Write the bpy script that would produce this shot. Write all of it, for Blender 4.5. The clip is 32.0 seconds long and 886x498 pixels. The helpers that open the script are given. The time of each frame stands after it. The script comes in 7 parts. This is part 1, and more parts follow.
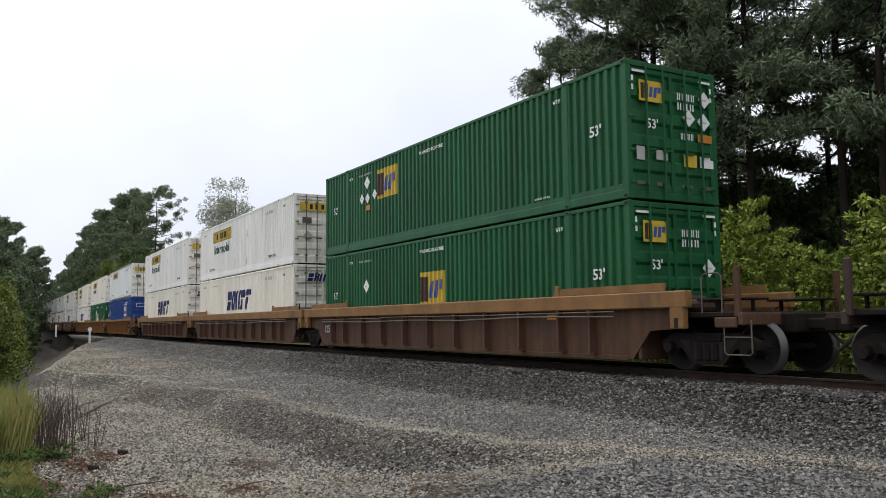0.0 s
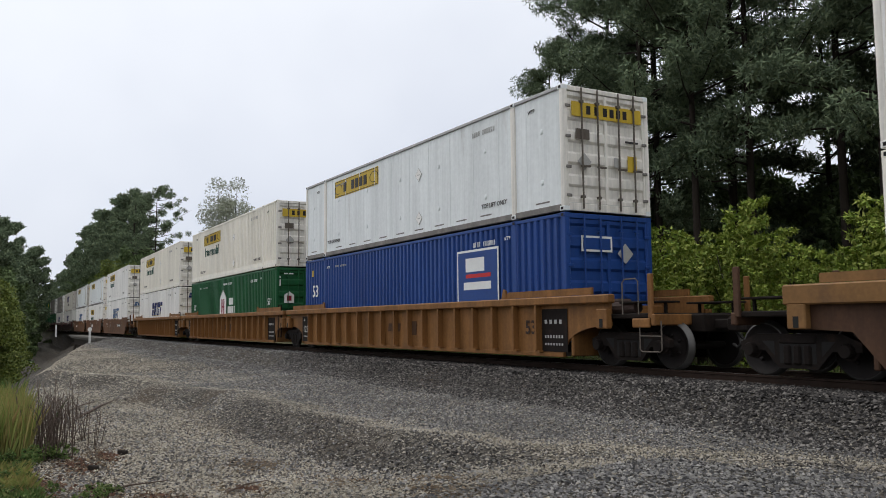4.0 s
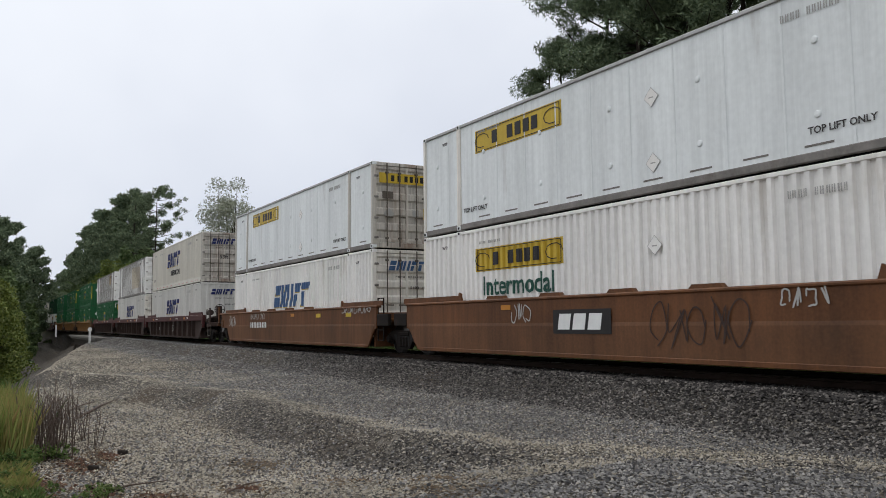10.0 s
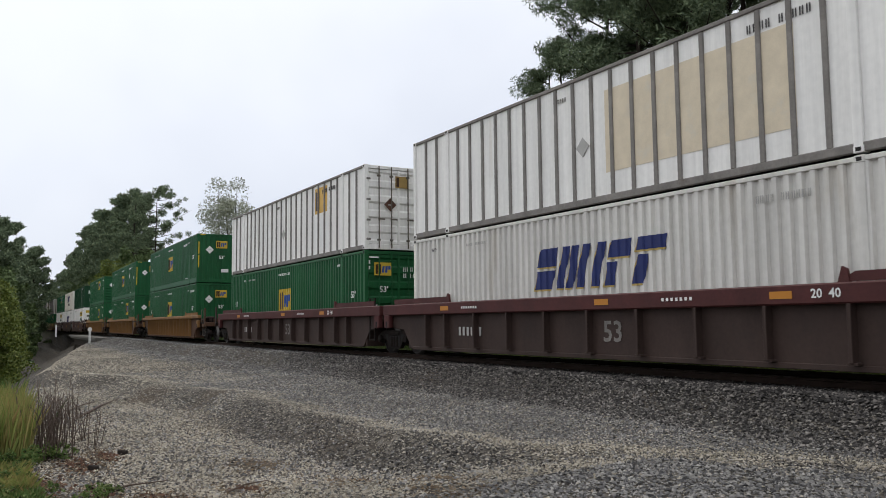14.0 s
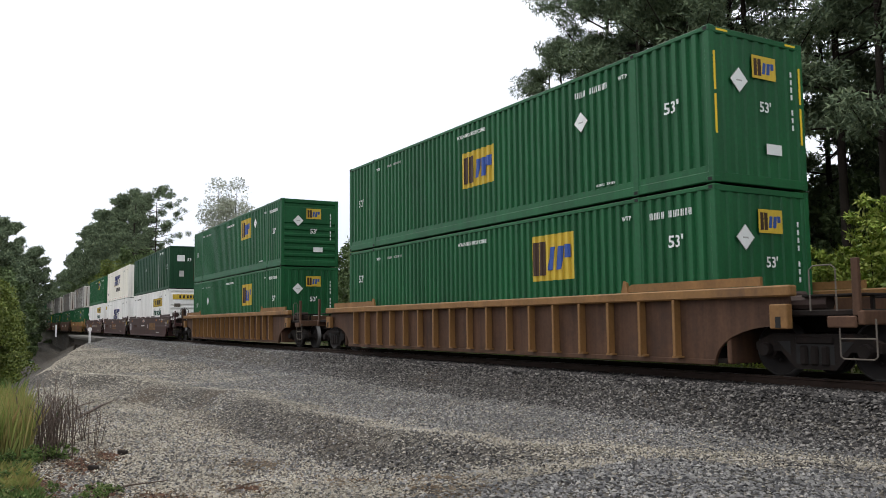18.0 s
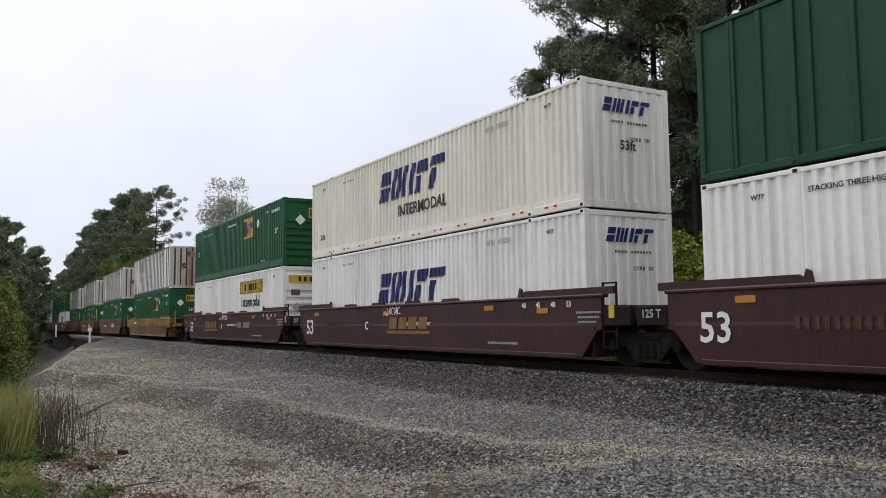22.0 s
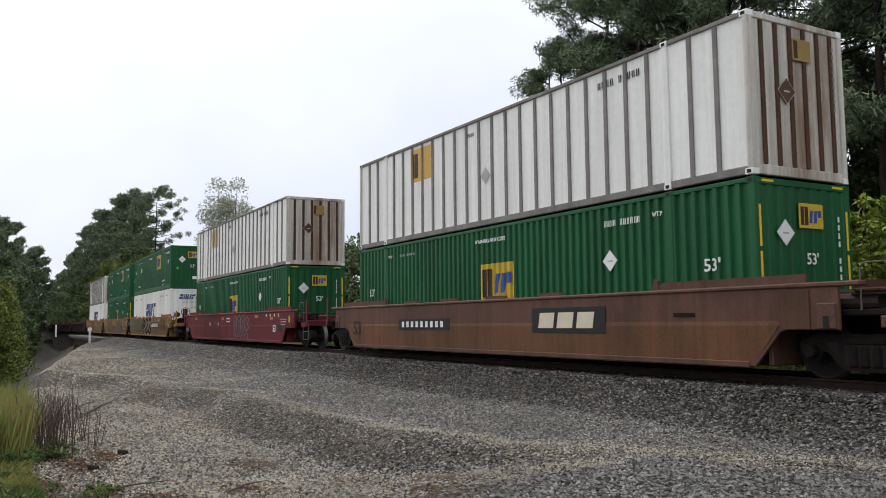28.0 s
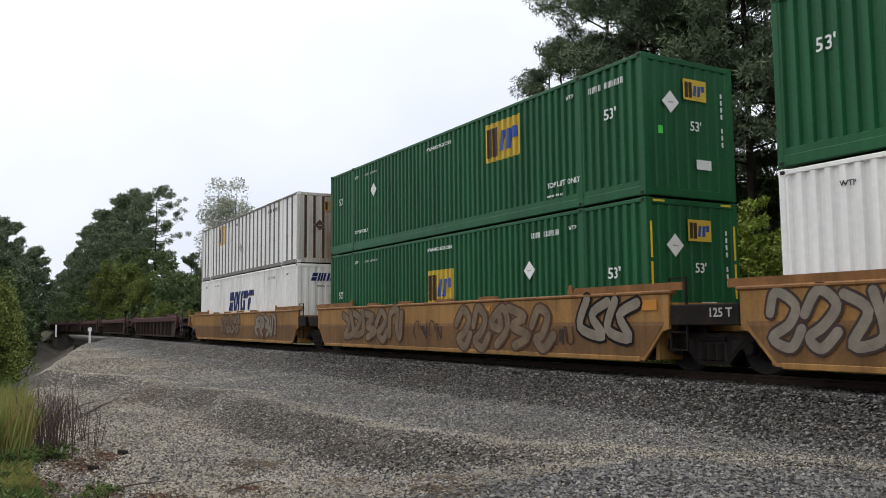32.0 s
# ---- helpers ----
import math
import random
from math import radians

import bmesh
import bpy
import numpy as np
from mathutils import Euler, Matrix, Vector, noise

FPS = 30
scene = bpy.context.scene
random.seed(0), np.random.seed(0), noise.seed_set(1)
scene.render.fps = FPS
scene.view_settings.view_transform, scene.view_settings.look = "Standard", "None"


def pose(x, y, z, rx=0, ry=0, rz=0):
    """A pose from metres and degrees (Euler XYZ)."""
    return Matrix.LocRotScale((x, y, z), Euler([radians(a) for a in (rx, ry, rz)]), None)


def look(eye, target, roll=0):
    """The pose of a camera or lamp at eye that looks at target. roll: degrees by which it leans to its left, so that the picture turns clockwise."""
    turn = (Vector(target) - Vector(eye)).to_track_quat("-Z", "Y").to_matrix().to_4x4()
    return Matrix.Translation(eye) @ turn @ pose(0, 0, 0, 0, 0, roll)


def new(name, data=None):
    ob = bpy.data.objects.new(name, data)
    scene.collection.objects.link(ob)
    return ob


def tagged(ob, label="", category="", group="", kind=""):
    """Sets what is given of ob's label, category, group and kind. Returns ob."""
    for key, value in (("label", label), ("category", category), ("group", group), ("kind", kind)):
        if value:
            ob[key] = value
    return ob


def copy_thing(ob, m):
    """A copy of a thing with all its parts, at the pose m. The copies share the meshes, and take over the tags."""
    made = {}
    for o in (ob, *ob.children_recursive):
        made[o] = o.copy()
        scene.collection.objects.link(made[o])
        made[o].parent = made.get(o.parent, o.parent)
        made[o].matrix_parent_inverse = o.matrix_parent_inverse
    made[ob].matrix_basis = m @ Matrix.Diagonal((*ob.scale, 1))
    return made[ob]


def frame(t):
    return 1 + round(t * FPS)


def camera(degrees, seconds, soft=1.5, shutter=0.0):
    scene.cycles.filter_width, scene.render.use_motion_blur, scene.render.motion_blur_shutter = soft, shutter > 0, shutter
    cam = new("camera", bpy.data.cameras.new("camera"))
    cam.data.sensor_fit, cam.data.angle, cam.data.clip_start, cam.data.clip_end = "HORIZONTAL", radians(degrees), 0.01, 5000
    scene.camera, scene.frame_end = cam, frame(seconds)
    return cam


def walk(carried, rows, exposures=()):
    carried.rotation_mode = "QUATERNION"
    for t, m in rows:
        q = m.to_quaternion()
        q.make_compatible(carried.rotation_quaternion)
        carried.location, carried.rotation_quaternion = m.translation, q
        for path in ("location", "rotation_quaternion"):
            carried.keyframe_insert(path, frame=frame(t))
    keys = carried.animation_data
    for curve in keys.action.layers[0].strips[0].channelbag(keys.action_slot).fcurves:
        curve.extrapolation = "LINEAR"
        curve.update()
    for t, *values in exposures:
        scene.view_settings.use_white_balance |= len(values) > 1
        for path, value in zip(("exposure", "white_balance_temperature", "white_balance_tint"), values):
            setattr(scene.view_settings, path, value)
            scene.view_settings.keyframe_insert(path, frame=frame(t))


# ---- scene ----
# The world: rail top is z = 0, the track runs along x, the camera stands beside it.
EYE = (0.0, 0.0, 0.961)
cam = camera(56.41, 32.0, soft=0.85, shutter=0.03)
VIEW = Matrix.Translation(EYE) @ Matrix.Rotation(radians(60.01), 4, "Z") @ Matrix.Rotation(radians(95.07), 4, "X") @ Matrix.Rotation(radians(-0.55), 4, "Z")
walk(cam, [(0.0, VIEW), (32.0, VIEW)], exposures=[(0.0, 0.17), (1.0, 0.16), (2.0, 0.0), (3.0, -0.07), (6.0, 0.06), (8.0, 0.03), (10.0, -0.08), (11.0, -0.07), (12.0, -0.03), (14.0, 0.05), (17.0, 0.42), (20.0, 0.41), (22.0, 0.05), (25.0, 0.08), (28.0, 0.16), (30.0, 0.11), (32.0, 0.17)])

# ---- sky and sun: a bright overcast ----
world = bpy.data.worlds.new("overcast_sky")
scene.world = world
world.use_nodes = True
wn, wl = world.node_tree.nodes, world.node_tree.links
wn.clear()
w_out = wn.new("ShaderNodeOutputWorld")
w_bg = wn.new("ShaderNodeBackground")
w_sky = wn.new("ShaderNodeTexSky")
w_sky.sky_type, w_sky.sun_disc = "NISHITA", False
w_sky.sun_elevation, w_sky.sun_rotation = radians(56), radians(252)
w_coord = wn.new("ShaderNodeTexCoord")
w_axis = wn.new("ShaderNodeSeparateXYZ")
w_noise = wn.new("ShaderNodeTexNoise")
w_noise.inputs["Scale"].default_value, w_noise.inputs["Detail"].default_value = 2.6, 4.0
w_lift = wn.new("ShaderNodeMath")
w_lift.operation = "MULTIPLY_ADD"
w_lift.inputs[1].default_value, w_lift.inputs[2].default_value = 0.5, -0.22
w_sum = wn.new("ShaderNodeMath")
w_sum.operation = "ADD"
w_cloud = wn.new("ShaderNodeValToRGB")
w_cloud.color_ramp.elements[0].position, w_cloud.color_ramp.elements[0].color = 0.0, (6.5, 6.95, 8.1, 1)
w_cloud.color_ramp.elements[1].position, w_cloud.color_ramp.elements[1].color = 0.62, (11.2, 11.5, 12.0, 1)
w_mix = wn.new("ShaderNodeMixRGB")
w_mix.inputs[0].default_value = 0.94
wl.new(w_coord.outputs["Generated"], w_noise.inputs["Vector"])
wl.new(w_coord.outputs["Generated"], w_axis.inputs[0])
wl.new(w_noise.outputs["Fac"], w_lift.inputs[0])
wl.new(w_axis.outputs["Z"], w_sum.inputs[0])
wl.new(w_lift.outputs[0], w_sum.inputs[1])
wl.new(w_sum.outputs[0], w_cloud.inputs["Fac"])
wl.new(w_sky.outputs["Color"], w_mix.inputs[1])
wl.new(w_cloud.outputs["Color"], w_mix.inputs[2])
wl.new(w_mix.outputs["Color"], w_bg.inputs["Color"])
w_bg.inputs["Strength"].default_value = 0.1
wl.new(w_bg.outputs["Background"], w_out.inputs["Surface"])

sun = new("sun", bpy.data.lights.new("sun", "SUN"))
sun.data.energy, sun.data.angle, sun.data.color = 1.1, radians(35), (1.0, 0.96, 0.9)
sun.matrix_world = look((0, 0, 60), (38, 12, 0))

# ---- materials ----
def material(name, base, rough=0.6, metal=0.0, vary=0.12, scale=3.0, fine=40.0, bump=0.0, second=None, amount=0.5, streak=0.0, per=None, spec=0.25, runs=0.0):
    """A surface whose colour drifts at two scales, with stains of a second colour, and fine relief."""
    m = bpy.data.materials.new(name)
    m.use_nodes = True
    n, l = m.node_tree.nodes, m.node_tree.links
    b = n["Principled BSDF"]
    b.inputs["Roughness"].default_value, b.inputs["Metallic"].default_value = rough, metal
    b.inputs["Specular IOR Level"].default_value = spec
    co = n.new("ShaderNodeTexCoord")
    mp = n.new("ShaderNodeMapping")
    l.new(co.outputs["Object"], mp.inputs["Vector"])
    if streak:
        mp.inputs["Scale"].default_value = (1, 1, streak)
    big = n.new("ShaderNodeTexNoise")
    big.inputs["Scale"].default_value, big.inputs["Detail"].default_value, big.inputs["Roughness"].default_value = scale, 5, 0.62
    small = n.new("ShaderNodeTexNoise")
    small.inputs["Scale"].default_value, small.inputs["Detail"].default_value = fine, 3
    l.new(mp.outputs["Vector"], big.inputs["Vector"])
    l.new(co.outputs["Object"], small.inputs["Vector"])
    both = n.new("ShaderNodeMath")
    both.operation = "MULTIPLY_ADD"
    both.inputs[1].default_value = 0.4
    l.new(small.outputs["Fac"], both.inputs[0])
    l.new(big.outputs["Fac"], both.inputs[2])
    span = n.new("ShaderNodeMapRange")
    span.inputs["From Min"].default_value, span.inputs["From Max"].default_value = 0.45, 0.95
    span.inputs["To Min"].default_value, span.inputs["To Max"].default_value = 1 - vary, 1 + vary
    l.new(both.outputs[0], span.inputs["Value"])
    tint = n.new("ShaderNodeMixRGB")
    tint.blend_type, tint.inputs[0].default_value = "MULTIPLY", 1.0
    tint.inputs[1].default_value = (*base, 1)
    l.new(span.outputs[0], tint.inputs[2])
    last = tint.outputs[0]
    if per:
        rnd = n.new("ShaderNodeObjectInfo" if per[0] == "object" else "ShaderNodeNewGeometry")
        ramp = n.new("ShaderNodeValToRGB")
        cols = per[1]
        while len(ramp.color_ramp.elements) < len(cols):
            ramp.color_ramp.elements.new(0.5)
        for i, c in enumerate(cols):
            ramp.color_ramp.elements[i].position = i / max(1, len(cols) - 1)
            ramp.color_ramp.elements[i].color = (*c, 1)
        l.new(rnd.outputs["Random" if per[0] == "object" else "Random Per Island"], ramp.inputs["Fac"])
        l.new(ramp.outputs["Color"], tint.inputs[1])
    if runs:
        mp3 = n.new("ShaderNodeMapping")
        mp3.inputs["Scale"].default_value = (5.5, 5.5, 0.22)
        rn = n.new("ShaderNodeTexNoise")
        rn.inputs["Scale"].default_value, rn.inputs["Detail"].default_value, rn.inputs["Roughness"].default_value = 1.0, 6, 0.7
        l.new(co.outputs["Object"], mp3.inputs["Vector"])
        l.new(mp3.outputs["Vector"], rn.inputs["Vector"])
        rr = n.new("ShaderNodeMapRange")
        rr.inputs["From Min"].default_value, rr.inputs["From Max"].default_value = 0.36, 0.62
        rr.inputs["To Min"].default_value, rr.inputs["To Max"].default_value = 1 - runs, 1 + 0.3 * runs
        l.new(rn.outputs["Fac"], rr.inputs["Value"])
        wash = n.new("ShaderNodeMixRGB")
        wash.blend_type, wash.inputs[0].default_value = "MULTIPLY", 1.0
        l.new(last, wash.inputs[1])
        l.new(rr.outputs[0], wash.inputs[2])
        last = wash.outputs[0]
    if second:
        st = n.new("ShaderNodeTexNoise")
        st.inputs["Scale"].default_value, st.inputs["Detail"].default_value, st.inputs["Roughness"].default_value = scale * 0.6, 8, 0.7
        mp2 = n.new("ShaderNodeMapping")
        mp2.inputs["Location"].default_value = (3.7, 9.1, 2.2)
        if streak:
            mp2.inputs["Scale"].default_value = (1, 1, streak)
        l.new(co.outputs["Object"], mp2.inputs["Vector"])
        l.new(mp2.outputs["Vector"], st.inputs["Vector"])
        cut = n.new("ShaderNodeMapRange")
        cut.inputs["From Min"].default_value, cut.inputs["From Max"].default_value = 0.75 - 0.35 * amount, 0.95 - 0.35 * amount
        l.new(st.outputs["Fac"], cut.inputs["Value"])
        over = n.new("ShaderNodeMixRGB")
        over.inputs[2].default_value = (*second, 1)
        l.new(cut.outputs[0], over.inputs[0])
        l.new(last, over.inputs[1])
        last = over.outputs[0]
    l.new(last, b.inputs["Base Color"])
    if bump:
        bp = n.new("ShaderNodeBump")
        bp.inputs["Strength"].default_value, bp.inputs["Distance"].default_value = bump, 0.02
        l.new(small.outputs["Fac"], bp.inputs["Height"])
        l.new(bp.outputs["Normal"], b.inputs["Normal"])
    return m


M = {
    "green": material("green_paint", (0.008, 0.090, 0.028), 0.5, spec=0.3, vary=0.3, scale=0.9, fine=14, second=(0.016, 0.05, 0.025), amount=0.35, streak=0.25, runs=0.14),
    "green_dark": material("dark_green_paint", (0.009, 0.052, 0.021), 0.55, vary=0.3, scale=0.9, fine=14, second=(0.016, 0.035, 0.022), amount=0.3, streak=0.25),
    "white": material("white_paint", (0.84, 0.82, 0.785), 0.5, vary=0.12, scale=0.8, fine=9, second=(0.48, 0.42, 0.34), amount=0.4, streak=0.2, runs=0.08),
    "dull_white": material("grimy_white_paint", (0.63, 0.612, 0.575), 0.5, vary=0.12, scale=0.8, fine=9, second=(0.42, 0.37, 0.3), amount=0.42, streak=0.2, runs=0.1),
    "dull_cream": material("grimy_cream_paint", (0.64, 0.605, 0.53), 0.5, vary=0.12, scale=0.8, fine=9, second=(0.36, 0.31, 0.24), amount=0.36, streak=0.2, runs=0.08),
    "cream": material("cream_paint", (0.83, 0.785, 0.69), 0.5, vary=0.12, scale=0.8, fine=9, second=(0.42, 0.36, 0.28), amount=0.3, streak=0.2, runs=0.07),
    "silver": material("silver_white_paint", (0.78, 0.805, 0.8), 0.45, vary=0.12, scale=0.8, fine=9, second=(0.33, 0.29, 0.25), amount=0.32, streak=0.2, runs=0.1),
    "aged": material("weathered_white_paint", (0.83, 0.815, 0.785), 0.55, vary=0.1, scale=0.8, fine=9, second=(0.5, 0.4, 0.28), amount=0.3, streak=0.12, runs=0.1),
    "rusty_end": material("rust_stained_white_paint", (0.6, 0.56, 0.5), 0.65, vary=0.15, scale=1.2, fine=12, second=(0.2, 0.1, 0.05), amount=0.7, streak=0.15, runs=0.35),
    "stained_end": material("rust_streaked_white_paint", (0.83, 0.79, 0.72), 0.6, vary=0.13, scale=1.2, fine=12, second=(0.3, 0.18, 0.09), amount=0.32, streak=0.12, runs=0.22),
    "blue": material("blue_paint", (0.015, 0.055, 0.22), 0.4, vary=0.2, scale=1, fine=14, second=(0.02, 0.04, 0.13), amount=0.35, streak=0.25),
    "brown": material("brown_car_paint", (0.085, 0.042, 0.024), 0.65, vary=0.3, scale=1.4, fine=18, second=(0.045, 0.028, 0.02), amount=0.55, streak=0.5, runs=0.2),
    "dull_brown": material("dull_brown_car_paint", (0.082, 0.041, 0.023), 0.7, vary=0.35, scale=1.4, fine=18, second=(0.042, 0.026, 0.02), amount=0.6, streak=0.5, runs=0.25),
    "dark_brown": material("dark_brown_car_paint", (0.045, 0.028, 0.023), 0.7, vary=0.3, scale=1.4, fine=18, second=(0.028, 0.02, 0.017), amount=0.55, streak=0.5),
    "tan": material("yellow_tan_car_paint", (0.21, 0.108, 0.038), 0.6, vary=0.3, scale=1.3, fine=18, second=(0.09, 0.05, 0.028), amount=0.55, streak=0.5),
    "orange": material("orange_brown_car_paint", (0.215, 0.098, 0.03), 0.6, vary=0.35, scale=1.3, fine=18, second=(0.12, 0.055, 0.022), amount=0.45, streak=0.5, runs=0.22),
    "rust_orange": material("rust_brown_car_paint", (0.105, 0.05, 0.033), 0.62, vary=0.4, scale=0.7, fine=18, second=(0.055, 0.03, 0.021), amount=0.62, streak=0.5, runs=0.2),
    "rust_bright": material("rust_orange_car_paint", (0.12, 0.048, 0.018), 0.62, vary=0.4, scale=0.7, fine=18, second=(0.075, 0.034, 0.017), amount=0.5, streak=0.5, runs=0.22),
    "rust_low": material("worn_orange_lower_panel", (0.125, 0.056, 0.025), 0.62, vary=0.4, scale=0.7, fine=18, second=(0.065, 0.035, 0.02), amount=0.6, streak=0.6, runs=0.2),
    "maroon": material("maroon_car_paint", (0.045, 0.017, 0.015), 0.5, vary=0.3, scale=1.2, fine=18, second=(0.03, 0.016, 0.014), amount=0.45, streak=0.5, runs=0.18),
    "red": material("faded_red_car_paint", (0.125, 0.017, 0.02), 0.6, vary=0.3, scale=1.1, fine=18, second=(0.07, 0.022, 0.022), amount=0.55, streak=0.5, runs=0.15),
    "red_sill": material("dark_red_sill_paint", (0.065, 0.018, 0.017), 0.6, vary=0.3, scale=1.3, fine=18, second=(0.04, 0.02, 0.018), amount=0.4),
    "ochre": material("ochre_car_paint", (0.28, 0.145, 0.042), 0.6, vary=0.4, scale=0.8, fine=18, second=(0.11, 0.058, 0.028), amount=0.5, streak=0.5, runs=0.25),
    "ochre_low": material("brown_ochre_lower_panel", (0.155, 0.078, 0.028), 0.62, vary=0.4, scale=0.8, fine=18, second=(0.085, 0.048, 0.027), amount=0.55, streak=0.6, runs=0.22),
    "steel": material("grimy_steel", (0.013, 0.0095, 0.008), 0.8, 0.0, spec=0.15, vary=0.3, scale=4, fine=30, second=(0.034, 0.019, 0.013), amount=0.55),
    "wheel": material("dark_wheel_steel", (0.014, 0.011, 0.01), 0.65, 0.15, spec=0.2, vary=0.25, scale=5, fine=30),
    "tread": material("worn_wheel_tread", (0.1, 0.095, 0.09), 0.4, 0.7, vary=0.2),
    "rod": material("galvanised_rod", (0.38, 0.38, 0.37), 0.45, 0.4, vary=0.2, second=(0.2, 0.14, 0.1), amount=0.4),
    "rod_dark": material("grimy_lock_rod", (0.13, 0.11, 0.09), 0.6, 0.2, vary=0.2, second=(0.08, 0.045, 0.03), amount=0.5),
    "near_black": material("dark_rubber_and_hole_shade", (0.022, 0.021, 0.02), 0.85, spec=0.2, vary=0.2),
    "yellow": material("yellow_panel", (0.58, 0.4, 0.045), 0.5, vary=0.12, scale=1.5, second=(0.45, 0.31, 0.06), amount=0.3, runs=0.12),
    "gold": material("gold_panel", (0.6, 0.36, 0.08), 0.5, vary=0.1, scale=1.5, second=(0.45, 0.3, 0.1), amount=0.3),
    "stripe": material("yellow_stripe", (0.75, 0.5, 0.03), 0.45, vary=0.1),
    "black": material("black_mark", (0.02, 0.018, 0.018), 0.5, vary=0.2),
    "brown_mark": material("brown_mark", (0.05, 0.025, 0.015), 0.5, vary=0.2),
    "navy": material("navy_mark", (0.018, 0.028, 0.12), 0.45, vary=0.2, second=(0.05, 0.07, 0.2), amount=0.3),
    "mid_blue": material("mid_blue_mark", (0.03, 0.075, 0.28), 0.45, vary=0.2),
    "faded_blue": material("faded_blue_mark", (0.06, 0.12, 0.24), 0.5, vary=0.3, second=(0.3, 0.33, 0.35), amount=0.35),
    "mark_green": material("dark_green_mark", (0.015, 0.07, 0.05), 0.5, vary=0.15),
    "mark_white": material("white_mark", (0.75, 0.75, 0.73), 0.5, vary=0.08, second=(0.5, 0.5, 0.48), amount=0.25),
    "mark_grey": material("grey_mark", (0.4, 0.39, 0.37), 0.55, vary=0.15),
    "mark_orange": material("orange_mark", (0.46, 0.19, 0.03), 0.5, vary=0.1),
    "mark_red": material("red_mark", (0.5, 0.03, 0.03), 0.5, vary=0.1),
    "mark_crimson": material("crimson_mark", (0.26, 0.012, 0.035), 0.5, vary=0.15),
    "mark_rose": material("faded_rose_mark", (0.2, 0.055, 0.045), 0.6, vary=0.4, scale=3, second=(0.2, 0.1, 0.045), amount=0.45),
    "tan_shadow": material("tan_wordmark_shade", (0.5, 0.37, 0.13), 0.5, vary=0.15),
    "tan_mark": material("dull_tan_stencil", (0.25, 0.2, 0.14), 0.6, vary=0.2),
    "mark_dark": material("dark_stencil", (0.05, 0.045, 0.045), 0.6, vary=0.2),
    "rib_grey": material("grimy_grey_rib", (0.2, 0.185, 0.17), 0.7, vary=0.3, scale=2, fine=20, second=(0.11, 0.085, 0.07), amount=0.5),
    "tan_fade": material("faded_tan_patch", (0.66, 0.57, 0.43), 0.6, vary=0.1, second=(0.6, 0.56, 0.48), amount=0.5),
    "lime": material("lime_sticker", (0.1, 0.7, 0.1), 0.5, vary=0.05),
    "dull_gold": material("dull_gold_panel", (0.3, 0.2, 0.07), 0.55, vary=0.2),
    "brown_spray": material("washed_brown_spray_paint", (0.15, 0.105, 0.065), 0.65, vary=0.4, scale=2, second=(0.11, 0.075, 0.04), amount=0.5),
    "olive_spray": material("olive_spray_paint", (0.14, 0.15, 0.08), 0.65, vary=0.4, scale=2),
    "tan_spray": material("pale_tan_spray_paint", (0.32, 0.28, 0.2), 0.65, vary=0.3),
    "teal_spray": material("grey_teal_spray_paint", (0.16, 0.2, 0.19), 0.6, vary=0.25),
    "grey_spray": material("silver_grey_spray_paint", (0.2, 0.17, 0.13), 0.6, vary=0.3),
    "rail": material("rusty_rail_steel", (0.03, 0.019, 0.014), 0.8, 0.0, spec=0.15, vary=0.3, scale=4, fine=40),
    "rail_head": material("polished_rail_head", (0.35, 0.34, 0.33), 0.3, 0.9, vary=0.1),
    "tie": material("creosoted_tie_wood", (0.025, 0.02, 0.017), 0.9, vary=0.35, scale=5, fine=40, bump=0.4),
    "stone_pale": material("dusty_pale_gravel", (0.3, 0.29, 0.27), 0.95, vary=0.2, scale=0.5, fine=60, per=("island", [(0.123, 0.107, 0.086), (0.211, 0.189, 0.154), (0.282, 0.255, 0.211), (0.405, 0.378, 0.326)])),
    # Dark stone; its tone also holds the bank's shade beside the train.
    "ballast": material("shaded_dark_ballast", (0.3, 0.29, 0.27), 0.9, spec=0.15, vary=0.3, scale=0.35, fine=60, per=("island", [(0.011, 0.0102, 0.010), (0.026, 0.0243, 0.0237), (0.045, 0.0418, 0.0405), (0.068, 0.063, 0.060), (0.112, 0.103, 0.096), (0.23, 0.214, 0.196)])),
    "stone": material("crushed_stone", (0.3, 0.29, 0.27), 0.88, spec=0.2, vary=0.3, scale=0.5, fine=60, per=("island", [(0.030, 0.030, 0.031), (0.072, 0.070, 0.072), (0.118, 0.115, 0.116), (0.160, 0.155, 0.152), (0.205, 0.196, 0.184), (0.29, 0.28, 0.263)])),
    "stone_tan": material("weathered_tan_stone", (0.3, 0.29, 0.27), 0.9, vary=0.3, scale=0.5, fine=60, per=("island", [(0.100, 0.086, 0.067), (0.190, 0.165, 0.129), (0.258, 0.228, 0.180), (0.298, 0.266, 0.212), (0.332, 0.300, 0.243), (0.370, 0.341, 0.285)])),
    "brown_stone": material("soil_stained_stone", (0.2, 0.15, 0.1), 0.95, spec=0.15, vary=0.3, scale=0.5, fine=60, per=("island", [(0.03, 0.021, 0.014), (0.085, 0.06, 0.038), (0.14, 0.103, 0.066), (0.22, 0.17, 0.115)])),
    "litter": material("dead_brown_leaves", (0.1, 0.06, 0.04), 0.9, spec=0.15, vary=0.3, per=("island", [(0.035, 0.019, 0.013), (0.075, 0.038, 0.025), (0.12, 0.066, 0.042)])),
    "bark": material("pine_bark", (0.032, 0.025, 0.02), 0.95, spec=0.15, vary=0.4, scale=4, fine=30, bump=0.6, streak=0.3),
    "needles": material("pine_needles", (0.02, 0.045, 0.018), 0.8, spec=0.12, vary=0.3, scale=0.5, per=("island", [(0.076, 0.105, 0.066), (0.138, 0.180, 0.106), (0.218, 0.262, 0.154)])),
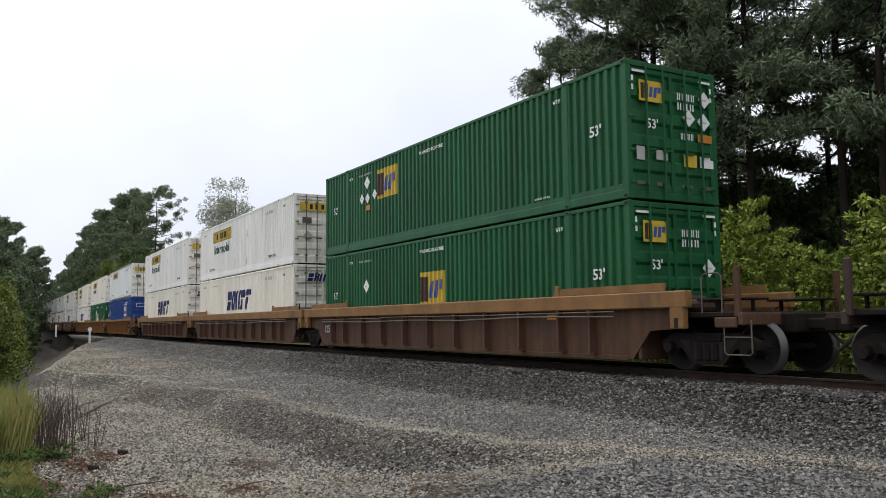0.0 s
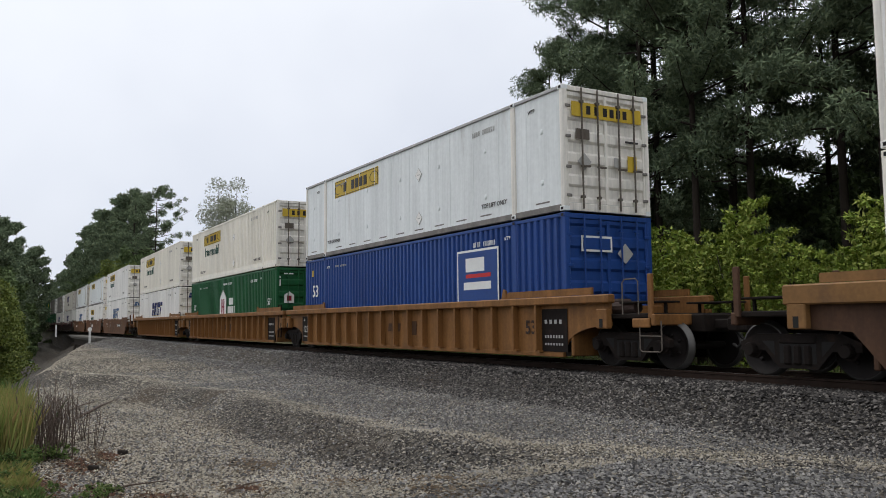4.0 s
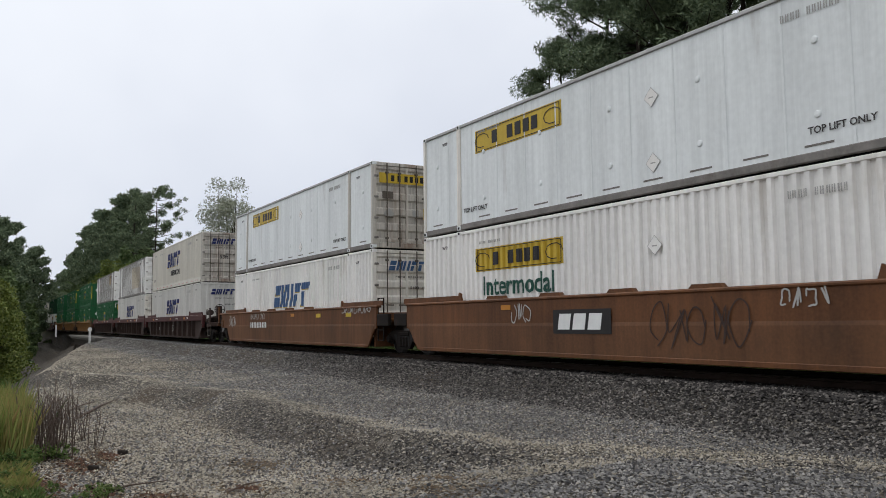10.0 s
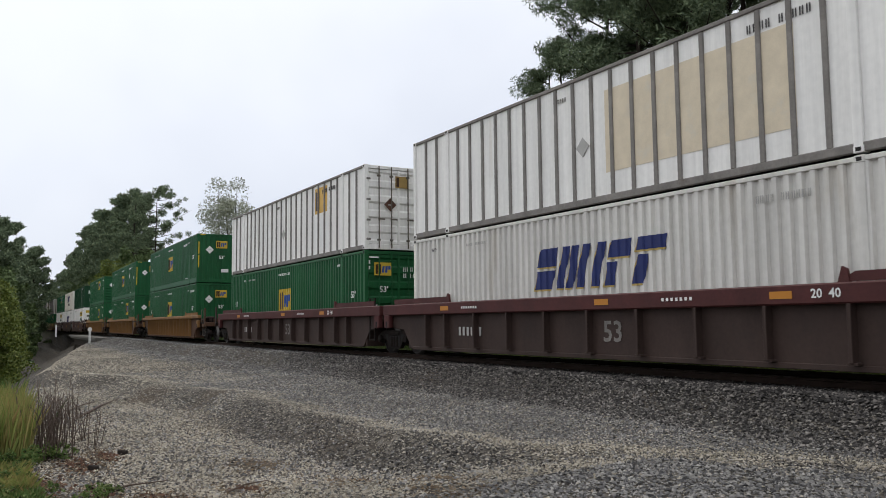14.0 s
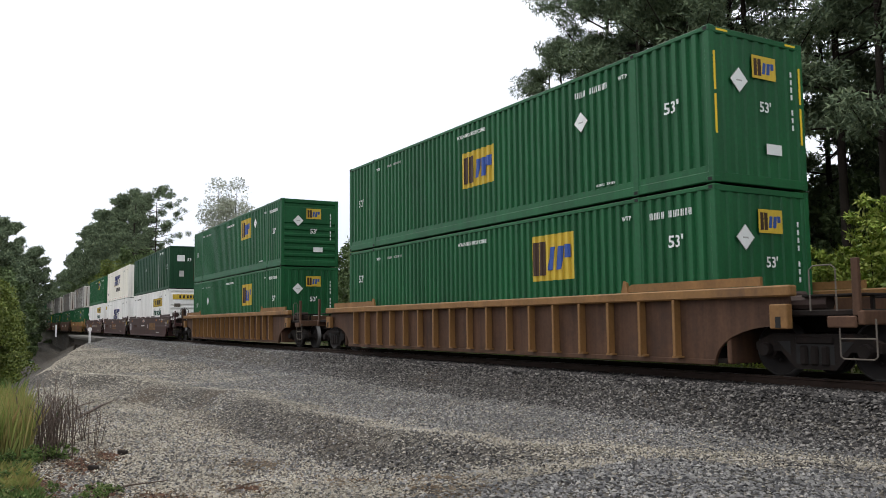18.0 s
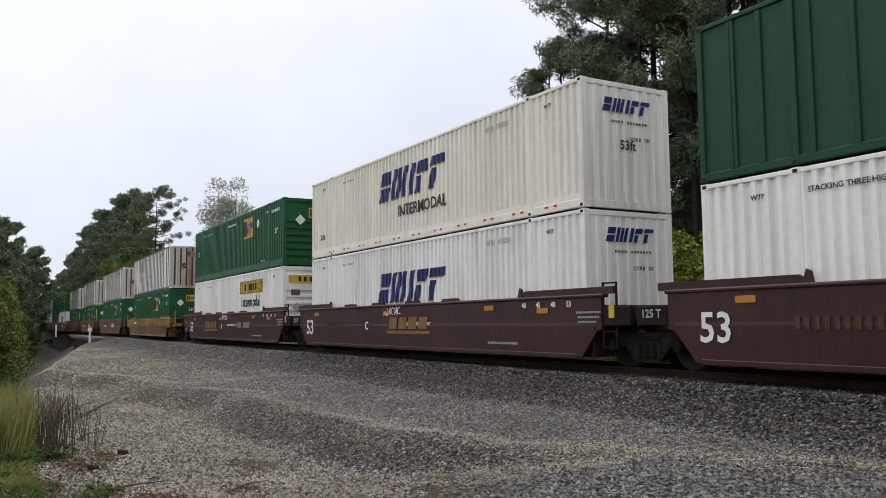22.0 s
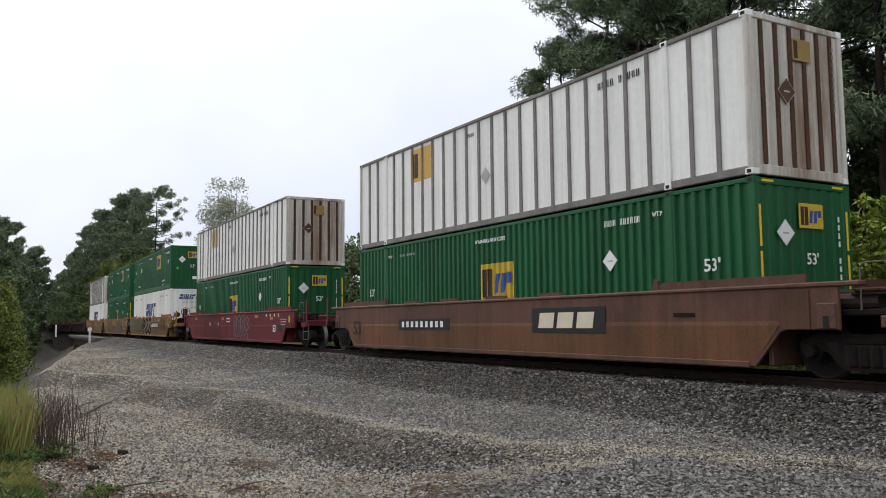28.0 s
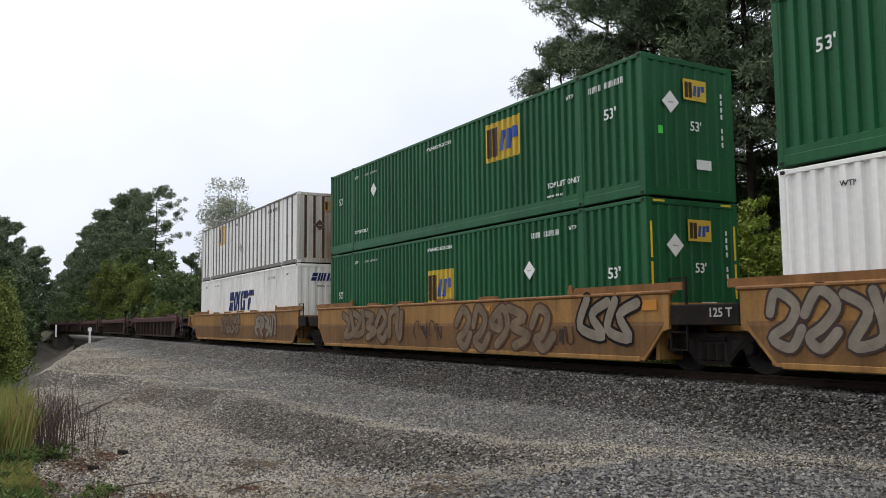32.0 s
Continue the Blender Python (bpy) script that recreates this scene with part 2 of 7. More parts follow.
    "leaves": material("bright_green_leaves", (0.08, 0.16, 0.025), 0.6, spec=0.2, vary=0.25, scale=0.6, per=("island", [(0.100, 0.155, 0.022), (0.190, 0.265, 0.040), (0.275, 0.335, 0.060), (0.350, 0.380, 0.090)])),
    "leaves_mid": material("olive_green_leaves", (0.07, 0.11, 0.025), 0.65, spec=0.2, vary=0.3, scale=0.6, per=("island", [(0.07, 0.1, 0.022), (0.13, 0.165, 0.034), (0.195, 0.222, 0.05)])),
    "leaves_dark": material("dull_green_leaves", (0.04, 0.08, 0.02), 0.65, spec=0.2, vary=0.25, scale=0.6, per=("island", [(0.06, 0.09, 0.036), (0.1, 0.145, 0.056), (0.145, 0.19, 0.075)])),
    "leaves_pale": material("sparse_pale_leaves", (0.1, 0.12, 0.07), 0.7, vary=0.25, scale=0.6, per=("island", [(0.195, 0.210, 0.150), (0.360, 0.375, 0.285)])),
    "grass": material("grass_blades", (0.08, 0.15, 0.03), 0.7, vary=0.2, per=("island", [(0.05, 0.1, 0.022), (0.09, 0.15, 0.035), (0.19, 0.2, 0.07)])),
    "straw": material("dry_yellow_grass", (0.25, 0.24, 0.07), 0.8, spec=0.15, vary=0.2, per=("island", [(0.165, 0.21, 0.055), (0.24, 0.26, 0.075), (0.32, 0.295, 0.105), (0.3, 0.205, 0.085)])),
    "weed": material("dead_brown_weed", (0.1, 0.074, 0.06), 0.9, vary=0.3),
    "concrete": material("weathered_concrete", (0.15, 0.14, 0.125), 0.9, vary=0.2, scale=1.2, fine=30, bump=0.3, second=(0.14, 0.12, 0.1), amount=0.5, streak=0.3),
    "bridge": material("dark_bridge_timber", (0.07, 0.058, 0.048), 0.9, vary=0.3, scale=2, fine=30, bump=0.3),
}

# ---- building blocks ----
class Build:
    """Collects faces for one mesh."""

    def __init__(self):
        self.v, self.f, self.s = [], [], []

    def face(self, pts, slot=0):
        k = len(self.v)
        self.v += [tuple(p) for p in pts]
        self.f.append(tuple(range(k, k + len(pts))))
        self.s.append(slot)
        return self

    def hull(self, verts, faces, centre, slot=0):
        k = len(self.v)
        self.v += [tuple(p) for p in verts]
        c = Vector(centre)
        for f in faces:
            a, b, d = (Vector(verts[i]) for i in f[:3])
            n = (b - a).cross(d - a)
            mid = sum((Vector(verts[i]) for i in f), Vector()) / len(f)
            f = f if n.dot(mid - c) >= 0 else f[::-1]
            self.f.append(tuple(k + i for i in f))
            self.s.append(slot)
        return self

    def box(self, x0, x1, y0, y1, z0, z1, c=0.0, m=None, slot=0):
        """A box, its edges chamfered by c."""
        lo, hi = (x0, y0, z0), (x1, y1, z1)
        c = min(c, *(0.45 * (h - l) for l, h in zip(lo, hi)))
        corners = [(i, j, k) for i in (0, 1) for j in (0, 1) for k in (0, 1)]
        verts, faces, index = [], [], {}
        if c <= 0:
            for q in corners:
                index[q] = len(verts)
                verts.append(tuple((lo, hi)[q[a]][a] for a in range(3)))
            for a in range(3):
                b, d = [i for i in range(3) if i != a]
                for s in (0, 1):
                    ring = []
                    for p, r in ((0, 0), (1, 0), (1, 1), (0, 1)):
                        q = [0, 0, 0]
                        q[a], q[b], q[d] = s, p, r
                        ring.append(index[tuple(q)])
                    faces.append(ring)
        else:
            for q in corners:
                for a in range(3):
                    index[q, a] = len(verts)
                    verts.append(tuple((lo[i] if q[i] == 0 else hi[i]) + (0 if i == a else (c if q[i] == 0 else -c)) for i in range(3)))
            for a in range(3):
                b, d = [i for i in range(3) if i != a]
                for s in (0, 1):
                    ring = []
                    for p, r in ((0, 0), (1, 0), (1, 1), (0, 1)):
                        q = [0, 0, 0]
                        q[a], q[b], q[d] = s, p, r
                        ring.append(index[tuple(q), a])
                    faces.append(ring)
                for p in (0, 1):
                    for r in (0, 1):
                        q0, q1 = [0, 0, 0], [0, 0, 0]
                        q0[b], q0[d], q1[b], q1[d] = p, r, p, r
                        q0[a], q1[a] = 0, 1
                        faces.append([index[tuple(q0), b], index[tuple(q1), b], index[tuple(q1), d], index[tuple(q0), d]])
            for q in corners:
                faces.append([index[q, a] for a in range(3)])
        mid = [(l + h) / 2 for l, h in zip(lo, hi)]
        if m is not None:
            verts = [m @ Vector(v) for v in verts]
            mid = m @ Vector(mid)
        return self.hull(verts, faces, mid, slot)

    def bar(self, a, b, w, h=None, slot=0):
        """A square bar from a to b."""
        a, b = Vector(a), Vector(b)
        h = h or w
        q = (b - a).to_track_quat("X", "Z").to_matrix().to_4x4()
        return self.box(0, (b - a).length, -w / 2, w / 2, -h / 2, h / 2, 0, Matrix.Translation(a) @ q, slot)

    def tube(self, pts, radii, sides=8, slot=0, cap=True):
        """A tapered tube through points."""
        k = len(self.v)
        pts = [Vector(p) for p in pts]
        for i, p in enumerate(pts):
            d = pts[min(i + 1, len(pts) - 1)] - pts[max(i - 1, 0)]
            q = d.to_track_quat("Z", "X") if d.length > 1e-6 else Vector((0, 0, 1)).to_track_quat("Z", "X")
            for j in range(sides):
                a = 2 * math.pi * j / sides
                self.v.append(tuple(p + q @ Vector((math.cos(a) * radii[i], math.sin(a) * radii[i], 0))))
        for i in range(len(pts) - 1):
            for j in range(sides):
                n = (j + 1) % sides
                self.f.append((k + i * sides + j, k + i * sides + n, k + (i + 1) * sides + n, k + (i + 1) * sides + j))
                self.s.append(slot)
        if cap:
            self.f.append(tuple(k + j for j in reversed(range(sides))))
            self.f.append(tuple(k + (len(pts) - 1) * sides + j for j in range(sides)))
            self.s += [slot, slot]
        return self

    def lathe(self, prof, sides=28, axis="y", slot=0):
        """Turns (radius, along) pairs about an axis."""
        k = len(self.v)
        for r, t in prof:
            for j in range(sides):
                a = 2 * math.pi * j / sides
                self.v.append((r * math.cos(a), t, r * math.sin(a)) if axis == "y" else (r * math.cos(a), r * math.sin(a), t))
        for i in range(len(prof) - 1):
            for j in range(sides):
                n = (j + 1) % sides
                self.f.append((k + i * sides + j, k + (i + 1) * sides + j, k + (i + 1) * sides + n, k + i * sides + n))
                self.s.append(slot)
        return self

    def extrude(self, outline, y0, y1, slot=0):
        """An outline in x and z, from y0 to y1."""
        k, n = len(self.v), len(outline)
        self.v += [(x, y0, z) for x, z in outline] + [(x, y1, z) for x, z in outline]
        area = sum(outline[i][0] * outline[(i + 1) % n][1] - outline[(i + 1) % n][0] * outline[i][1] for i in range(n))
        front = tuple(range(k, k + n))
        back = tuple(range(k + n, k + 2 * n))
        sides = [(k + i, k + n + i, k + n + (i + 1) % n, k + (i + 1) % n) for i in range(n)]
        if area > 0:
            self.f += [front, back[::-1]] + [s for s in sides]
        else:
            self.f += [front[::-1], back] + [s[::-1] for s in sides]
        self.s += [slot] * (n + 2)
        return self

    def mesh(self, name, mats, smooth=False):
        me = bpy.data.meshes.new(name)
        me.from_pydata(self.v, [], self.f)
        for m in mats if isinstance(mats, (list, tuple)) else [mats]:
            me.materials.append(m)
        if any(self.s):
            me.polygons.foreach_set("material_index", self.s)
        if smooth:
            me.polygons.foreach_set("use_smooth", [True] * len(self.f))
        me.update()
        return me


CACHE = {}


def kept(key, name, make, mats, smooth=False):
    """One mesh for alike parts."""
    if key not in CACHE:
        CACHE[key] = make().mesh(name, mats, smooth)
    return CACHE[key]


def part(name, me, parent, label="", at=None):
    ob = new(name, me)
    ob.parent = parent
    if at is not None:
        ob.matrix_basis = at
    return tagged(ob, label) if label else ob


FONT = {}


def lettering(text, size, mat, shear=0.0):
    """The mesh of a text in the built-in font: x along the text, z up, facing -y."""
    key = (text, size, mat.name, shear)
    if key not in FONT:
        cu = bpy.data.curves.new("text", "FONT")
        cu.body, cu.size, cu.shear, cu.align_x, cu.align_y, cu.resolution_u = text, size, shear, "CENTER", "CENTER", 2
        cu.extrude, cu.offset = 0.002, 0.016 * size
        ob = bpy.data.objects.new("text", cu)
        me = bpy.data.meshes.new_from_object(ob)
        me.transform(Matrix.Rotation(radians(90), 4, "X"))
        me.materials.clear()
        me.materials.append(mat)
        bpy.data.objects.remove(ob)
        bpy.data.curves.remove(cu)
        FONT[key] = me
    return FONT[key]

# ---- the line of the track ----
KNOTS = [-20, 10, 30, 50, 75, 110, 170, 300]
TURNS = [0.0, 0.0, -0.0019, 0.0205, 0.0305, 0.0325, 0.0221, 0.02]
CENTRE = 12.765
ARC = np.arange(-120.0, 900.0, 1.0)
_th = np.interp(ARC + 0.5, KNOTS, TURNS)
ARC_X = 120.0 - np.r_[0, np.cumsum(np.cos(_th))][:-1]
ARC_Y = np.r_[0, np.cumsum(np.sin(_th))][:-1]
ARC_Y += CENTRE - np.interp(0, ARC, ARC_Y)


def on_track(d):
    """The point of the track's centre line d metres up the line from the camera."""
    return float(np.interp(d, ARC, ARC_X)), float(np.interp(d, ARC, ARC_Y))


def run(t):
    """How far the train has come at t seconds."""
    k = t / 32
    return -0.06 + 481.05 * k + 26.08 * k**2 - 12.69 * k**3 + 5.33 * k**4


HALF = 8.077
BOGIE = 9.8


def riding(front, t, z=0.0):
    """The pose of a wagon whose container space begins at `front` up the line when t = 0."""
    d = front + HALF - run(t)
    (x0, y0), (x1, y1) = on_track(d - BOGIE), on_track(d + BOGIE)
    return pose((x0 + x1) / 2, (y0 + y1) / 2, z, 0, 0, math.degrees(math.atan2(y0 - y1, x0 - x1)))


MOVERS = []
WHEELS = ([], [])

# ---- containers: 53 ft, 16.15 x 2.59 x 2.9 m; x forward, the seen side faces -y, z = 0 at the base ----
CL, CW, CH = 16.154, 2.59, 2.89
PITCH, DEEP = 0.24, 0.058


def wave(x0, x1, pitch=PITCH, deep=DEEP):
    """Corrugation from x0 to x1: (along, inset) pairs."""
    n = max(1, round((x1 - x0) / pitch))
    p = (x1 - x0) / n
    out = [(x0, 0.0)]
    for i in range(n):
        a = x0 + i * p
        out += [(a + 0.19 * p, 0.0), (a + 0.3 * p, deep), (a + 0.7 * p, deep), (a + 0.81 * p, 0.0)]
    return out + [(x1, 0.0)]


WAVE = wave(-HALF + 0.12, -6.181) + wave(-6.011, 6.011) + wave(6.181, HALF - 0.12)
WAVE_X, WAVE_Y = [q[0] for q in WAVE], [q[1] for q in WAVE]
SIDES = {}
FLAT = ("reflector", "placard", "house_emblem", "house_bar", "emblem_frame", "emblem_field", "emblem_shape", "orange_label")


def side_sheet(kind, x0, x1, z0, z1, out=0.0):
    """A side wall between two posts, seen from -y. kind: corrugated, panelled or posted."""
    b = Build()
    y = -CW / 2 + 0.012 - out
    if kind == "corr":
        w = wave(x0, x1)
        for (a, i), (c, j) in zip(w, w[1:]):
            b.face([(a, y + i, z0), (c, y + j, z0), (c, y + j, z1), (a, y + i, z1)])
    else:
        b.face([(x0, y + 0.03, z0), (x1, y + 0.03, z0), (x1, y + 0.03, z1), (x0, y + 0.03, z1)])
    return b


def container(spec):
    """spec: (paint, side kind, end kind, end paint, label)."""
    paint, side, end, end_paint, label = spec
    m, me_ = M[paint], M[end_paint]
    root = tagged(new("shipping_container"), label, "container", "stacked containers")
    SIDES[root.name] = side
    deep_rail = side == "corr"
    z0, z1 = 0.31 if deep_rail else 0.15, CH - 0.1
    p40 = 6.096
    for half in (0, 1):
        turn = pose(0, 0, 0, 0, 0, 180 * half)
        runs = ((-HALF + 0.12, -p40 - 0.085), (-p40 + 0.085, p40 - 0.085), (p40 + 0.085, HALF - 0.12))
        for i, (a, c) in enumerate(runs):
            part("side_panel", kept(("sheet", paint, side, i, deep_rail), "side_panel", lambda: side_sheet(side, a, c, z0 - 0.01, z1 + 0.01), m), root, at=turn)
        y = -CW / 2
        if side == "post":
            rib = kept(("outer_rib", paint), "side_rib", lambda: Build().box(-0.052, 0.052, y + 0.004, y + 0.05, z0, z1, 0.012), M["rib_grey" if paint == "aged" else paint])
            step = 0.619 if paint == "aged" else 0.76
            spots = [(0.04 if paint == "aged" else -0.44) + step * k for k in range(-9, 10)] + [-7.33, -6.71, 6.71, 7.33]
            for x in spots:
                if abs(x) < 5.85 or abs(x) > 6.6:
                    part("side_rib", rib, root, at=turn @ pose(x, 0, 0))
        if side == "panel":
            seam = kept(("seam", paint), "panel_seam", lambda: Build().box(-0.022, 0.022, y + 0.034, y + 0.048, z0, z1, 0.004), m)
            rivet = kept(("lock", paint), "panel_button", lambda: Build().lathe([(0.0, -0.03), (0.05, -0.024), (0.07, 0.0)], 10), m)
            for k in range(13):
                x = -0.64 + 1.21 * (k - 6)
                if abs(abs(x) - p40) > 0.15:
                    part("panel_seam", seam, root, at=turn @ pose(x, 0, 0))
                if abs(abs(x + 0.6) - p40) > 0.4 and abs(x + 0.6) < 7.6:
                    part("drain_slot", slab(0.52, 0.035, M["rib_grey"], "drain"), root, at=turn @ pose(x + 0.6, y + 0.04, 0.27))
                if k % 2 == 0 and abs(abs(x + 0.6) - p40) > 0.2:
                    for z in (0.75, 1.95):
                        part("panel_button", rivet, root, at=turn @ pose(x + 0.6, y + 0.042, z))
        top_h = 0.09
        part("top_rail", kept(("top", paint, side), "top_rail", lambda: Build().box(-HALF + 0.1, HALF - 0.1, y + 0.002, y + 0.09, CH - top_h - 0.005, CH - 0.012, 0.012), M["rod"] if side == "panel" else M["rib_grey"] if paint == "aged" else m), root, at=turn)
        rail = Build().box(-HALF + 0.1, HALF - 0.1, y + 0.004, y + 0.12, 0.012, 0.2 if deep_rail else 0.16, 0.015)
        if deep_rail:
            rail.box(-HALF + 0.1, HALF - 0.1, y + 0.016, y + 0.11, 0.19, 0.315, 0.01)
        part("bottom_rail", kept(("bottom", paint, deep_rail), "bottom_rail", lambda: rail, M["rib_grey"] if paint == "aged" or side == "panel" else m), root, at=turn)
        for sx in (-1, 1):
            part("lifting_post", kept(("p40", paint, end_paint), "lifting_post", lambda: Build().box(-0.083, 0.083, y - 0.002, y + 0.1, 0.0, CH - 0.004, 0.012), me_ if side == "panel" else m), root, at=turn @ pose(sx * p40, 0, 0))
            part("corner_post", kept(("corner", paint, end_paint), "corner_post", lambda: Build().box(-0.065, 0.065, y, y + 0.14, 0.1, CH - 0.1, 0.015), me_), root, at=turn @ pose(sx * (HALF - 0.065), 0, 0))
            for z in (0.0, CH - 0.118):
                # Near-black blocks on the castings paint in the shade of their holes.
                part("corner_casting", kept(("cast", paint), "corner_casting", lambda: Build().box(-0.09, 0.09, y - 0.004, y + 0.16, 0, 0.118, 0.012).box(-0.045, 0.045, y - 0.008, y, 0.03, 0.09, 0.0, slot=1), [m, M["near_black"]]), root, at=turn @ pose(sx * (HALF - 0.09), 0, z))
                part("lifting_casting", kept(("cast40", paint), "lifting_casting", lambda: Build().box(-0.09, 0.09, y - 0.008, y + 0.16, 0, 0.118, 0.012).box(-0.045, 0.045, y - 0.012, y, 0.03, 0.09, 0.0, slot=1), [m, M["near_black"]]), root, at=turn @ pose(sx * p40, 0, z))
    part("roof", kept(("roof", paint), "roof", lambda: Build().box(-HALF + 0.06, HALF - 0.06, -CW / 2 + 0.05, CW / 2 - 0.05, CH - 0.06, CH - 0.03, 0.01), m), root)
    part("base_frame", kept(("base", paint), "base_frame", lambda: Build().box(-HALF + 0.06, HALF - 0.06, -CW / 2 + 0.06, CW / 2 - 0.06, 0.03, 0.16, 0.02), M["near_black"]), root)
    rear = kept(("rear", paint), "rear_wall", lambda: end_wall("front", -1), m)
    part("rear_wall", rear, root)
    x = HALF
    hy = CW / 2
    head = kept(("header", end_paint), "end_header", lambda: Build().box(x - 0.1, x - 0.004, -hy + 0.13, hy - 0.13, CH - 0.13, CH - 0.012, 0.012), me_)
    part("end_header", head, root)
    part("end_sill", kept(("esill", end_paint), "end_sill", lambda: Build().box(x - 0.1, x - 0.004, -hy + 0.13, hy - 0.13, 0.012, 0.19, 0.012), me_), root)
    if end == "doors":
        leaf = kept(("leaf", end_paint), "door_leaf", lambda: door_leaf(), me_)
        for s in (-1, 1):
            d = part("door_leaf", leaf, root, at=pose(x, s * 0.585, 0))
            for yy in (-0.27, 0.2):
                part("lock_rod", kept(("rod", paint if paint in ("green", "blue") else ""), "lock_rod", lambda: Build().tube([(0.05, 0, 0.06), (0.05, 0, CH - 0.05)], [0.022, 0.022], 8).box(0.0, 0.07, -0.05, 0.05, 0.3, 0.36).box(0.0, 0.07, -0.05, 0.05, CH - 0.4, CH - 0.34).box(0.02, 0.07, -0.03, 0.22, 1.02, 1.06), M[paint if paint in ("green", "blue") else "rod_dark"]), d, at=pose(0, s * yy, 0))
            for z in (0.35, 1.0, 1.7, 2.4):
                part("hinge", kept(("hinge", paint), "hinge", lambda: Build().box(0.0, 0.03, -0.09, 0.06, -0.035, 0.035, 0.01), me_ if paint in ("green", "blue") else M["rib_grey"]), d, at=pose(0, s * 0.56, z))
    else:
        part("end_wall", kept(("ewall", end, end_paint), "end_wall", lambda: end_wall(end, 1), me_), root)
        if end == "post":
            for k in range(6):
                part("end_rib", kept(("erib",), "end_rib", lambda: Build().box(x - 0.03, x + 0.004, -0.05, 0.05, 0.2, CH - 0.14, 0.008), M["dull_brown"]), root, at=pose(0, -0.95 + 0.38 * k, 0))
    return root


def door_leaf():
    """One door with five pressed ridges, hung at y = 0."""
    b = Build()
    w, z0, z1 = 0.57, 0.2, CH - 0.14
    n = 5
    step = (z1 - z0) / n
    prof = [(z0, 0.0)]
    for i in range(n):
        a = z0 + i * step
        prof += [(a + 0.18 * step, 0.0), (a + 0.3 * step, -0.05), (a + 0.7 * step, -0.05), (a + 0.82 * step, 0.0)]
    prof.append((z1, 0.0))
    for (za, ia), (zb, ib) in zip(prof, prof[1:]):
        b.face([(-0.035 + ia, -w, za), (-0.035 + ia, w, za), (-0.035 + ib, w, zb), (-0.035 + ib, -w, zb)])
    for s in (-1, 1):
        b.box(-0.07, -0.02, s * w - 0.045, s * w + 0.012, z0, z1, 0.008)
    return b


def end_wall(kind, s):
    """A closed end: vertical corrugation, horizontal ridges, or flat between outer ribs."""
    b = Build()
    hy = CW / 2 - 0.12
    x = s * (HALF - 0.012)
    z0, z1 = 0.18, CH - 0.12
    if kind == "ridged":
        n = 9
        st = (z1 - z0) / n
        prof = [(z0, 0.0)]
        for i in range(n):
            a = z0 + i * st
            prof += [(a + 0.15 * st, 0.0), (a + 0.32 * st, 0.05), (a + 0.68 * st, 0.05), (a + 0.85 * st, 0.0)] if i not in (6, 7, 8) or i == 8 else [(a + st, 0.0)]
        prof.append((z1, 0.0))
        for (za, ia), (zb, ib) in zip(prof, prof[1:]):
            b.face([(x - s * ia, -hy * s, za), (x - s * ia, hy * s, za), (x - s * ib, hy * s, zb), (x - s * ib, -hy * s, zb)])
    elif kind == "front":
        w = wave(-hy, hy, 0.3, 0.03)
        for (a, i), (c, j) in zip(w, w[1:]):
            b.face([(x - s * i, a * s, z0), (x - s * j, c * s, z0), (x - s * j, c * s, z1), (x - s * i, a * s, z1)])
    else:
        b.face([(x - s * 0.02, -hy * s, z0), (x - s * 0.02, hy * s, z0), (x - s * 0.02, hy * s, z1), (x - s * 0.02, -hy * s, z1)])
    return b


# ---- marks on the containers ----
def inset(x):
    """How deep the corrugated side lies at x."""
    return float(np.interp(x, WAVE_X, WAVE_Y))


def conform(me, x, depth=1.0):
    """A copy of a flat mark, cut at the folds and laid into the corrugation at x."""
    key = ("laid", me.name, round(x, 2), depth)
    if key not in CACHE:
        bm = bmesh.new()
        bm.from_mesh(me)
        xs = [v.co.x for v in bm.verts]
        lo, hi = min(xs) + x, max(xs) + x
        for f in WAVE_X:
            if lo < f < hi:
                bmesh.ops.bisect_plane(bm, geom=bm.verts[:] + bm.edges[:] + bm.faces[:], plane_co=(f - x, 0, 0), plane_no=(1, 0, 0))
        for v in bm.verts:
            v.co.y += depth * inset(v.co.x + x)
        laid = bpy.data.meshes.new(me.name)
        bm.to_mesh(laid)
        bm.free()
        laid.materials.clear()
        for m in me.materials:
            laid.materials.append(m)
        CACHE[key] = laid
    return CACHE[key]


def on_side(root, name, me, x, z, out=0.004, label=""):
    """Sets a flat mark on the seen side, its middle at x, z."""
    if SIDES.get(root.name) == "corr" and name not in FLAT:
        me = conform(me, x, 0.3 if name in ("lettering", "number_strip", "banner_strip") else 0.55)
    if SIDES.get(root.name) in ("post", "panel") and name != "pale_stripe":
        out -= 0.028
    return part(name, me, root, label, pose(x, -CW / 2 - out + 0.012, z))


def on_end(root, name, me, y, z, out=0.004):
    # doors have locking rods before them: marks lie on the leaf behind
    return part(name, me, root, "", pose(HALF + 0.66 * out - 0.012, y, z, 0, 0, 90))


def slab(w, h, mat, key="slab"):
    return kept((key, round(w, 2), round(h, 2), mat.name), "plate", lambda: Build().box(-w / 2, w / 2, -0.003, 0.003, -h / 2, h / 2), mat)


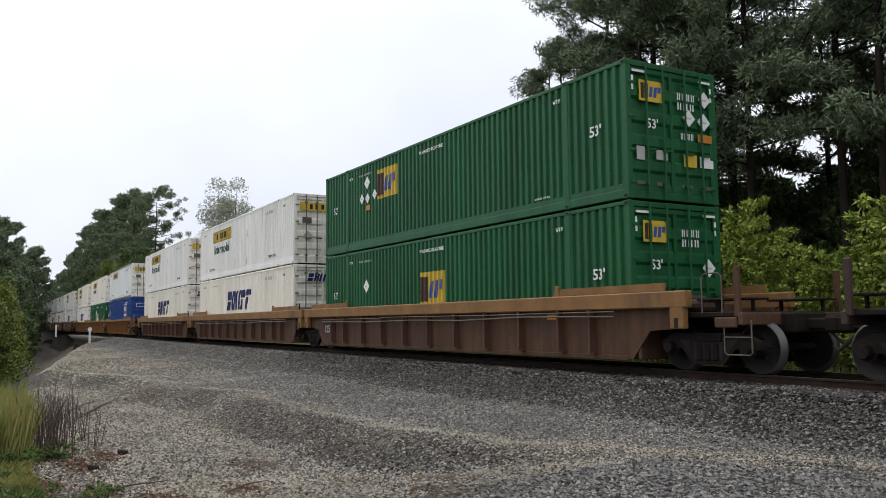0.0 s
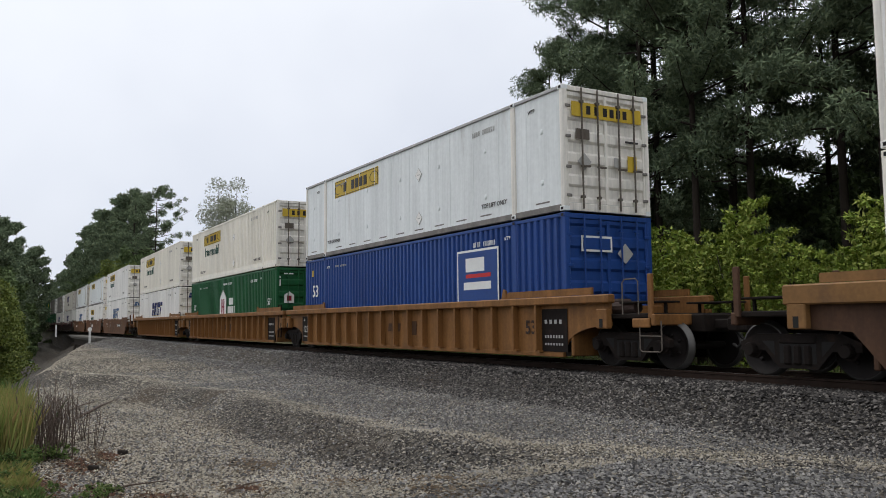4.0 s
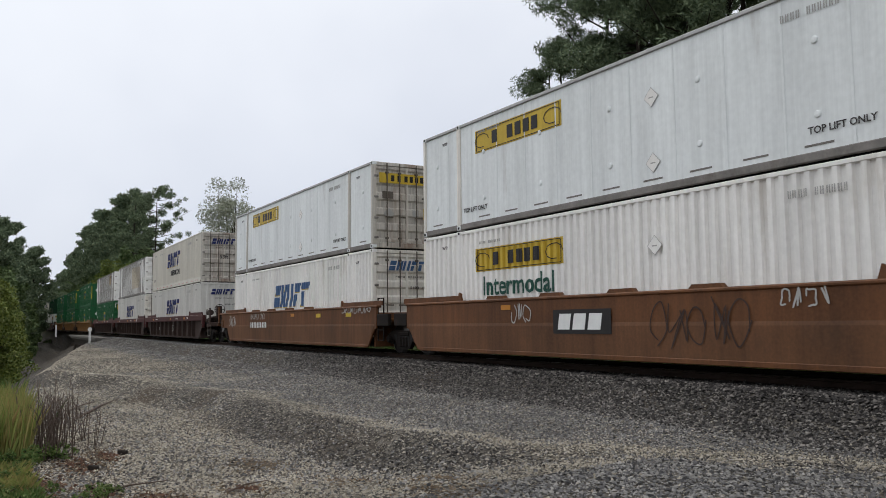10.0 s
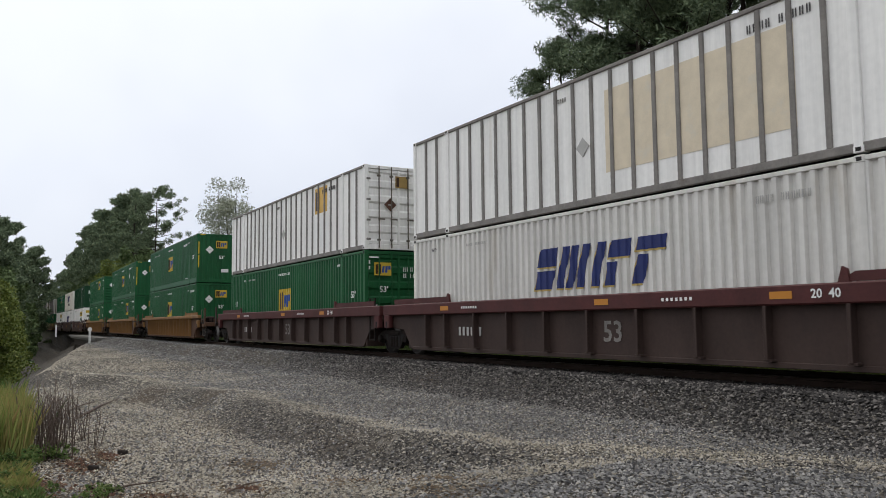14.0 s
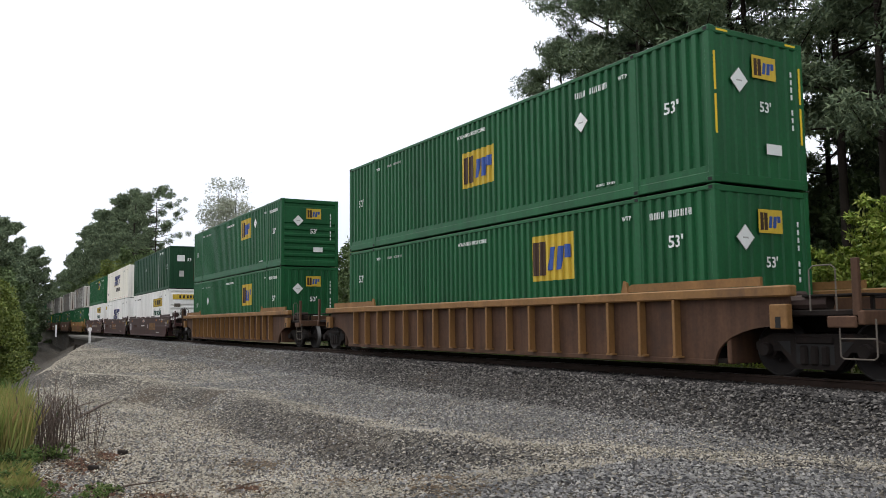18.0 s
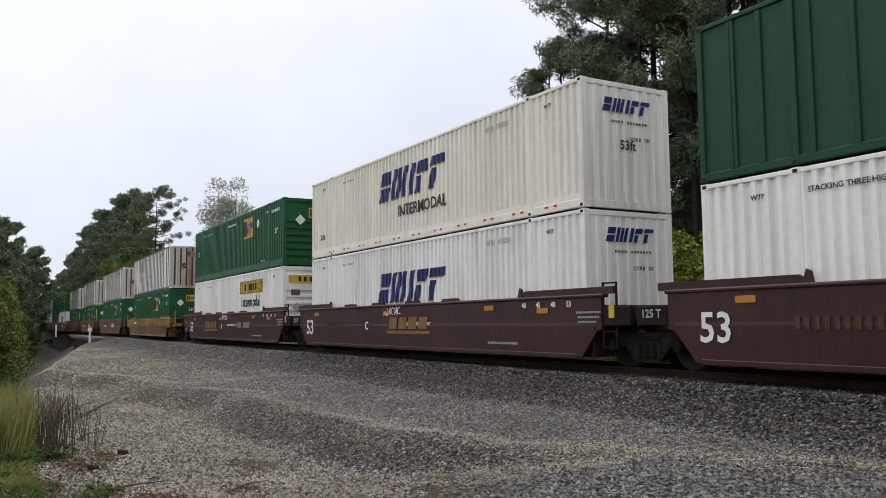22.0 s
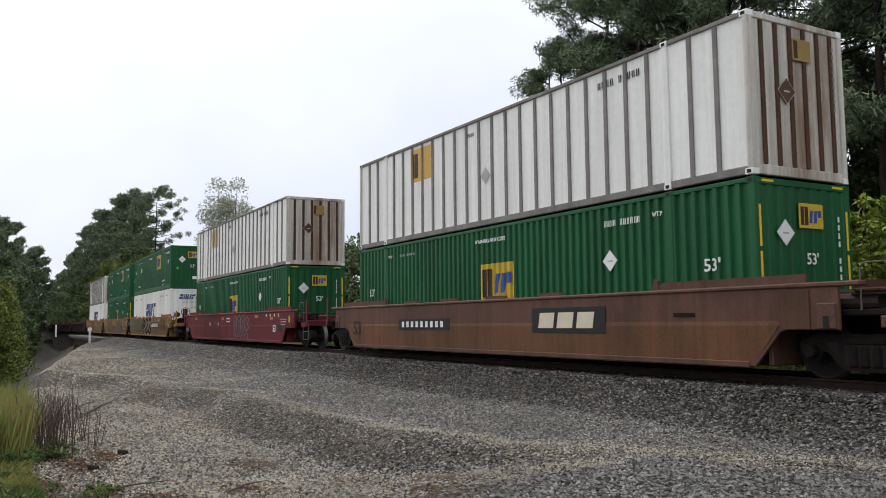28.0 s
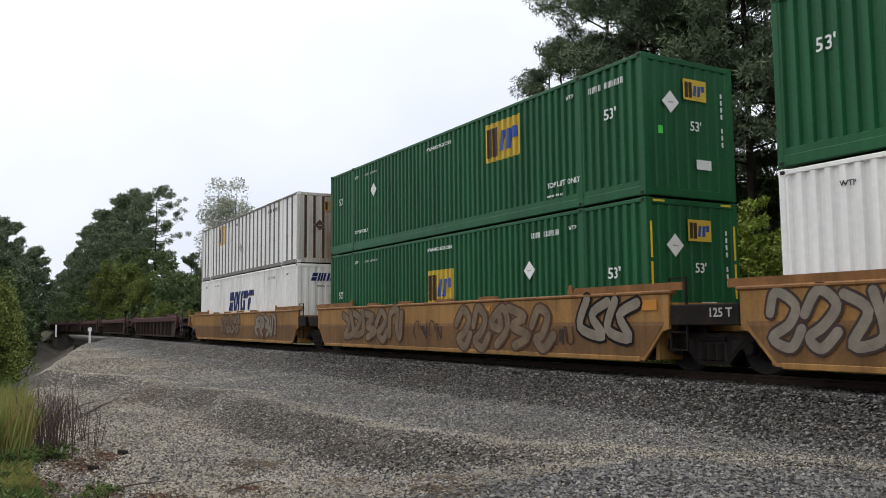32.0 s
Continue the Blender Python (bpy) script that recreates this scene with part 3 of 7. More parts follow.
def draped(x0, x1, z0, z1, mat, root):
    """A painted field that follows the side, corrugated or flat."""
    if SIDES.get(root.name) != "corr":
        y = -CW / 2 + 0.036
        return Build().face([(x0, y, z0), (x1, y, z0), (x1, y, z1), (x0, y, z1)]).mesh("painted_field", mat)
    w = [(a, i) for a, i in wave(-6.011, 6.011)]
    def at(x):
        return float(np.interp(x, [q[0] for q in w], [q[1] for q in w]))
    xs = sorted({x0, x1, *[a for a, i in w if x0 < a < x1]})
    b = Build()
    y = -CW / 2 + 0.008
    for a, c in zip(xs, xs[1:]):
        b.face([(a, y + at(a), z0), (c, y + at(c), z0), (c, y + at(c), z1), (a, y + at(a), z1)])
    return b.mesh("painted_field", mat)


def diamond(w, mat):
    """A diamond placard with a grey rim and a small dark block."""
    def make():
        b = Build().extrude([(-w, 0), (0, -w), (w, 0), (0, w)], -0.003, 0.003, slot=1)
        c = w * 0.93
        b.extrude([(-c, 0), (0, -c), (c, 0), (0, c)], -0.005, 0.0)
        return b.box(-0.32 * w, 0.32 * w, -0.0065, 0.0, -0.1 * w, 0.03 * w, slot=1)
    return kept(("diamond", w, mat.name), "placard", make, [mat, M["mark_grey"]])


def slant_letters(h, w, mat, lean=0.28):
    """The shape of a wordmark as plain leaning blocks, without letters."""
    b = Build()
    def blk(x0, x1, z0, z1):
        b.extrude([(x0 + lean * z0, z0), (x1 + lean * z0, z0), (x1 + lean * z1, z1), (x0 + lean * z1, z1)], -0.003, 0.003)
    u = w / 5.2
    t = h / 2
    x = -w / 2
    blk(x, x + u * 0.85, 0.05 * h, t), blk(x, x + u * 0.85, -t, -0.05 * h)
    x += u * 1.05
    for k in range(3):
        blk(x + k * u * 0.44, x + k * u * 0.44 + u * 0.32, -t, t)
    x += u * 1.5
    blk(x, x + u * 0.34, -t, t)
    x += u * 0.55
    blk(x, x + u * 0.8, 0.12 * h, t), blk(x, x + u * 0.4, -t, 0.02 * h)
    x += u * 1.0
    blk(x, x + u * 1.05, 0.22 * h, t), blk(x + u * 0.1, x + u * 0.5, -t, 0.12 * h)
    return b


def chunk_mark(h, w, n, lean=0.1):
    """A row of plain chunky blocks."""
    b = Build()
    u = w / n
    for k in range(n):
        x = -w / 2 + k * u
        b.extrude([(x - lean * h, -h / 2), (x + u * 0.8 - lean * h, -h / 2), (x + u * 0.8 + lean * h, h / 2), (x + lean * h, h / 2)], -0.003, 0.003)
    return b


def wordmark(root, x, z, h, w, mat, shadow="tan_shadow"):
    if shadow:
        tagged(on_side(root, "wordmark_shadow", kept(("word", h, w, shadow), "wordmark_shadow", lambda: slant_letters(h, w, M[shadow]), M[shadow]), x - 0.035, z - 0.04, 0.003), kind="stuff")
    tagged(on_side(root, "wordmark", kept(("word", h, w, mat), "wordmark", lambda: slant_letters(h, w, M[mat]), M[mat]), x, z, 0.012), kind="stuff")


def yellow_banner(root, x, z, w=3.65, h=0.6, fade="yellow"):
    """A yellow banner with a row of dark blocks and a scroll at each end."""
    part("banner", draped(x - w / 2, x + w / 2, z - h / 2, z + h / 2, M[fade], root), root)
    b = Build()
    n = 6
    bw = w * 0.56 / n
    for i in range(n):
        if i == 1:
            continue
        a = -w * 0.28 + i * bw
        b.extrude([(a, -h * 0.27), (a + bw * 0.7, -h * 0.27), (a + bw * 0.7, h * 0.27), (a, h * 0.27)], -0.003, 0.003)
    for s in (-1, 1):
        b.box(-w * 0.48, w * 0.48, -0.003, 0.003, s * h * 0.44 - 0.008, s * h * 0.44 + 0.008)
        b.box(s * w * 0.48 - 0.008, s * w * 0.48 + 0.008, -0.003, 0.003, -h * 0.44, h * 0.44)
        ring = [(s * w * 0.41 + 0.09 * w * math.cos(a), 0.3 * h * math.sin(a)) for a in np.linspace(0, 5, 9)]
        for (a, c), (d, e) in zip(ring, ring[1:]):
            b.bar((a, 0, c), (d, 0, e), 0.006, 0.02)
    tagged(on_side(root, "banner_strip", kept(("banner", w, h), "banner_strip", lambda: b, M["black"]), x, z, 0.012), kind="stuff")


def comb_shape(w, h):
    """Brown half of the emblem: an upright and a block."""
    return Build().box(-0.43 * w, -0.3 * w, -0.003, 0.003, -0.38 * h, 0.36 * h).box(-0.27 * w, -0.13 * w, -0.003, 0.003, -0.38 * h, 0.36 * h)


def blue_shape(w, h):
    """Blue half of the emblem: two leaning blocks and a square."""
    b = Build()
    for pts in (((-0.09, -0.28), (0.03, -0.28), (0.08, 0.22), (-0.04, 0.22)), ((0.09, -0.28), (0.22, -0.28), (0.26, 0.22), (0.13, 0.22)), ((0.28, -0.04), (0.41, -0.04), (0.41, 0.24), (0.28, 0.24))):
        b.extrude([(a * w, c * h) for a, c in pts], -0.003, 0.003)
    return b


def gold_square(root, x, z, w=1.5, h=0.96, field="yellow", full=True):
    """A gold square with a brown comb and two blue shapes."""
    part("emblem", draped(x - w / 2, x + w / 2, z - h / 2, z + h / 2, M[field], root), root)
    tagged(on_side(root, "emblem_comb", kept(("comb", w, h), "emblem_comb", lambda: comb_shape(w, h), M["brown_mark"]), x, z, 0.012), kind="stuff")
    if full:
        tagged(on_side(root, "emblem_blue", kept(("blues", w, h), "emblem_blue", lambda: blue_shape(w, h), M["mid_blue"]), x, z, 0.012), kind="stuff")


def bars(root, x, z, w, h, mat, n=7, end=False):
    """A row of small bars in place of a number."""
    def make():
        b = Build()
        u = w / n
        for i in range(n):
            if n > 6 and i == 4:
                continue
            b.box(-w / 2 + i * u, -w / 2 + (i + 0.2) * u, -0.003, 0.003, -h / 2, h / 2)
            b.box(-w / 2 + (i + 0.42) * u, -w / 2 + (i + 0.6) * u, -0.003, 0.003, -h / 2, h / 2)
        return b
    me = kept(("bars", w, h, n, mat), "number_strip", make, M[mat])
    tagged((on_end if end else on_side)(root, "number_strip", me, x, z, 0.012), kind="stuff")


def words(root, text, x, z, size, mat, end=False):
    tagged((on_end if end else on_side)(root, "lettering", lettering(text, size, M[mat]), x, z, 0.014 if not end else 0.03), kind="stuff")


def small_marks(root, ink, front=4.75):
    """Stencils that every container carries."""
    wx = 5.78 if ink == "mark_white" else 6.85
    words(root, "WTP", wx, 2.5, 0.125, ink)
    words(root, "WTP", -wx, 2.5, 0.125, ink)
    if front:
        bars(root, front, 2.46, 1.1, 0.13, ink if ink == "mark_white" else "mark_grey", 11)
    bars(root, -4.6, 2.5, 1.0, 0.07, "mark_grey", 12)


def emp_marks(root, x, z, w=1.5, h=0.96, end="front", placard=None, top=True, ribbon=False, full=True, pale=False, z53=None):
    ink = "mark_white"
    gold_square(root, x, z, w, h, "yellow" if not pale else "gold", full)
    words(root, "53'", 7.1, z53 or (1.55 if top else 1.42), 0.32, ink)
    words(root, "53'", -7.1, z53 or (1.55 if top else 1.42), 0.32, ink)
    words(root, "WARNING HIGH CUBE", -0.1, 2.52, 0.135, ink)
    small_marks(root, ink, 0 if end == "doors" else 4.8 if ribbon else 7.0)
    bars(root, 5.2, 0.38, 0.6, 0.05, ink, 9)
    if placard is not None:
        on_side(root, "placard", diamond(0.23, M["mark_white"]), placard[0], placard[1], 0.01)
    # the end: a gold square, diamonds, a number, rows of bars; doors carry them on their two leaves
    ey = -0.62 if end == "doors" else 0.15
    on_end(root, "end_emblem", slab(0.66, 0.44, M["yellow"]), ey, 2.27, 0.03)
    on_end(root, "end_comb", kept(("comb_s",), "end_comb", lambda: comb_shape(0.66, 0.44), M["brown_mark"]), ey, 2.27, 0.036)
    on_end(root, "end_blue", kept(("blues_s",), "end_blue", lambda: blue_shape(0.66, 0.44), M["mid_blue"]), ey, 2.27, 0.036)
    if end == "doors":
        words(root, "53'", -0.6, 1.58, 0.28, ink, True)
        bars(root, 0.42, 2.27, 0.55, 0.15, ink, 4, True)
        bars(root, 0.42, 2.06, 0.55, 0.15, ink, 3, True)
        on_end(root, "placard", diamond(0.2, M["mark_white"]), 0.9, 1.78 if top else 1.55, 0.03)
        for y, z, w, h, tone in ((-0.95, 0.95, 0.22, 0.28, "mark_grey"), (-0.36, 0.95, 0.32, 0.2, "mark_grey"), (-0.9, 0.34, 0.34, 0.07, "rod_dark"), (-0.35, 0.34, 0.34, 0.07, "rod_dark"), (0.35, 0.34, 0.34, 0.07, "rod_dark"), (0.92, 0.34, 0.34, 0.07, "rod_dark"), (-0.95, 2.66, 0.36, 0.05, "mark_white"), (0.95, 2.66, 0.36, 0.05, "mark_white"), (-1.13, 2.4, 0.05, 0.3, "mark_white"), (1.13, 2.4, 0.05, 0.3, "mark_white")):
            on_end(root, "door_label", slab(w, h, M[tone]), y, z, 0.03)
    else:
        on_end(root, "placard", diamond(0.24, M["mark_white"]), -0.55, 1.95, 0.03)
        words(root, "53'", 0.15, 1.5, 0.28, ink, True)
        on_end(root, "data_plate", slab(0.42, 0.2, M["mark_white"]), 0.35, 0.72, 0.03)
        for k in range(8):
            if k != 4:
                on_end(root, "number_bar", slab(0.045, 0.1, M[ink]), 0.92, 2.25 - 0.15 * k, 0.03)
    if ribbon:
        for s in (-1, 1):
            for k in range(2):
                on_end(root, "yellow_ribbon", slab(0.055, 0.72, M["stripe"]), s * 1.18, 1.25 + 0.8 * k, 0.016)
        for s in (-1, 1):
            on_end(root, "hazard_ribbon", slab(0.3, 0.04, M["stripe"]), s * 0.95, CH - 0.06, 0.012)


def swift_marks(root, x, z, h=0.92, w=4.05, ink="navy", second=False, shadow="tan_shadow"):
    wordmark(root, x, z, h, w, ink, shadow)
    if second:
        for k in range(-5, 6):
            for dx in (-0.17, 0.17):
                on_side(root, "reflector", slab(0.13, 0.05, M["mark_red"]), 1.3 * k + dx + 0.4, 0.14, 0.012)
        words(root, "INTERMODAL", x + 0.65, z - 0.9, 0.48, "mark_dark")
    small_marks(root, "mark_dark")
    words(root, "53ft", -7.0, 0.72, 0.26, "mark_dark")
    if second:
        words(root, "53ft", 0.0, 1.45, 0.3, "mark_dark", True)
    tagged(on_end(root, "end_wordmark", kept(("word_end", ink), "end_wordmark", lambda: slant_letters(0.32, 1.35, M[ink]), M[ink]), 0.0, 2.35, 0.03), kind="stuff")
    bars(root, 0.1, 1.98, 1.1, 0.06, "mark_dark", 12, True)
    bars(root, 0.4, 1.62, 0.6, 0.09, "mark_dark", 7, True)


def hunt_marks(root, x, z, word=True, fade="yellow", wh=(3.65, 0.6)):
    yellow_banner(root, x, z, *wh, fade)
    if word:
        words(root, "Intermodal", x, z - 0.7, 0.68, "mark_green")
    words(root, "TOP LIFT ONLY", 5.2, 0.5, 0.165, "mark_dark")
    words(root, "TOP LIFT ONLY", -5.3, 0.5, 0.165, "mark_dark")
    small_marks(root, "mark_dark")
    on_end(root, "end_banner", slab(2.1, 0.34, M[fade]), 0.0, 2.35, 0.03)
    b = kept(("endb",), "end_banner_strip", lambda: Build().box(-0.62, -0.5, -0.003, 0.003, -0.1, 0.1).box(-0.38, -0.26, -0.003, 0.003, -0.1, 0.1).box(-0.12, 0.0, -0.003, 0.003, -0.1, 0.1).box(0.08, 0.2, -0.003, 0.003, -0.1, 0.1).box(0.28, 0.4, -0.003, 0.003, -0.1, 0.1).box(0.48, 0.6, -0.003, 0.003, -0.1, 0.1), M["black"])
    tagged(on_end(root, "end_banner_strip", b, 0.0, 2.35, 0.038), kind="stuff")
    on_end(root, "placard", diamond(0.2, M["mark_grey"]), -0.7, 1.15, 0.03)
    for ly, lz, lw, lh, tone in ((0.74, 1.2, 0.28, 0.38, "yellow"), (0.28, 1.2, 0.2, 0.22, "mark_grey"), (-0.74, 1.78, 0.4, 0.24, "rod_dark"), (0.74, 1.72, 0.4, 0.05, "mark_dark")):
        on_end(root, "door_label", slab(lw, lh, M[tone]), ly, lz, 0.03)
    on_side(root, "placard", diamond(0.2, M["white"]), 1.2, 0.6, 0.014)
    on_side(root, "placard", diamond(0.2, M["white"]), 1.2, 1.9, 0.014)

# ---- well wagons: x forward, rail top z = 0 ----
def side_frame_mesh():
    b = Build()
    for y0, y1 in ((-1.09, -0.97),):
        b.extrude([(-1.12, 0.58), (-0.8, 0.72), (0.8, 0.72), (1.12, 0.58), (1.12, 0.44), (0.62, 0.44), (0.36, 0.16), (-0.36, 0.16), (-0.62, 0.44), (-1.12, 0.44)], y0, y1)
        for s in (-1, 1):
            # Near-black triangles and centre box paint in the shade of the frame's openings.
            b.extrude([(s * 0.44, 0.6), (s * 0.68, 0.6), (s * 0.44, 0.36)][:: s], y0 - 0.004, y1, slot=1)
            b.lathe([(0.0, -1.2), (0.1, -1.2), (0.115, -1.17), (0.12, -1.06), (0.16, -1.05), (0.16, -1.0)], 14)
            k = len(b.v) - 6 * 14
            b.v[k:] = [(x + s * 0.89, y, z + 0.457) for x, y, z in b.v[k:]]
        b.box(-0.34, 0.34, y0 - 0.004, y1, 0.24, 0.58, slot=1)
        for i in range(3):
            b.box(-0.26 + 0.19 * i, -0.12 + 0.19 * i, y0 - 0.05, y1 - 0.02, 0.22, 0.54, 0.03)
        b.box(-0.34, 0.34, y0 - 0.03, y1, 0.56, 0.68, 0.02)
    return b


def wheelset_mesh():
    b = Build()
    for s in (-1, 1):
        y = s * 0.72
        b.lathe([(0.0, y + s * 0.09), (0.1, y + s * 0.09), (0.12, y + s * 0.04), (0.3, y - s * 0.01), (0.39, y + s * 0.05), (0.425, y + s * 0.065)][:: s], 28)
        b.lathe([(0.425, y + s * 0.065), (0.453, y + s * 0.06), (0.46, y - s * 0.04), (0.485, y - s * 0.05), (0.485, y - s * 0.07), (0.41, y - s * 0.075)][:: s], 28, slot=1)
        b.lathe([(0.41, y - s * 0.075), (0.3, y - s * 0.05), (0.12, y - s * 0.07), (0.0, y - s * 0.08)][:: s], 28)
        for k in range(5):
            a = 2 * math.pi * k / 5
            b.box(0.19 * math.cos(a) - 0.03, 0.19 * math.cos(a) + 0.03, y + s * 0.02 - 0.015, y + s * 0.02 + 0.015, 0.19 * math.sin(a) - 0.03, 0.19 * math.sin(a) + 0.03)
    b.tube([(0, -1.1, 0), (0, 1.1, 0)], [0.075, 0.075], 10)
    return b


def truck(parent, x):
    bol = part("truck", kept(("bolster",), "truck_bolster", lambda: Build().box(-0.2, 0.2, -0.95, 0.95, 0.42, 0.7, 0.04).box(-0.28, 0.28, -0.4, 0.4, 0.66, 0.98, 0.03).bar((-0.75, -0.6, 0.4), (0.75, -0.6, 0.4), 0.06).bar((-0.75, 0.6, 0.4), (0.75, 0.6, 0.4), 0.06), M["steel"]), parent, at=pose(x, 0, 0))
    sf = kept(("sideframe",), "side_frame", side_frame_mesh, [M["steel"], M["near_black"]])
    part("side_frame", sf, bol)
    part("side_frame", sf, bol, at=pose(0, 0, 0, 0, 0, 180))
    ws = kept(("wheelset",), "wheelset", wheelset_mesh, [M["wheel"], M["tread"]], True)
    for i, s in enumerate((-1, 1)):
        w = part("wheelset", ws, bol, at=pose(s * 0.89, 0, 0.457))
        WHEELS[i].append(w)
    return bol


def wall_outline(style):
    """Half of a side wall's outline towards +x, from the middle of its bottom edge round to its top."""
    if style == "arch":
        arc = [(8.0, 0.2)] + [(8.0 + 1.25 * (1 - math.cos(a)), 0.2 + 0.64 * math.sin(a)) for a in np.linspace(0.15, 1.45, 7)]
        return arc + [(9.55, 0.86), (9.55, 1.2)]
    if style == "short":
        return [(8.12, 0.2), (8.62, 0.76), (8.78, 0.8), (8.78, 1.2)]
    return [(8.12, 0.2), (8.62, 0.76), (9.35, 0.8), (9.35, 1.2)]


LOWER = {"ochre": "ochre_low", "rust_orange": "rust_low", "rust_bright": "rust_low"}


def well_car(look_, label, lead, rear, brake=False):
    """look_: (wall paint, sill paint, rib paint or None, wall style). lead and rear: coupled or joined."""
    wall, sill, rib, style = look_
    root = tagged(new("well_car"), label, "rail wagon", "wagons of the freight train")
    smooth = rib is None
    yo = -1.5 if smooth else -1.36
    band = 0.32 if sill != wall and style == "slant" else 0.18
    drop = 0.12 if style == "low" else 0.0
    ztop = 1.5 - drop if smooth else 1.52 - band
    half = wall_outline("short" if smooth else style)
    for side in (0, 1):
        turn = pose(0, 0, 0, 0, 0, 180 * side)
        def make():
            b = Build()
            up = half[:-1] + [(half[-1][0], ztop)]
            b.extrude(up + [(-x, z) for x, z in reversed(up)], yo, yo + 0.06)
            b.box(-8.0, 8.0, yo - 0.016, yo + 0.1, 0.17, 0.27, 0.012)
            return b
        w = part("side_wall", kept(("wall", wall, style, smooth, band), "side_wall", make, M[wall]), root, at=turn)
        if smooth:
            def low():
                b = Build()
                u = yo - 0.012
                b.face([(-8.1, u + 0.012, 0.26), (8.1, u + 0.012, 0.26), (8.62, u, 0.86), (-8.62, u, 0.86)])
                b.face([(-8.62, u, 0.86), (8.62, u, 0.86), (8.66, yo - 0.001, 0.93), (-8.66, yo - 0.001, 0.93)])
                b.face([(8.1, u + 0.012, 0.26), (8.1, yo, 0.26), (8.62, yo, 0.86), (8.62, u, 0.86)])
                return b.face([(-8.1, yo, 0.26), (-8.1, u + 0.012, 0.26), (-8.62, u, 0.86), (-8.62, yo, 0.86)])
            part("lower_panel", kept(("low", wall), "lower_panel", low, M[LOWER.get(wall, wall)]), root, at=turn)
        part("top_sill", kept(("sill", sill, smooth, style, band), "top_sill", lambda: Build().box(-8.85 if smooth else -9.7, 8.85 if smooth else 9.7, -1.53, -1.34, 1.5 - band if not smooth else 1.44 - drop, 1.5 if not smooth else 1.52 - drop, 0.025), M[sill]), root, at=turn)
        for s in (-1, 1):
            part("end_cap", kept(("cap", sill, smooth), "end_cap", lambda: Build().extrude([(-1.6, 0.0), (1.6, 0.0), (1.6, 0.15), (-1.45, 0.15), (-1.6, 0.06)], -1.44, -1.38), M[sill]), root, at=turn @ pose(s * 7.48, 0, 1.51 - drop, 0, 0, 0) @ (Matrix.Identity(4) if s > 0 else Matrix.Diagonal((-1, 1, 1, 1))))
            # guides for the corners of shorter boxes
            part("container_guide", kept(("guide", sill), "container_guide", lambda: Build().extrude([(-0.1, 0), (0.1, 0), (0.06, 0.2), (-0.02, 0.24)], -1.46, -1.4), M[sill]), root, at=turn @ pose(s * 5.85, 0, 1.5 - drop))
            if smooth and (lead if (s > 0) == (side == 0) else rear) == "joined":
                part("end_plate", kept(("eplate",), "end_plate", lambda: Build().box(-0.4, 0.42, -1.51, -1.38, 0.86, 1.24, 0.02), M["steel"]), root, at=turn @ pose(s * 9.22, 0, 0))
                continue
            if smooth:
                part("wall_end", kept(("wend", wall, drop), "wall_end", lambda: Build().box(-0.5, 0.38, -1.5, -1.44, 0.79, 1.44 - drop, 0.01).box(-0.5, 0.75, -1.53, -1.34, 1.44 - drop, 1.52 - drop, 0.02), M[wall]), root, at=turn @ pose(s * 9.28, 0, 0) @ (Matrix.Identity(4) if s > 0 else Matrix.Diagonal((-1, 1, 1, 1))))
            part("end_post", kept(("epost", sill), "end_post", lambda: Build().box(-0.17, 0.17, -1.53, -1.38, 0.8, 1.2, 0.02).box(-0.05, 0.05, -1.535, -1.5, 0.82, 1.0, slot=1), [M[sill], M["near_black"]]), root, at=turn @ pose(s * 9.46, 0, 0))
        if smooth:
            lug = kept(("lug", sill), "sill_lug", lambda: Build().extrude([(-0.4, 0), (0.4, 0), (0.32, 0.08), (-0.32, 0.08)], -1.5, -1.36), M[sill])
            for x in (-4.1, -1.9, 0.4, 2.6):
                part("sill_lug", lug, root, at=turn @ pose(x, 0, 1.515 - drop))
        if rib:
            rm = kept(("rib", rib, band), "rib", lambda: Build().box(-0.02, 0.02, -1.5, -1.36, 0.27, 1.5 - band).box(-0.034, 0.034, -1.53, -1.5, 0.3, 1.5 - band, 0.008).box(-0.09, 0.09, -1.5, -1.36, 0.27, 0.31, 0.006), M[rib])
            for x in ([1.487 * k for k in range(-4, 5)] + [-7.0, 7.0] if style == "slant" else [0.9 * k for k in range(-8, 9)]):
                part("rib", rm, root, at=turn @ pose(x, 0, 0))
    part("well_floor", kept(("floor",), "well_floor", lambda: Build().box(-8.2, 8.2, -1.29, 1.29, 0.2, 0.28).box(-8.0, -7.6, -1.34, 1.34, 0.28, 0.5).box(7.6, 8.0, -1.34, 1.34, 0.28, 0.5).box(5.9, 6.3, -1.34, 1.34, 0.28, 0.5).box(-6.3, -5.9, -1.34, 1.34, 0.28, 0.5), M["steel"]), root)
    for s, kind in ((1, lead), (-1, rear)):
        m = pose(0, 0, 0, 0, 0, 0 if s > 0 else 180)
        reach = 11.15 if kind == "coupled" else 9.72
        part("end_bulkhead", kept(("bulk", wall), "end_bulkhead", lambda: Build().box(8.24, 8.34, -1.34, 1.34, 0.2, 1.3, 0.02), M[wall]), root, at=m)
        part("end_platform", kept(("plat", wall, kind), "end_platform", lambda: Build().box(8.35, reach, -0.42, 0.42, 0.72, 1.08, 0.03).box(8.35, reach - 0.35, -1.34, 1.34, 1.0, 1.1, 0.02), M[wall if kind == "joined" else "steel"]), root, at=m)
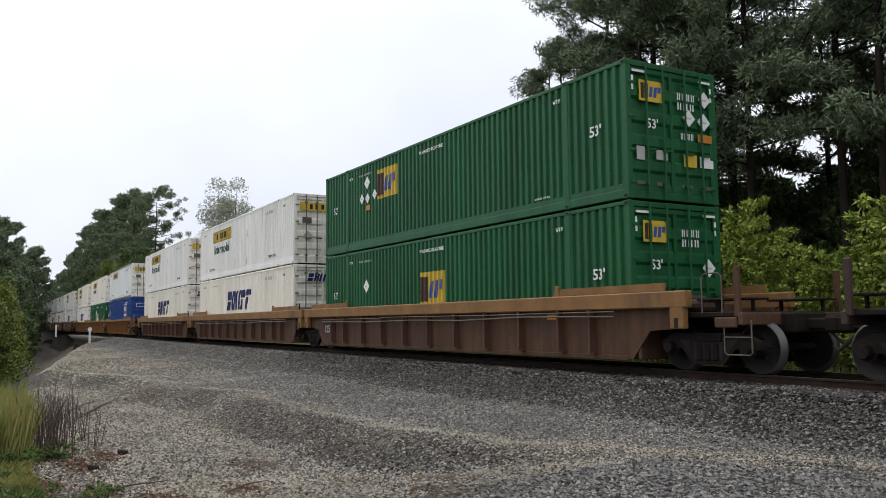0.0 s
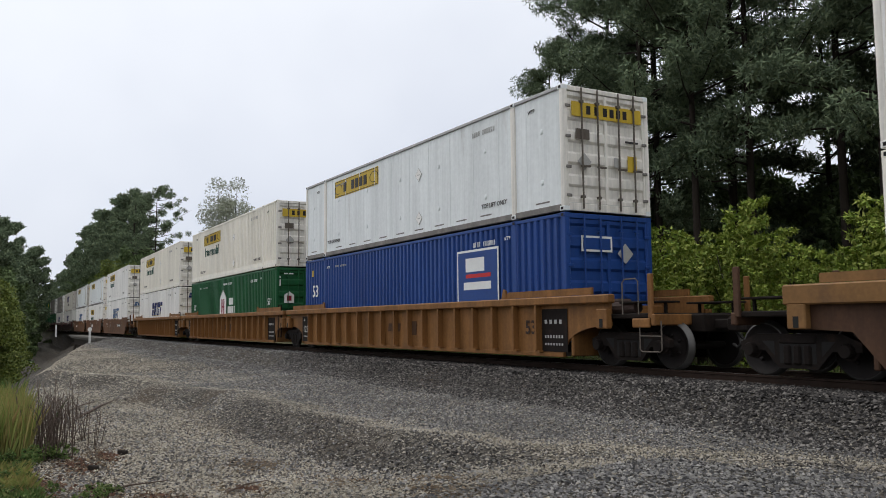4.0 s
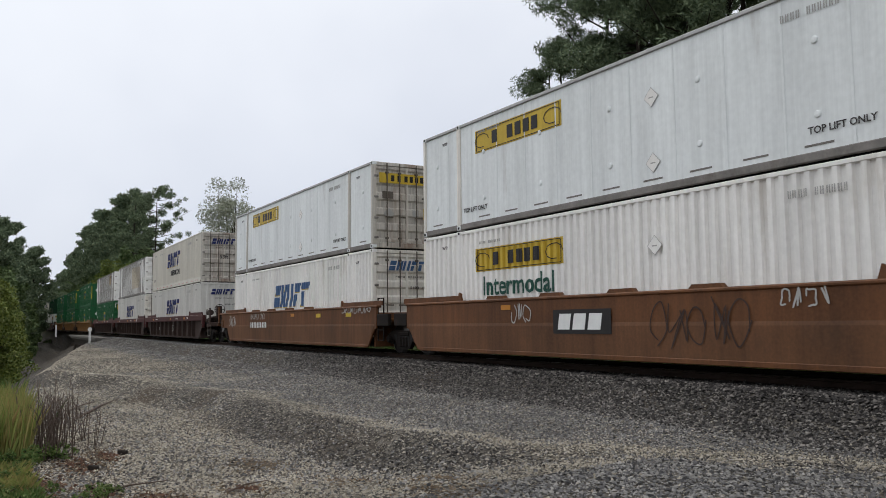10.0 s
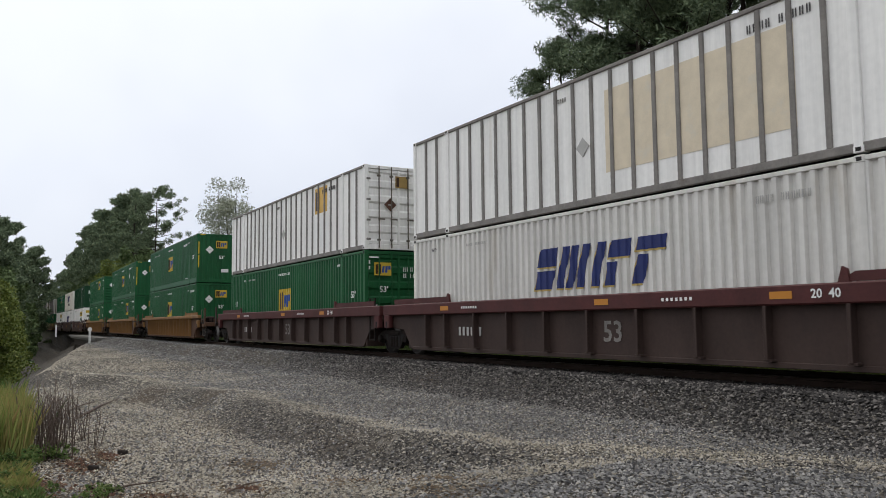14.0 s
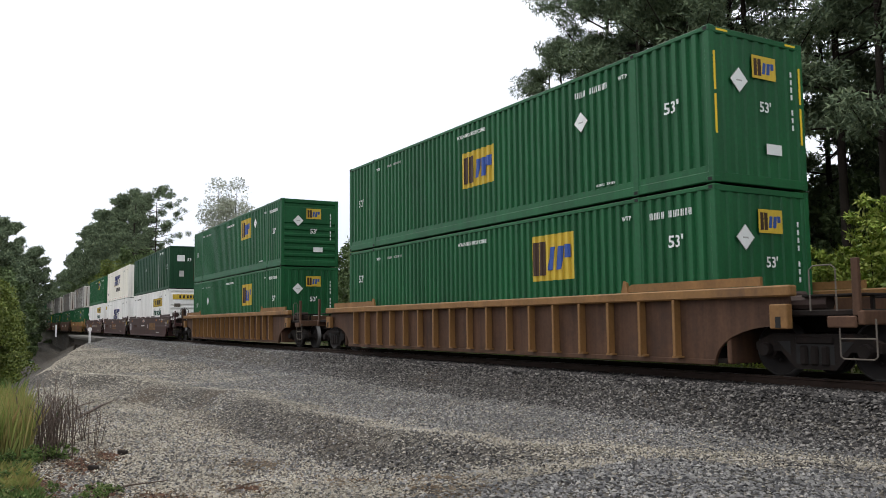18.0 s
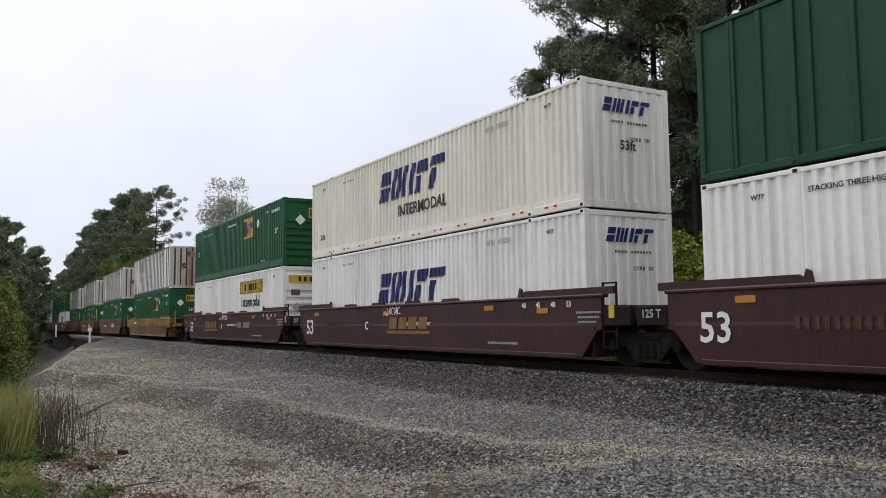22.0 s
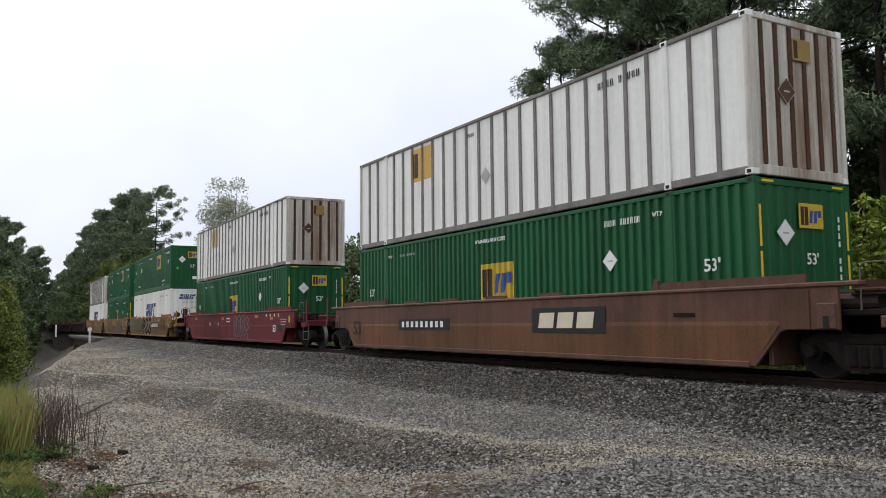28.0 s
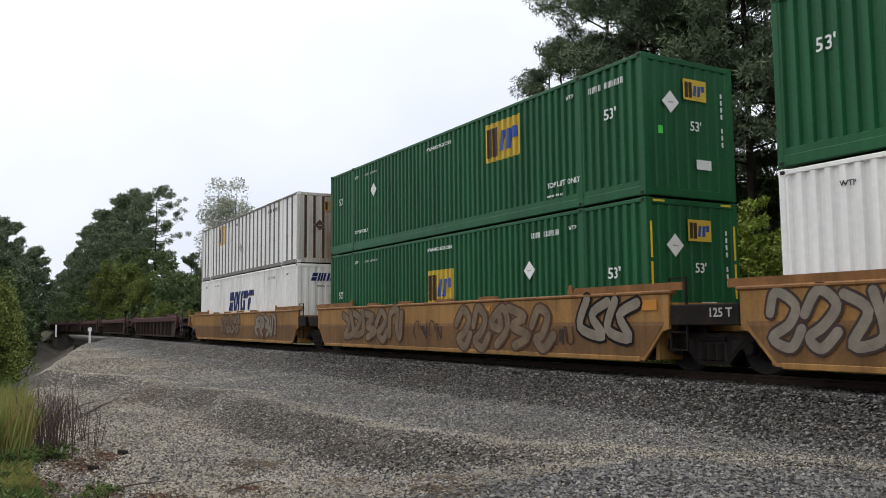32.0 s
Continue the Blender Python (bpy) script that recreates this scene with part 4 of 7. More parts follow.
        if kind == "coupled":
            part("end_beam", kept(("beam", wall), "end_beam", lambda: Build().box(reach - 0.42, reach - 0.3, -1.4, 1.4, 0.86, 1.08, 0.02).box(reach - 0.9, reach - 0.42, -1.43, -1.37, 0.82, 1.0, 0.02), M[wall]), root, at=m)
            part("coupler", kept(("coupler",), "coupler", lambda: Build().box(11.0, 11.55, -0.12, 0.12, 0.78, 0.98, 0.03).box(11.5, 11.78, -0.2, 0.16, 0.72, 1.02, 0.05), M["steel"]), root, at=m)
            part("air_hose", kept(("hose",), "air_hose", lambda: Build().tube([(11.2, 0.35, 0.8), (11.35, 0.4, 0.62), (11.6, 0.36, 0.45), (11.74, 0.3, 0.5)], [0.03] * 4, 6), M["near_black"]), root, at=m)
            part("hand_rail", kept(("rail_h",), "hand_rail", lambda: Build().tube([(9.95, -1.38, 1.08), (9.95, -1.38, 1.72), (10.02, -1.38, 1.78), (10.33, -1.38, 1.78), (10.4, -1.38, 1.72), (10.4, -1.38, 1.08)], [0.013] * 6, 6), M["rod_dark"]), root, at=m)
            part("step_iron", kept(("step_iron",), "step_iron", lambda: Build().tube([(10.45, -1.41, 0.95), (10.45, -1.41, 0.4), (10.5, -1.41, 0.36), (10.98, -1.41, 0.36), (11.03, -1.41, 0.4), (11.03, -1.41, 0.95)], [0.013] * 6, 6).tube([(10.45, -1.41, 0.66), (11.03, -1.41, 0.66)], [0.011, 0.011], 6), M["rod_dark"]), root, at=m)
            for q in (-1.36, 1.36):
                part("end_stake", kept(("stake", wall), "end_stake", lambda: Build().box(10.66, 10.78, -0.035, 0.035, 1.0, 1.86, 0.012), M[wall]), root, at=m @ pose(0, q, 0))
            for q in (-1, 1):
                part("walkway", kept(("walk", q), "walkway", lambda: Build().box(9.7, 10.8, q * 0.95 - 0.3, q * 0.95 + 0.3, 1.3, 1.34, 0.01).bar((9.8, q * 0.95, 1.05), (9.8, q * 0.95, 1.32), 0.05).bar((10.7, q * 0.95, 1.05), (10.7, q * 0.95, 1.32), 0.05), M["steel"]), root, at=m)
            part("stand_pipe", kept(("valve",), "valve_box", lambda: Build().box(8.7, 9.3, -0.9, -0.5, 1.1, 1.42, 0.04).tube([(9.4, -1.1, 1.22), (10.1, -1.1, 1.22)], [0.12, 0.12], 10), M["dark_brown"]), root, at=m)
        else:
            part("joint_step", kept(("jstep",), "joint_step", lambda: Build().bar((8.75, -1.42, 0.4), (8.75, -1.42, 1.75), 0.035).bar((9.15, -1.42, 0.4), (9.15, -1.42, 1.75), 0.035).bar((8.75, -1.42, 0.42), (9.15, -1.42, 0.42), 0.03).bar((8.75, -1.42, 0.74), (9.15, -1.42, 0.74), 0.03).bar((8.75, -1.42, 1.73), (9.15, -1.42, 1.73), 0.03), M["steel"]), root, at=m)
        if s < 0 or kind == "coupled":
            truck(root, s * 9.78)
    if wall == "dull_brown" and style == "slant":
        part("brake_pipe", kept(("bpipe",), "brake_pipe", lambda: Build().tube([(-7.8, -1.545, 1.02), (-4.0, -1.55, 0.99), (-1.0, -1.55, 1.03), (2.0, -1.55, 1.0), (4.5, -1.55, 1.06), (7.8, -1.545, 1.04)], [0.016] * 6, 6), M["rod_dark"]), root)
        part("brake_pipe", kept(("bpipe_b",), "brake_pipe", lambda: Build().tube([(-7.8, -1.54, 1.1), (-3.0, -1.545, 1.1), (-2.4, -1.545, 1.13), (3.0, -1.545, 1.12), (7.8, -1.54, 1.14)], [0.012] * 5, 6), M["rod_dark"]), root)
    if brake:
        bw = Build().lathe([(0.26, -0.02), (0.29, 0.0), (0.26, 0.02)], 20).bar((-0.26, 0, 0), (0.26, 0, 0), 0.03).bar((0, 0, -0.26), (0, 0, 0.26), 0.03)
        st = part("brake_stand", kept(("bstand",), "brake_stand", lambda: Build().box(9.5, 9.7, -0.75, -0.45, 1.1, 2.0, 0.04).tube([(9.5, -1.15, 1.62), (10.1, -1.15, 1.62)], [0.15, 0.15], 12), M["dark_brown"]), root)
        part("brake_wheel", bw.mesh("brake_wheel", M["steel"]), st, at=pose(9.75, -0.6, 1.8, 0, 0, 90))
    return root


SWEEPS = [
    [(-0.4, 0.1), (-0.1, 0.5), (0.3, 0.3), (0.1, -0.1), (-0.3, -0.3), (0.1, -0.5), (0.45, -0.2)],
    [(-0.35, -0.45), (-0.42, 0.3), (0.05, 0.48), (0.12, -0.2), (0.4, -0.45), (0.44, 0.35)],
    [(0.42, 0.45), (-0.2, 0.22), (0.3, -0.05), (-0.42, -0.2), (0.2, -0.5)],
    [(-0.45, 0.42), (0.1, 0.1), (-0.3, -0.45), (0.45, -0.3), (0.2, 0.5)],
    [(0.1, -0.5), (-0.45, -0.1), (-0.1, 0.45), (0.4, 0.1), (-0.1, -0.1), (0.05, 0.2)],
]


def curved(pts):
    """A smooth line through points."""
    fine = []
    for i in range(len(pts) - 1):
        p0, p1, p2, p3 = (Vector(pts[min(max(i + q, 0), len(pts) - 1)]) for q in (-1, 0, 1, 2))
        for u in np.linspace(0, 1, 6)[: 6 if i == len(pts) - 2 else 5]:
            fine.append(0.5 * (2 * p1 + (p2 - p0) * u + (2 * p0 - 5 * p1 + 4 * p2 - p3) * u * u + (3 * p1 - p0 - 3 * p2 + p3) * u**3))
    return fine


def ribbon(b, line, width, y, slot=0):
    """A flat painted stroke with round ends."""
    rim = []
    for i, p in enumerate(line):
        d = (line[min(i + 1, len(line) - 1)] - line[max(i - 1, 0)]).normalized()
        o = Vector((-d.y, d.x)) * width * 0.5
        rim.append((p - o, p + o))
    for k, ((p, q), (r, s)) in enumerate(zip(rim, rim[1:])):
        e = y - 0.00006 * k
        b.face([(p.x, e, p.y), (r.x, e, r.y), (s.x, e, s.y), (q.x, e, q.y)], slot)
    for c in (line[0], line[-1]):
        b.face([(c.x + 0.5 * width * math.cos(a), y - 0.002, c.y + 0.5 * width * math.sin(a)) for a in np.linspace(0, 5.5, 8)], slot)


def wall_marks(root, items, out=1.517):
    """Small marks on the seen wall: (what, x, z, ...)."""
    for it in items:
        what, x, z = it[:3]
        # paint and letters lie just proud of the plates
        at = pose(x, -(1.37 if 1.53 < out < 1.54 and z < 1.15 else out) - (0.0 if what == "plate" else 0.005), z)
        if what == "text":
            tagged(part("lettering", lettering(it[3], it[4], M[it[5]]), root, at=at), kind="stuff")
        elif what == "plate":
            part("plate", slab(it[3], it[4], M[it[5]], "plate"), root, at=at)
        elif what == "bars":
            def make(w=it[3], h=it[4], n=it[6]):
                b = Build()
                u = w / n
                for i in range(n):
                    b.box(-w / 2 + i * u, -w / 2 + (i + 0.5) * u, -0.003, 0.003, -h / 2, h / 2)
                return b
            tagged(part("number_strip", kept(("wbars", *it[3:]), "number_strip", make, M[it[5]]), root, at=at), kind="stuff")
        elif what == "word":
            tagged(part("wordmark", kept(("wword", *it[3:]), "wordmark", lambda: slant_letters(it[3], it[4], M[it[5]]), M[it[5]]), root, at=at), kind="stuff")
        elif what == "chunks":
            tagged(part("wordmark", kept(("chunks", *it[3:]), "wordmark", lambda: chunk_mark(it[3], it[4], it[6]), M[it[5]]), root, at=at), kind="stuff")
        elif what == "bubble":
            rnd = random.Random(it[5])
            b = Build()
            step, h = it[3] / it[6], it[4]
            for layer, wide in ((1, 0.34), (0, 0.22)):
                rnd.seed(it[5])
                for k in range(it[6]):
                    cx = (k + 0.5 - it[6] / 2) * step
                    line = rnd.choice(SWEEPS)
                    sx = step * 1.05 * rnd.choice((1, 1, -1))
                    lean, dz = rnd.uniform(-0.12, 0.2), rnd.uniform(-0.06, 0.06)
                    pts = [(cx + sx * (px + rnd.uniform(-0.06, 0.06)) + lean * pz * step, h * 0.82 * (pz + dz + rnd.uniform(-0.05, 0.05))) for px, pz in line]
                    ribbon(b, curved(pts), min(wide * h, wide * 1.1 * step), -0.004 * (1 - layer) - 0.0004 * k, layer)
            tagged(part("spray_paint", b.mesh("spray_paint", [M[it[7]], M[it[8]]]), root, at=at), kind="stuff")
        elif what == "spray":
            rnd = random.Random(it[5])
            b = Build()
            for k in range(it[6]):
                cx, r = (k + 0.5 - it[6] / 2) * it[3] / it[6], it[4] / 2
                n = rnd.randint(5, 8)
                a0, a1 = rnd.uniform(0, 6.3), rnd.uniform(3.5, 7.0)
                hw = 0.5 * it[3] / it[6]
                if k % 2:
                    pts = [(cx + hw * rnd.uniform(-1.1, 1.1), r * rnd.uniform(0.35, 1.0) * (-1) ** i) for i in range(n - 1)]
                else:
                    pts = [(cx + hw * rnd.uniform(0.6, 1.2) * math.cos(a0 + a1 * i / n), r * rnd.uniform(0.5, 1.0) * math.sin(a0 + a1 * i / n)) for i in range(n + 1)]
                ribbon(b, curved(pts), it[8], -0.0006 * k)
            tagged(part("spray_paint", b.mesh("spray_paint", M[it[7]]), root, at=at), kind="stuff")

# ---- the train, wagon by wagon ----
FRONT = [12.31, 31.93, 51.39, 74.89, 94.61, 114.36, 137.67, 157.3, 176.95, 200.33, 219.97, 239.61, 263.54, 287.24, 310.62, 334.41, 353.82, 373.35, 397.35, 420.79, 444.78, 468.3, 492.41, 511.61, 531.28]
GREEN = "green corrugated steel container with a gold square emblem, stacked"
GREEN_L = "green corrugated steel container sitting low in the wagon's well"
SWIFT_L = "white corrugated container with a navy wordmark in the well"
SWIFT_U = "off-white corrugated container with a leaning navy wordmark, stacked on top"
HUNT_U = "white corrugated container with a yellow banner, stacked on top"
PANEL_U = "white smooth-panelled container with a yellow banner and rust stains"
AGED_U = "weathered white container with grey outer ribs and rust stains"
BODY = {
    "tri_a": ("dull_brown", "tan", "rust_orange", "slant"), "tri_b": ("orange", "orange", "orange", "arch"), "tri_c": ("rust_bright", "rust_bright", None, "slant"),
    "tri_d": ("dark_brown", "red_sill", "dark_brown", "slant"), "single": ("dull_brown", "tan", "tan", "arch"), "tri_e": ("maroon", "maroon", None, "slant"),
    "yellow": ("ochre", "ochre", None, "low"), "brown": ("rust_orange", "rust_orange", None, "slant"), "red": ("red", "red", None, "slant"), "tri_f": ("ochre", "orange", None, "slant"),
}
WORDS = {
    "tri_a": "brown ribbed well wagon with a faded yellow top sill", "tri_b": "orange-brown ribbed well wagon with dark end plates", "tri_c": "rust-orange smooth-sided well wagon with spray paint",
    "tri_d": "dark brown ribbed well wagon with a dark red sill", "single": "brown well wagon with tan ribs and arched ends", "tri_e": "maroon smooth-sided well wagon with white stencils",
    "yellow": "yellow-tan smooth-sided well wagon, grimy along the bottom", "brown": "rust-brown smooth-sided well wagon", "red": "faded red smooth-sided well wagon with spray paint", "tri_f": "yellow-orange well wagon covered with spray paint",
}


def ride(ob, front, z=0.0):
    ob.matrix_basis = riding(front, 0.0, z)
    MOVERS.append((ob, front, z))


LOW, HIGH = 0.5, 3.42


def emp(x, z, w=1.5, h=0.96, end="front", **k):
    c = container(("green", "corr", end, "green", GREEN_L if k.get("low") else GREEN))
    k.pop("low", None)
    emp_marks(c, x, z, w, h, end, **k)
    return c


def swift(x, z, end="doors", paint="white", ink="navy", second=False, shadow="tan_shadow", low=True, h=0.92, w=4.05):
    c = container((paint, "corr", end, "rusty_end" if second and end == "doors" else "stained_end" if second or end == "doors" else paint, SWIFT_L if low else SWIFT_U))
    swift_marks(c, x, z, h, w, ink, second, shadow)
    return c


def hunt(x, z, end="doors", paint="white", side="corr", word=True, low=False, fade="yellow", rusty=False):
    c = container((paint, side, end, "rusty_end" if rusty else "stained_end" if end == "doors" else paint, (PANEL_U if side == "panel" else HUNT_U) if not low else "white corrugated container with a yellow banner in the well"))
    hunt_marks(c, x, z, word, fade)
    return c


def aged(end="post", mark=-3.9, patch=False):
    c = container(("aged", "post", end, "rusty_end" if end == "post" else "aged", AGED_U))
    if patch:
        on_side(c, "faded_patch", slab(4.6, 1.75, M["tan_fade"]), 2.75, 1.5, 0.002)
    else:
        gold_square(c, mark, 2.2, 1.25, 0.98, "gold", False)
    on_side(c, "placard", diamond(0.22, M["mark_grey"]), -0.28, 1.3, 0.01)
    bars(c, 4.8, 2.5, 1.3, 0.15, "mark_dark", 10)
    bars(c, -1.0, 2.5, 0.4, 0.1, "rib_grey", 5)
    on_end(c, "end_emblem", slab(0.5, 0.4, M["dull_gold"]), 0.1, 2.35, 0.03)
    on_end(c, "end_comb", slab(0.1, 0.32, M["brown_mark"]), -0.06, 2.35, 0.036)
    on_end(c, "placard", diamond(0.24, M["rust_orange"]), -0.35, 1.55, 0.03)
    for k in range(9):
        on_end(c, "number_bar", slab(0.05, 0.09, M["rib_grey"]), 0.98, 2.5 - 0.14 * k, 0.03)
    return c


UNITS = []


def unit(i, body, lead, rear, low, high, brake=False):
    car = well_car(BODY[body], WORDS[body], lead, rear, brake=brake)
    ride(car, FRONT[i])
    ride(low, FRONT[i], LOW)
    ride(high, FRONT[i], HIGH)
    UNITS.append((car, low, high))


C, J = "coupled", "joined"
unit(0, "tri_a", C, J, emp(-0.1, 1.43, end="doors", top=False, low=True, placard=(-4.5, 1.67)), emp(-3.0, 2.02, end="doors", placard=(-4.43, 2.2)))
for px, pz in ((-4.85, 1.7), (-4.4, 1.68), (-3.85, 1.74)):
    on_side(UNITS[0][2], "placard", diamond(0.18, M["mark_white"]), px, pz, 0.01)
on_side(UNITS[0][2], "orange_label", slab(0.3, 0.16, M["mark_orange"]), -4.35, 1.36, 0.01)
for py, pz in ((0.93, 2.27), (0.45, 1.82)):
    on_end(UNITS[0][2], "placard", diamond(0.19, M["mark_white"]), py, pz, 0.04)
on_end(UNITS[0][2], "orange_label", slab(0.42, 0.17, M["mark_orange"]), 0.92, 1.42, 0.03)
bars(UNITS[0][2], 0.42, 1.42, 0.4, 0.14, "mark_white", 4, True)
on_end(UNITS[0][2], "yellow_label", slab(0.38, 0.27, M["yellow"]), 0.46, 0.9, 0.03)
on_end(UNITS[0][2], "white_label", slab(0.4, 0.24, M["mark_white"]), 0.95, 0.9, 0.03)
unit(1, "tri_a", J, J, swift(0.0, 1.65, paint="cream"), hunt(-3.35, 2.22))
unit(2, "tri_a", J, C, swift(0.05, 1.65, paint="cream"), hunt(-3.3, 2.28))
blue = container(("blue", "corr", "doors", "blue", "blue corrugated container with a white emblem in the well"))
words(blue, "53", -7.05, 1.65, 0.62, "mark_white")
on_side(blue, "orange_label", slab(0.13, 0.24, M["yellow"]), -7.3, 2.35, 0.012)
on_side(blue, "emblem_frame", slab(2.0, 1.4, M["mark_white"]), 4.4, 1.65)
on_side(blue, "emblem_field", slab(1.88, 1.28, M["blue"]), 4.4, 1.65, 0.01)
on_side(blue, "emblem_shape", slab(0.9, 0.36, M["mark_white"]), 4.3, 1.95, 0.016)
on_side(blue, "emblem_shape", slab(1.3, 0.2, M["mark_white"]), 4.4, 1.4, 0.016)
on_side(blue, "emblem_shape", slab(1.2, 0.1, M["mark_red"]), 4.45, 1.66, 0.016)
on_end(blue, "end_emblem", slab(0.9, 0.36, M["mark_white"]), -0.4, 2.2, 0.03)
on_end(blue, "end_field", slab(0.8, 0.26, M["blue"]), -0.4, 2.2, 0.036)
on_end(blue, "placard", diamond(0.24, M["mark_grey"]), 0.45, 2.0, 0.03)
small_marks(blue, "mark_white")
unit(3, "tri_b", C, J, blue, hunt(-3.4, 2.35, paint="silver", side="panel", word=False))
hub = container(("green", "corr", "doors", "green", "green container with a white house-shaped emblem in the well"))
on_side(hub, "house_emblem", kept(("house_rim",), "house", lambda: Build().extrude([(-0.66, -0.8), (0.66, -0.8), (0.66, 0.34), (0, 0.76), (-0.66, 0.34)], -0.003, 0.001), M["mark_grey"]), -0.78, 1.5, 0.003)
on_side(hub, "house_emblem", kept(("house",), "house", lambda: Build().extrude([(-0.6, -0.75), (0.6, -0.75), (0.6, 0.3), (0, 0.68), (-0.6, 0.3)], -0.003, 0.003), M["mark_white"]), -0.78, 1.5)
for q in (-0.24, 0.24):
    on_side(hub, "house_bar", slab(0.1, 0.84, M["mark_crimson"]), -0.78 + q, 1.35, 0.01)
    on_side(hub, "house_bar", slab(0.07, 0.84, M["mark_crimson"]), -0.78 + 0.45 * q, 1.35, 0.01)
on_side(hub, "house_bar", slab(0.6, 0.1, M["mark_crimson"]), -0.78, 1.38, 0.012)
on_end(hub, "end_emblem", kept(("house_s",), "house", lambda: Build().extrude([(-0.22, -0.25), (0.22, -0.25), (0.22, 0.1), (0, 0.25), (-0.22, 0.1)], -0.003, 0.003), M["mark_white"]), -0.72, 1.6, 0.03)
on_end(hub, "end_mark", slab(0.2, 0.22, M["mark_crimson"]), -0.72, 1.56, 0.036)
bars(hub, 0.5, 1.66, 0.6, 0.2, "mark_white", 4, True)
bars(hub, 0.6, 1.36, 0.75, 0.2, "mark_white", 6, True)
bars(hub, 0.6, 0.95, 0.9, 0.07, "mark_white", 10, True)
for ly in (-0.75, 0.85):
    on_end(hub, "door_label", slab(0.42, 0.06, M["mark_white"]), ly, 2.62, 0.03)
for ly in (-1.13, 1.13):
    on_end(hub, "door_label", slab(0.05, 0.42, M["mark_white"]), ly, 2.3, 0.03)
for px, pz, pw, n in ((0.82, 1.62, 0.78, 3), (0.86, 1.2, 1.36, 5)):
    tagged(on_side(hub, "wordmark", kept(("hub", n), "wordmark", lambda: chunk_mark(0.34, pw, n, 0.0), M["mark_white"]), px, pz, 0.012), kind="stuff")
words(hub, "WARNING HIGH CUBE", 0.1, 2.52, 0.16, "mark_white")
words(hub, "53'", -7.1, 1.42, 0.42, "mark_white")
words(hub, "53'", 7.1, 1.42, 0.42, "mark_white")
small_marks(hub, "mark_white")
unit(4, "tri_b", J, J, hub, hunt(-3.34, 2.25, paint="cream"))
unit(5, "tri_b", J, C, swift(0.0, 1.62), hunt(-3.34, 2.25, paint="cream"))
unit(6, "tri_c", C, J, swift(-0.1, 1.62, ink="faded_blue"), hunt(-3.45, 2.28))
unit(7, "tri_c", J, J, hunt(-3.46, 2.05, low=True), hunt(-3.45, 2.25, paint="silver", side="panel", word=False))
unit(8, "tri_c", J, C, swift(0.15, 1.62, ink="faded_blue"), hunt(-3.4, 2.32, paint="silver", side="panel", word=False, rusty=True))
unit(9, "tri_d", C, J, swift(-0.2, 1.65, "front", paint="dull_white"), swift(-0.2, 1.85, paint="dull_cream", second=True, low=False), brake=True)
unit(10, "tri_d", J, J, swift(0.05, 1.65, paint="dull_white"), aged("doors", patch=True))
unit(11, "tri_d", J, C, emp(0.0, 1.43, end="doors", top=False, low=True), aged("doors", mark=4.0))
unit(12, "single", C, C, emp(-0.05, 1.5, low=True, top=False), emp(-0.05, 1.6, ribbon=True))
unit(13, "single", C, C, emp(3.3, 1.91, 1.6, 1.05, low=True, z53=1.92), emp(0.23, 1.58, 1.55, ribbon=True, placard=(4.45, 1.85)))
unit(14, "single", C, C, emp(3.0, 1.85, 1.58, 1.0, low=True, placard=(-4.6, 1.75)), emp(2.68, 2.09, 1.55, end="ridged", placard=(4.3, 2.2)))
lone = container(("green_dark", "post", "front", "green_dark", "dark green container with outer ribs and a torn white sticker"))
words(lone, "53'", 7.1, 1.5, 0.42, "mark_white")
bars(lone, 4.75, 2.58, 1.5, 0.15, "mark_white", 10)
on_side(lone, "placard", diamond(0.22, M["mark_white"]), -2.0, 1.83, 0.01)
on_side(lone, "pale_stripe", slab(0.1, 2.6, M["mark_grey"]), 3.89, 1.47, 0.012)
on_end(lone, "torn_sticker", slab(0.5, 0.42, M["mark_white"]), -0.55, 2.05, 0.03)
on_end(lone, "sticker", slab(0.3, 0.4, M["mark_grey"]), -0.5, 1.0, 0.03)
on_end(lone, "rust_streak", slab(0.1, 1.5, M["dull_brown"]), 0.35, 1.3, 0.02)
on_end(lone, "pale_streak", slab(0.07, 1.9, M["mark_grey"]), 1.0, 1.7, 0.02)
words(lone, "53", 0.0, 1.95, 0.28, "mark_white", True)
unit(15, "tri_e", C, J, hunt(3.62, 2.07, "ridged", low=True), lone, brake=True)
words(UNITS[15][1], "STACKING THREE HIGH ONLY", -5.0, 2.5, 0.13, "mark_dark")
unit(16, "tri_e", J, J, swift(-0.05, 1.55, "front"), swift(0.03, 1.85, "front", paint="cream", second=True, low=False))
unit(17, "tri_e", J, C, hunt(3.32, 2.2, "ridged", low=True), emp(2.79, 2.1, 1.6, end="ridged", placard=(4.45, 2.15)))
unit(18, "yellow", C, C, emp(3.1, 1.95, 1.55, low=True, z53=1.9, placard=(4.45, 2.13)), aged())
unit(19, "brown", C, C, emp(3.1, 1.95, 1.55, low=True, z53=1.9, placard=(4.45, 2.13)), aged())
unit(20, "brown", C, C, emp(0.2, 1.45, low=True, ribbon=True, top=False, placard=(4.42, 1.69)), aged(mark=-3.8))
unit(21, "red", C, C, emp(-0.15, 1.41, low=True, ribbon=True, top=False, placard=(4.42, 1.69)), aged(mark=-4.0))
unit(22, "tri_f", C, J, swift(0.35, 1.6, "front", ink="faded_blue"), emp(3.4, 2.04, 1.6, 1.0, placard=(-4.4, 1.9), z53=1.82), brake=True)
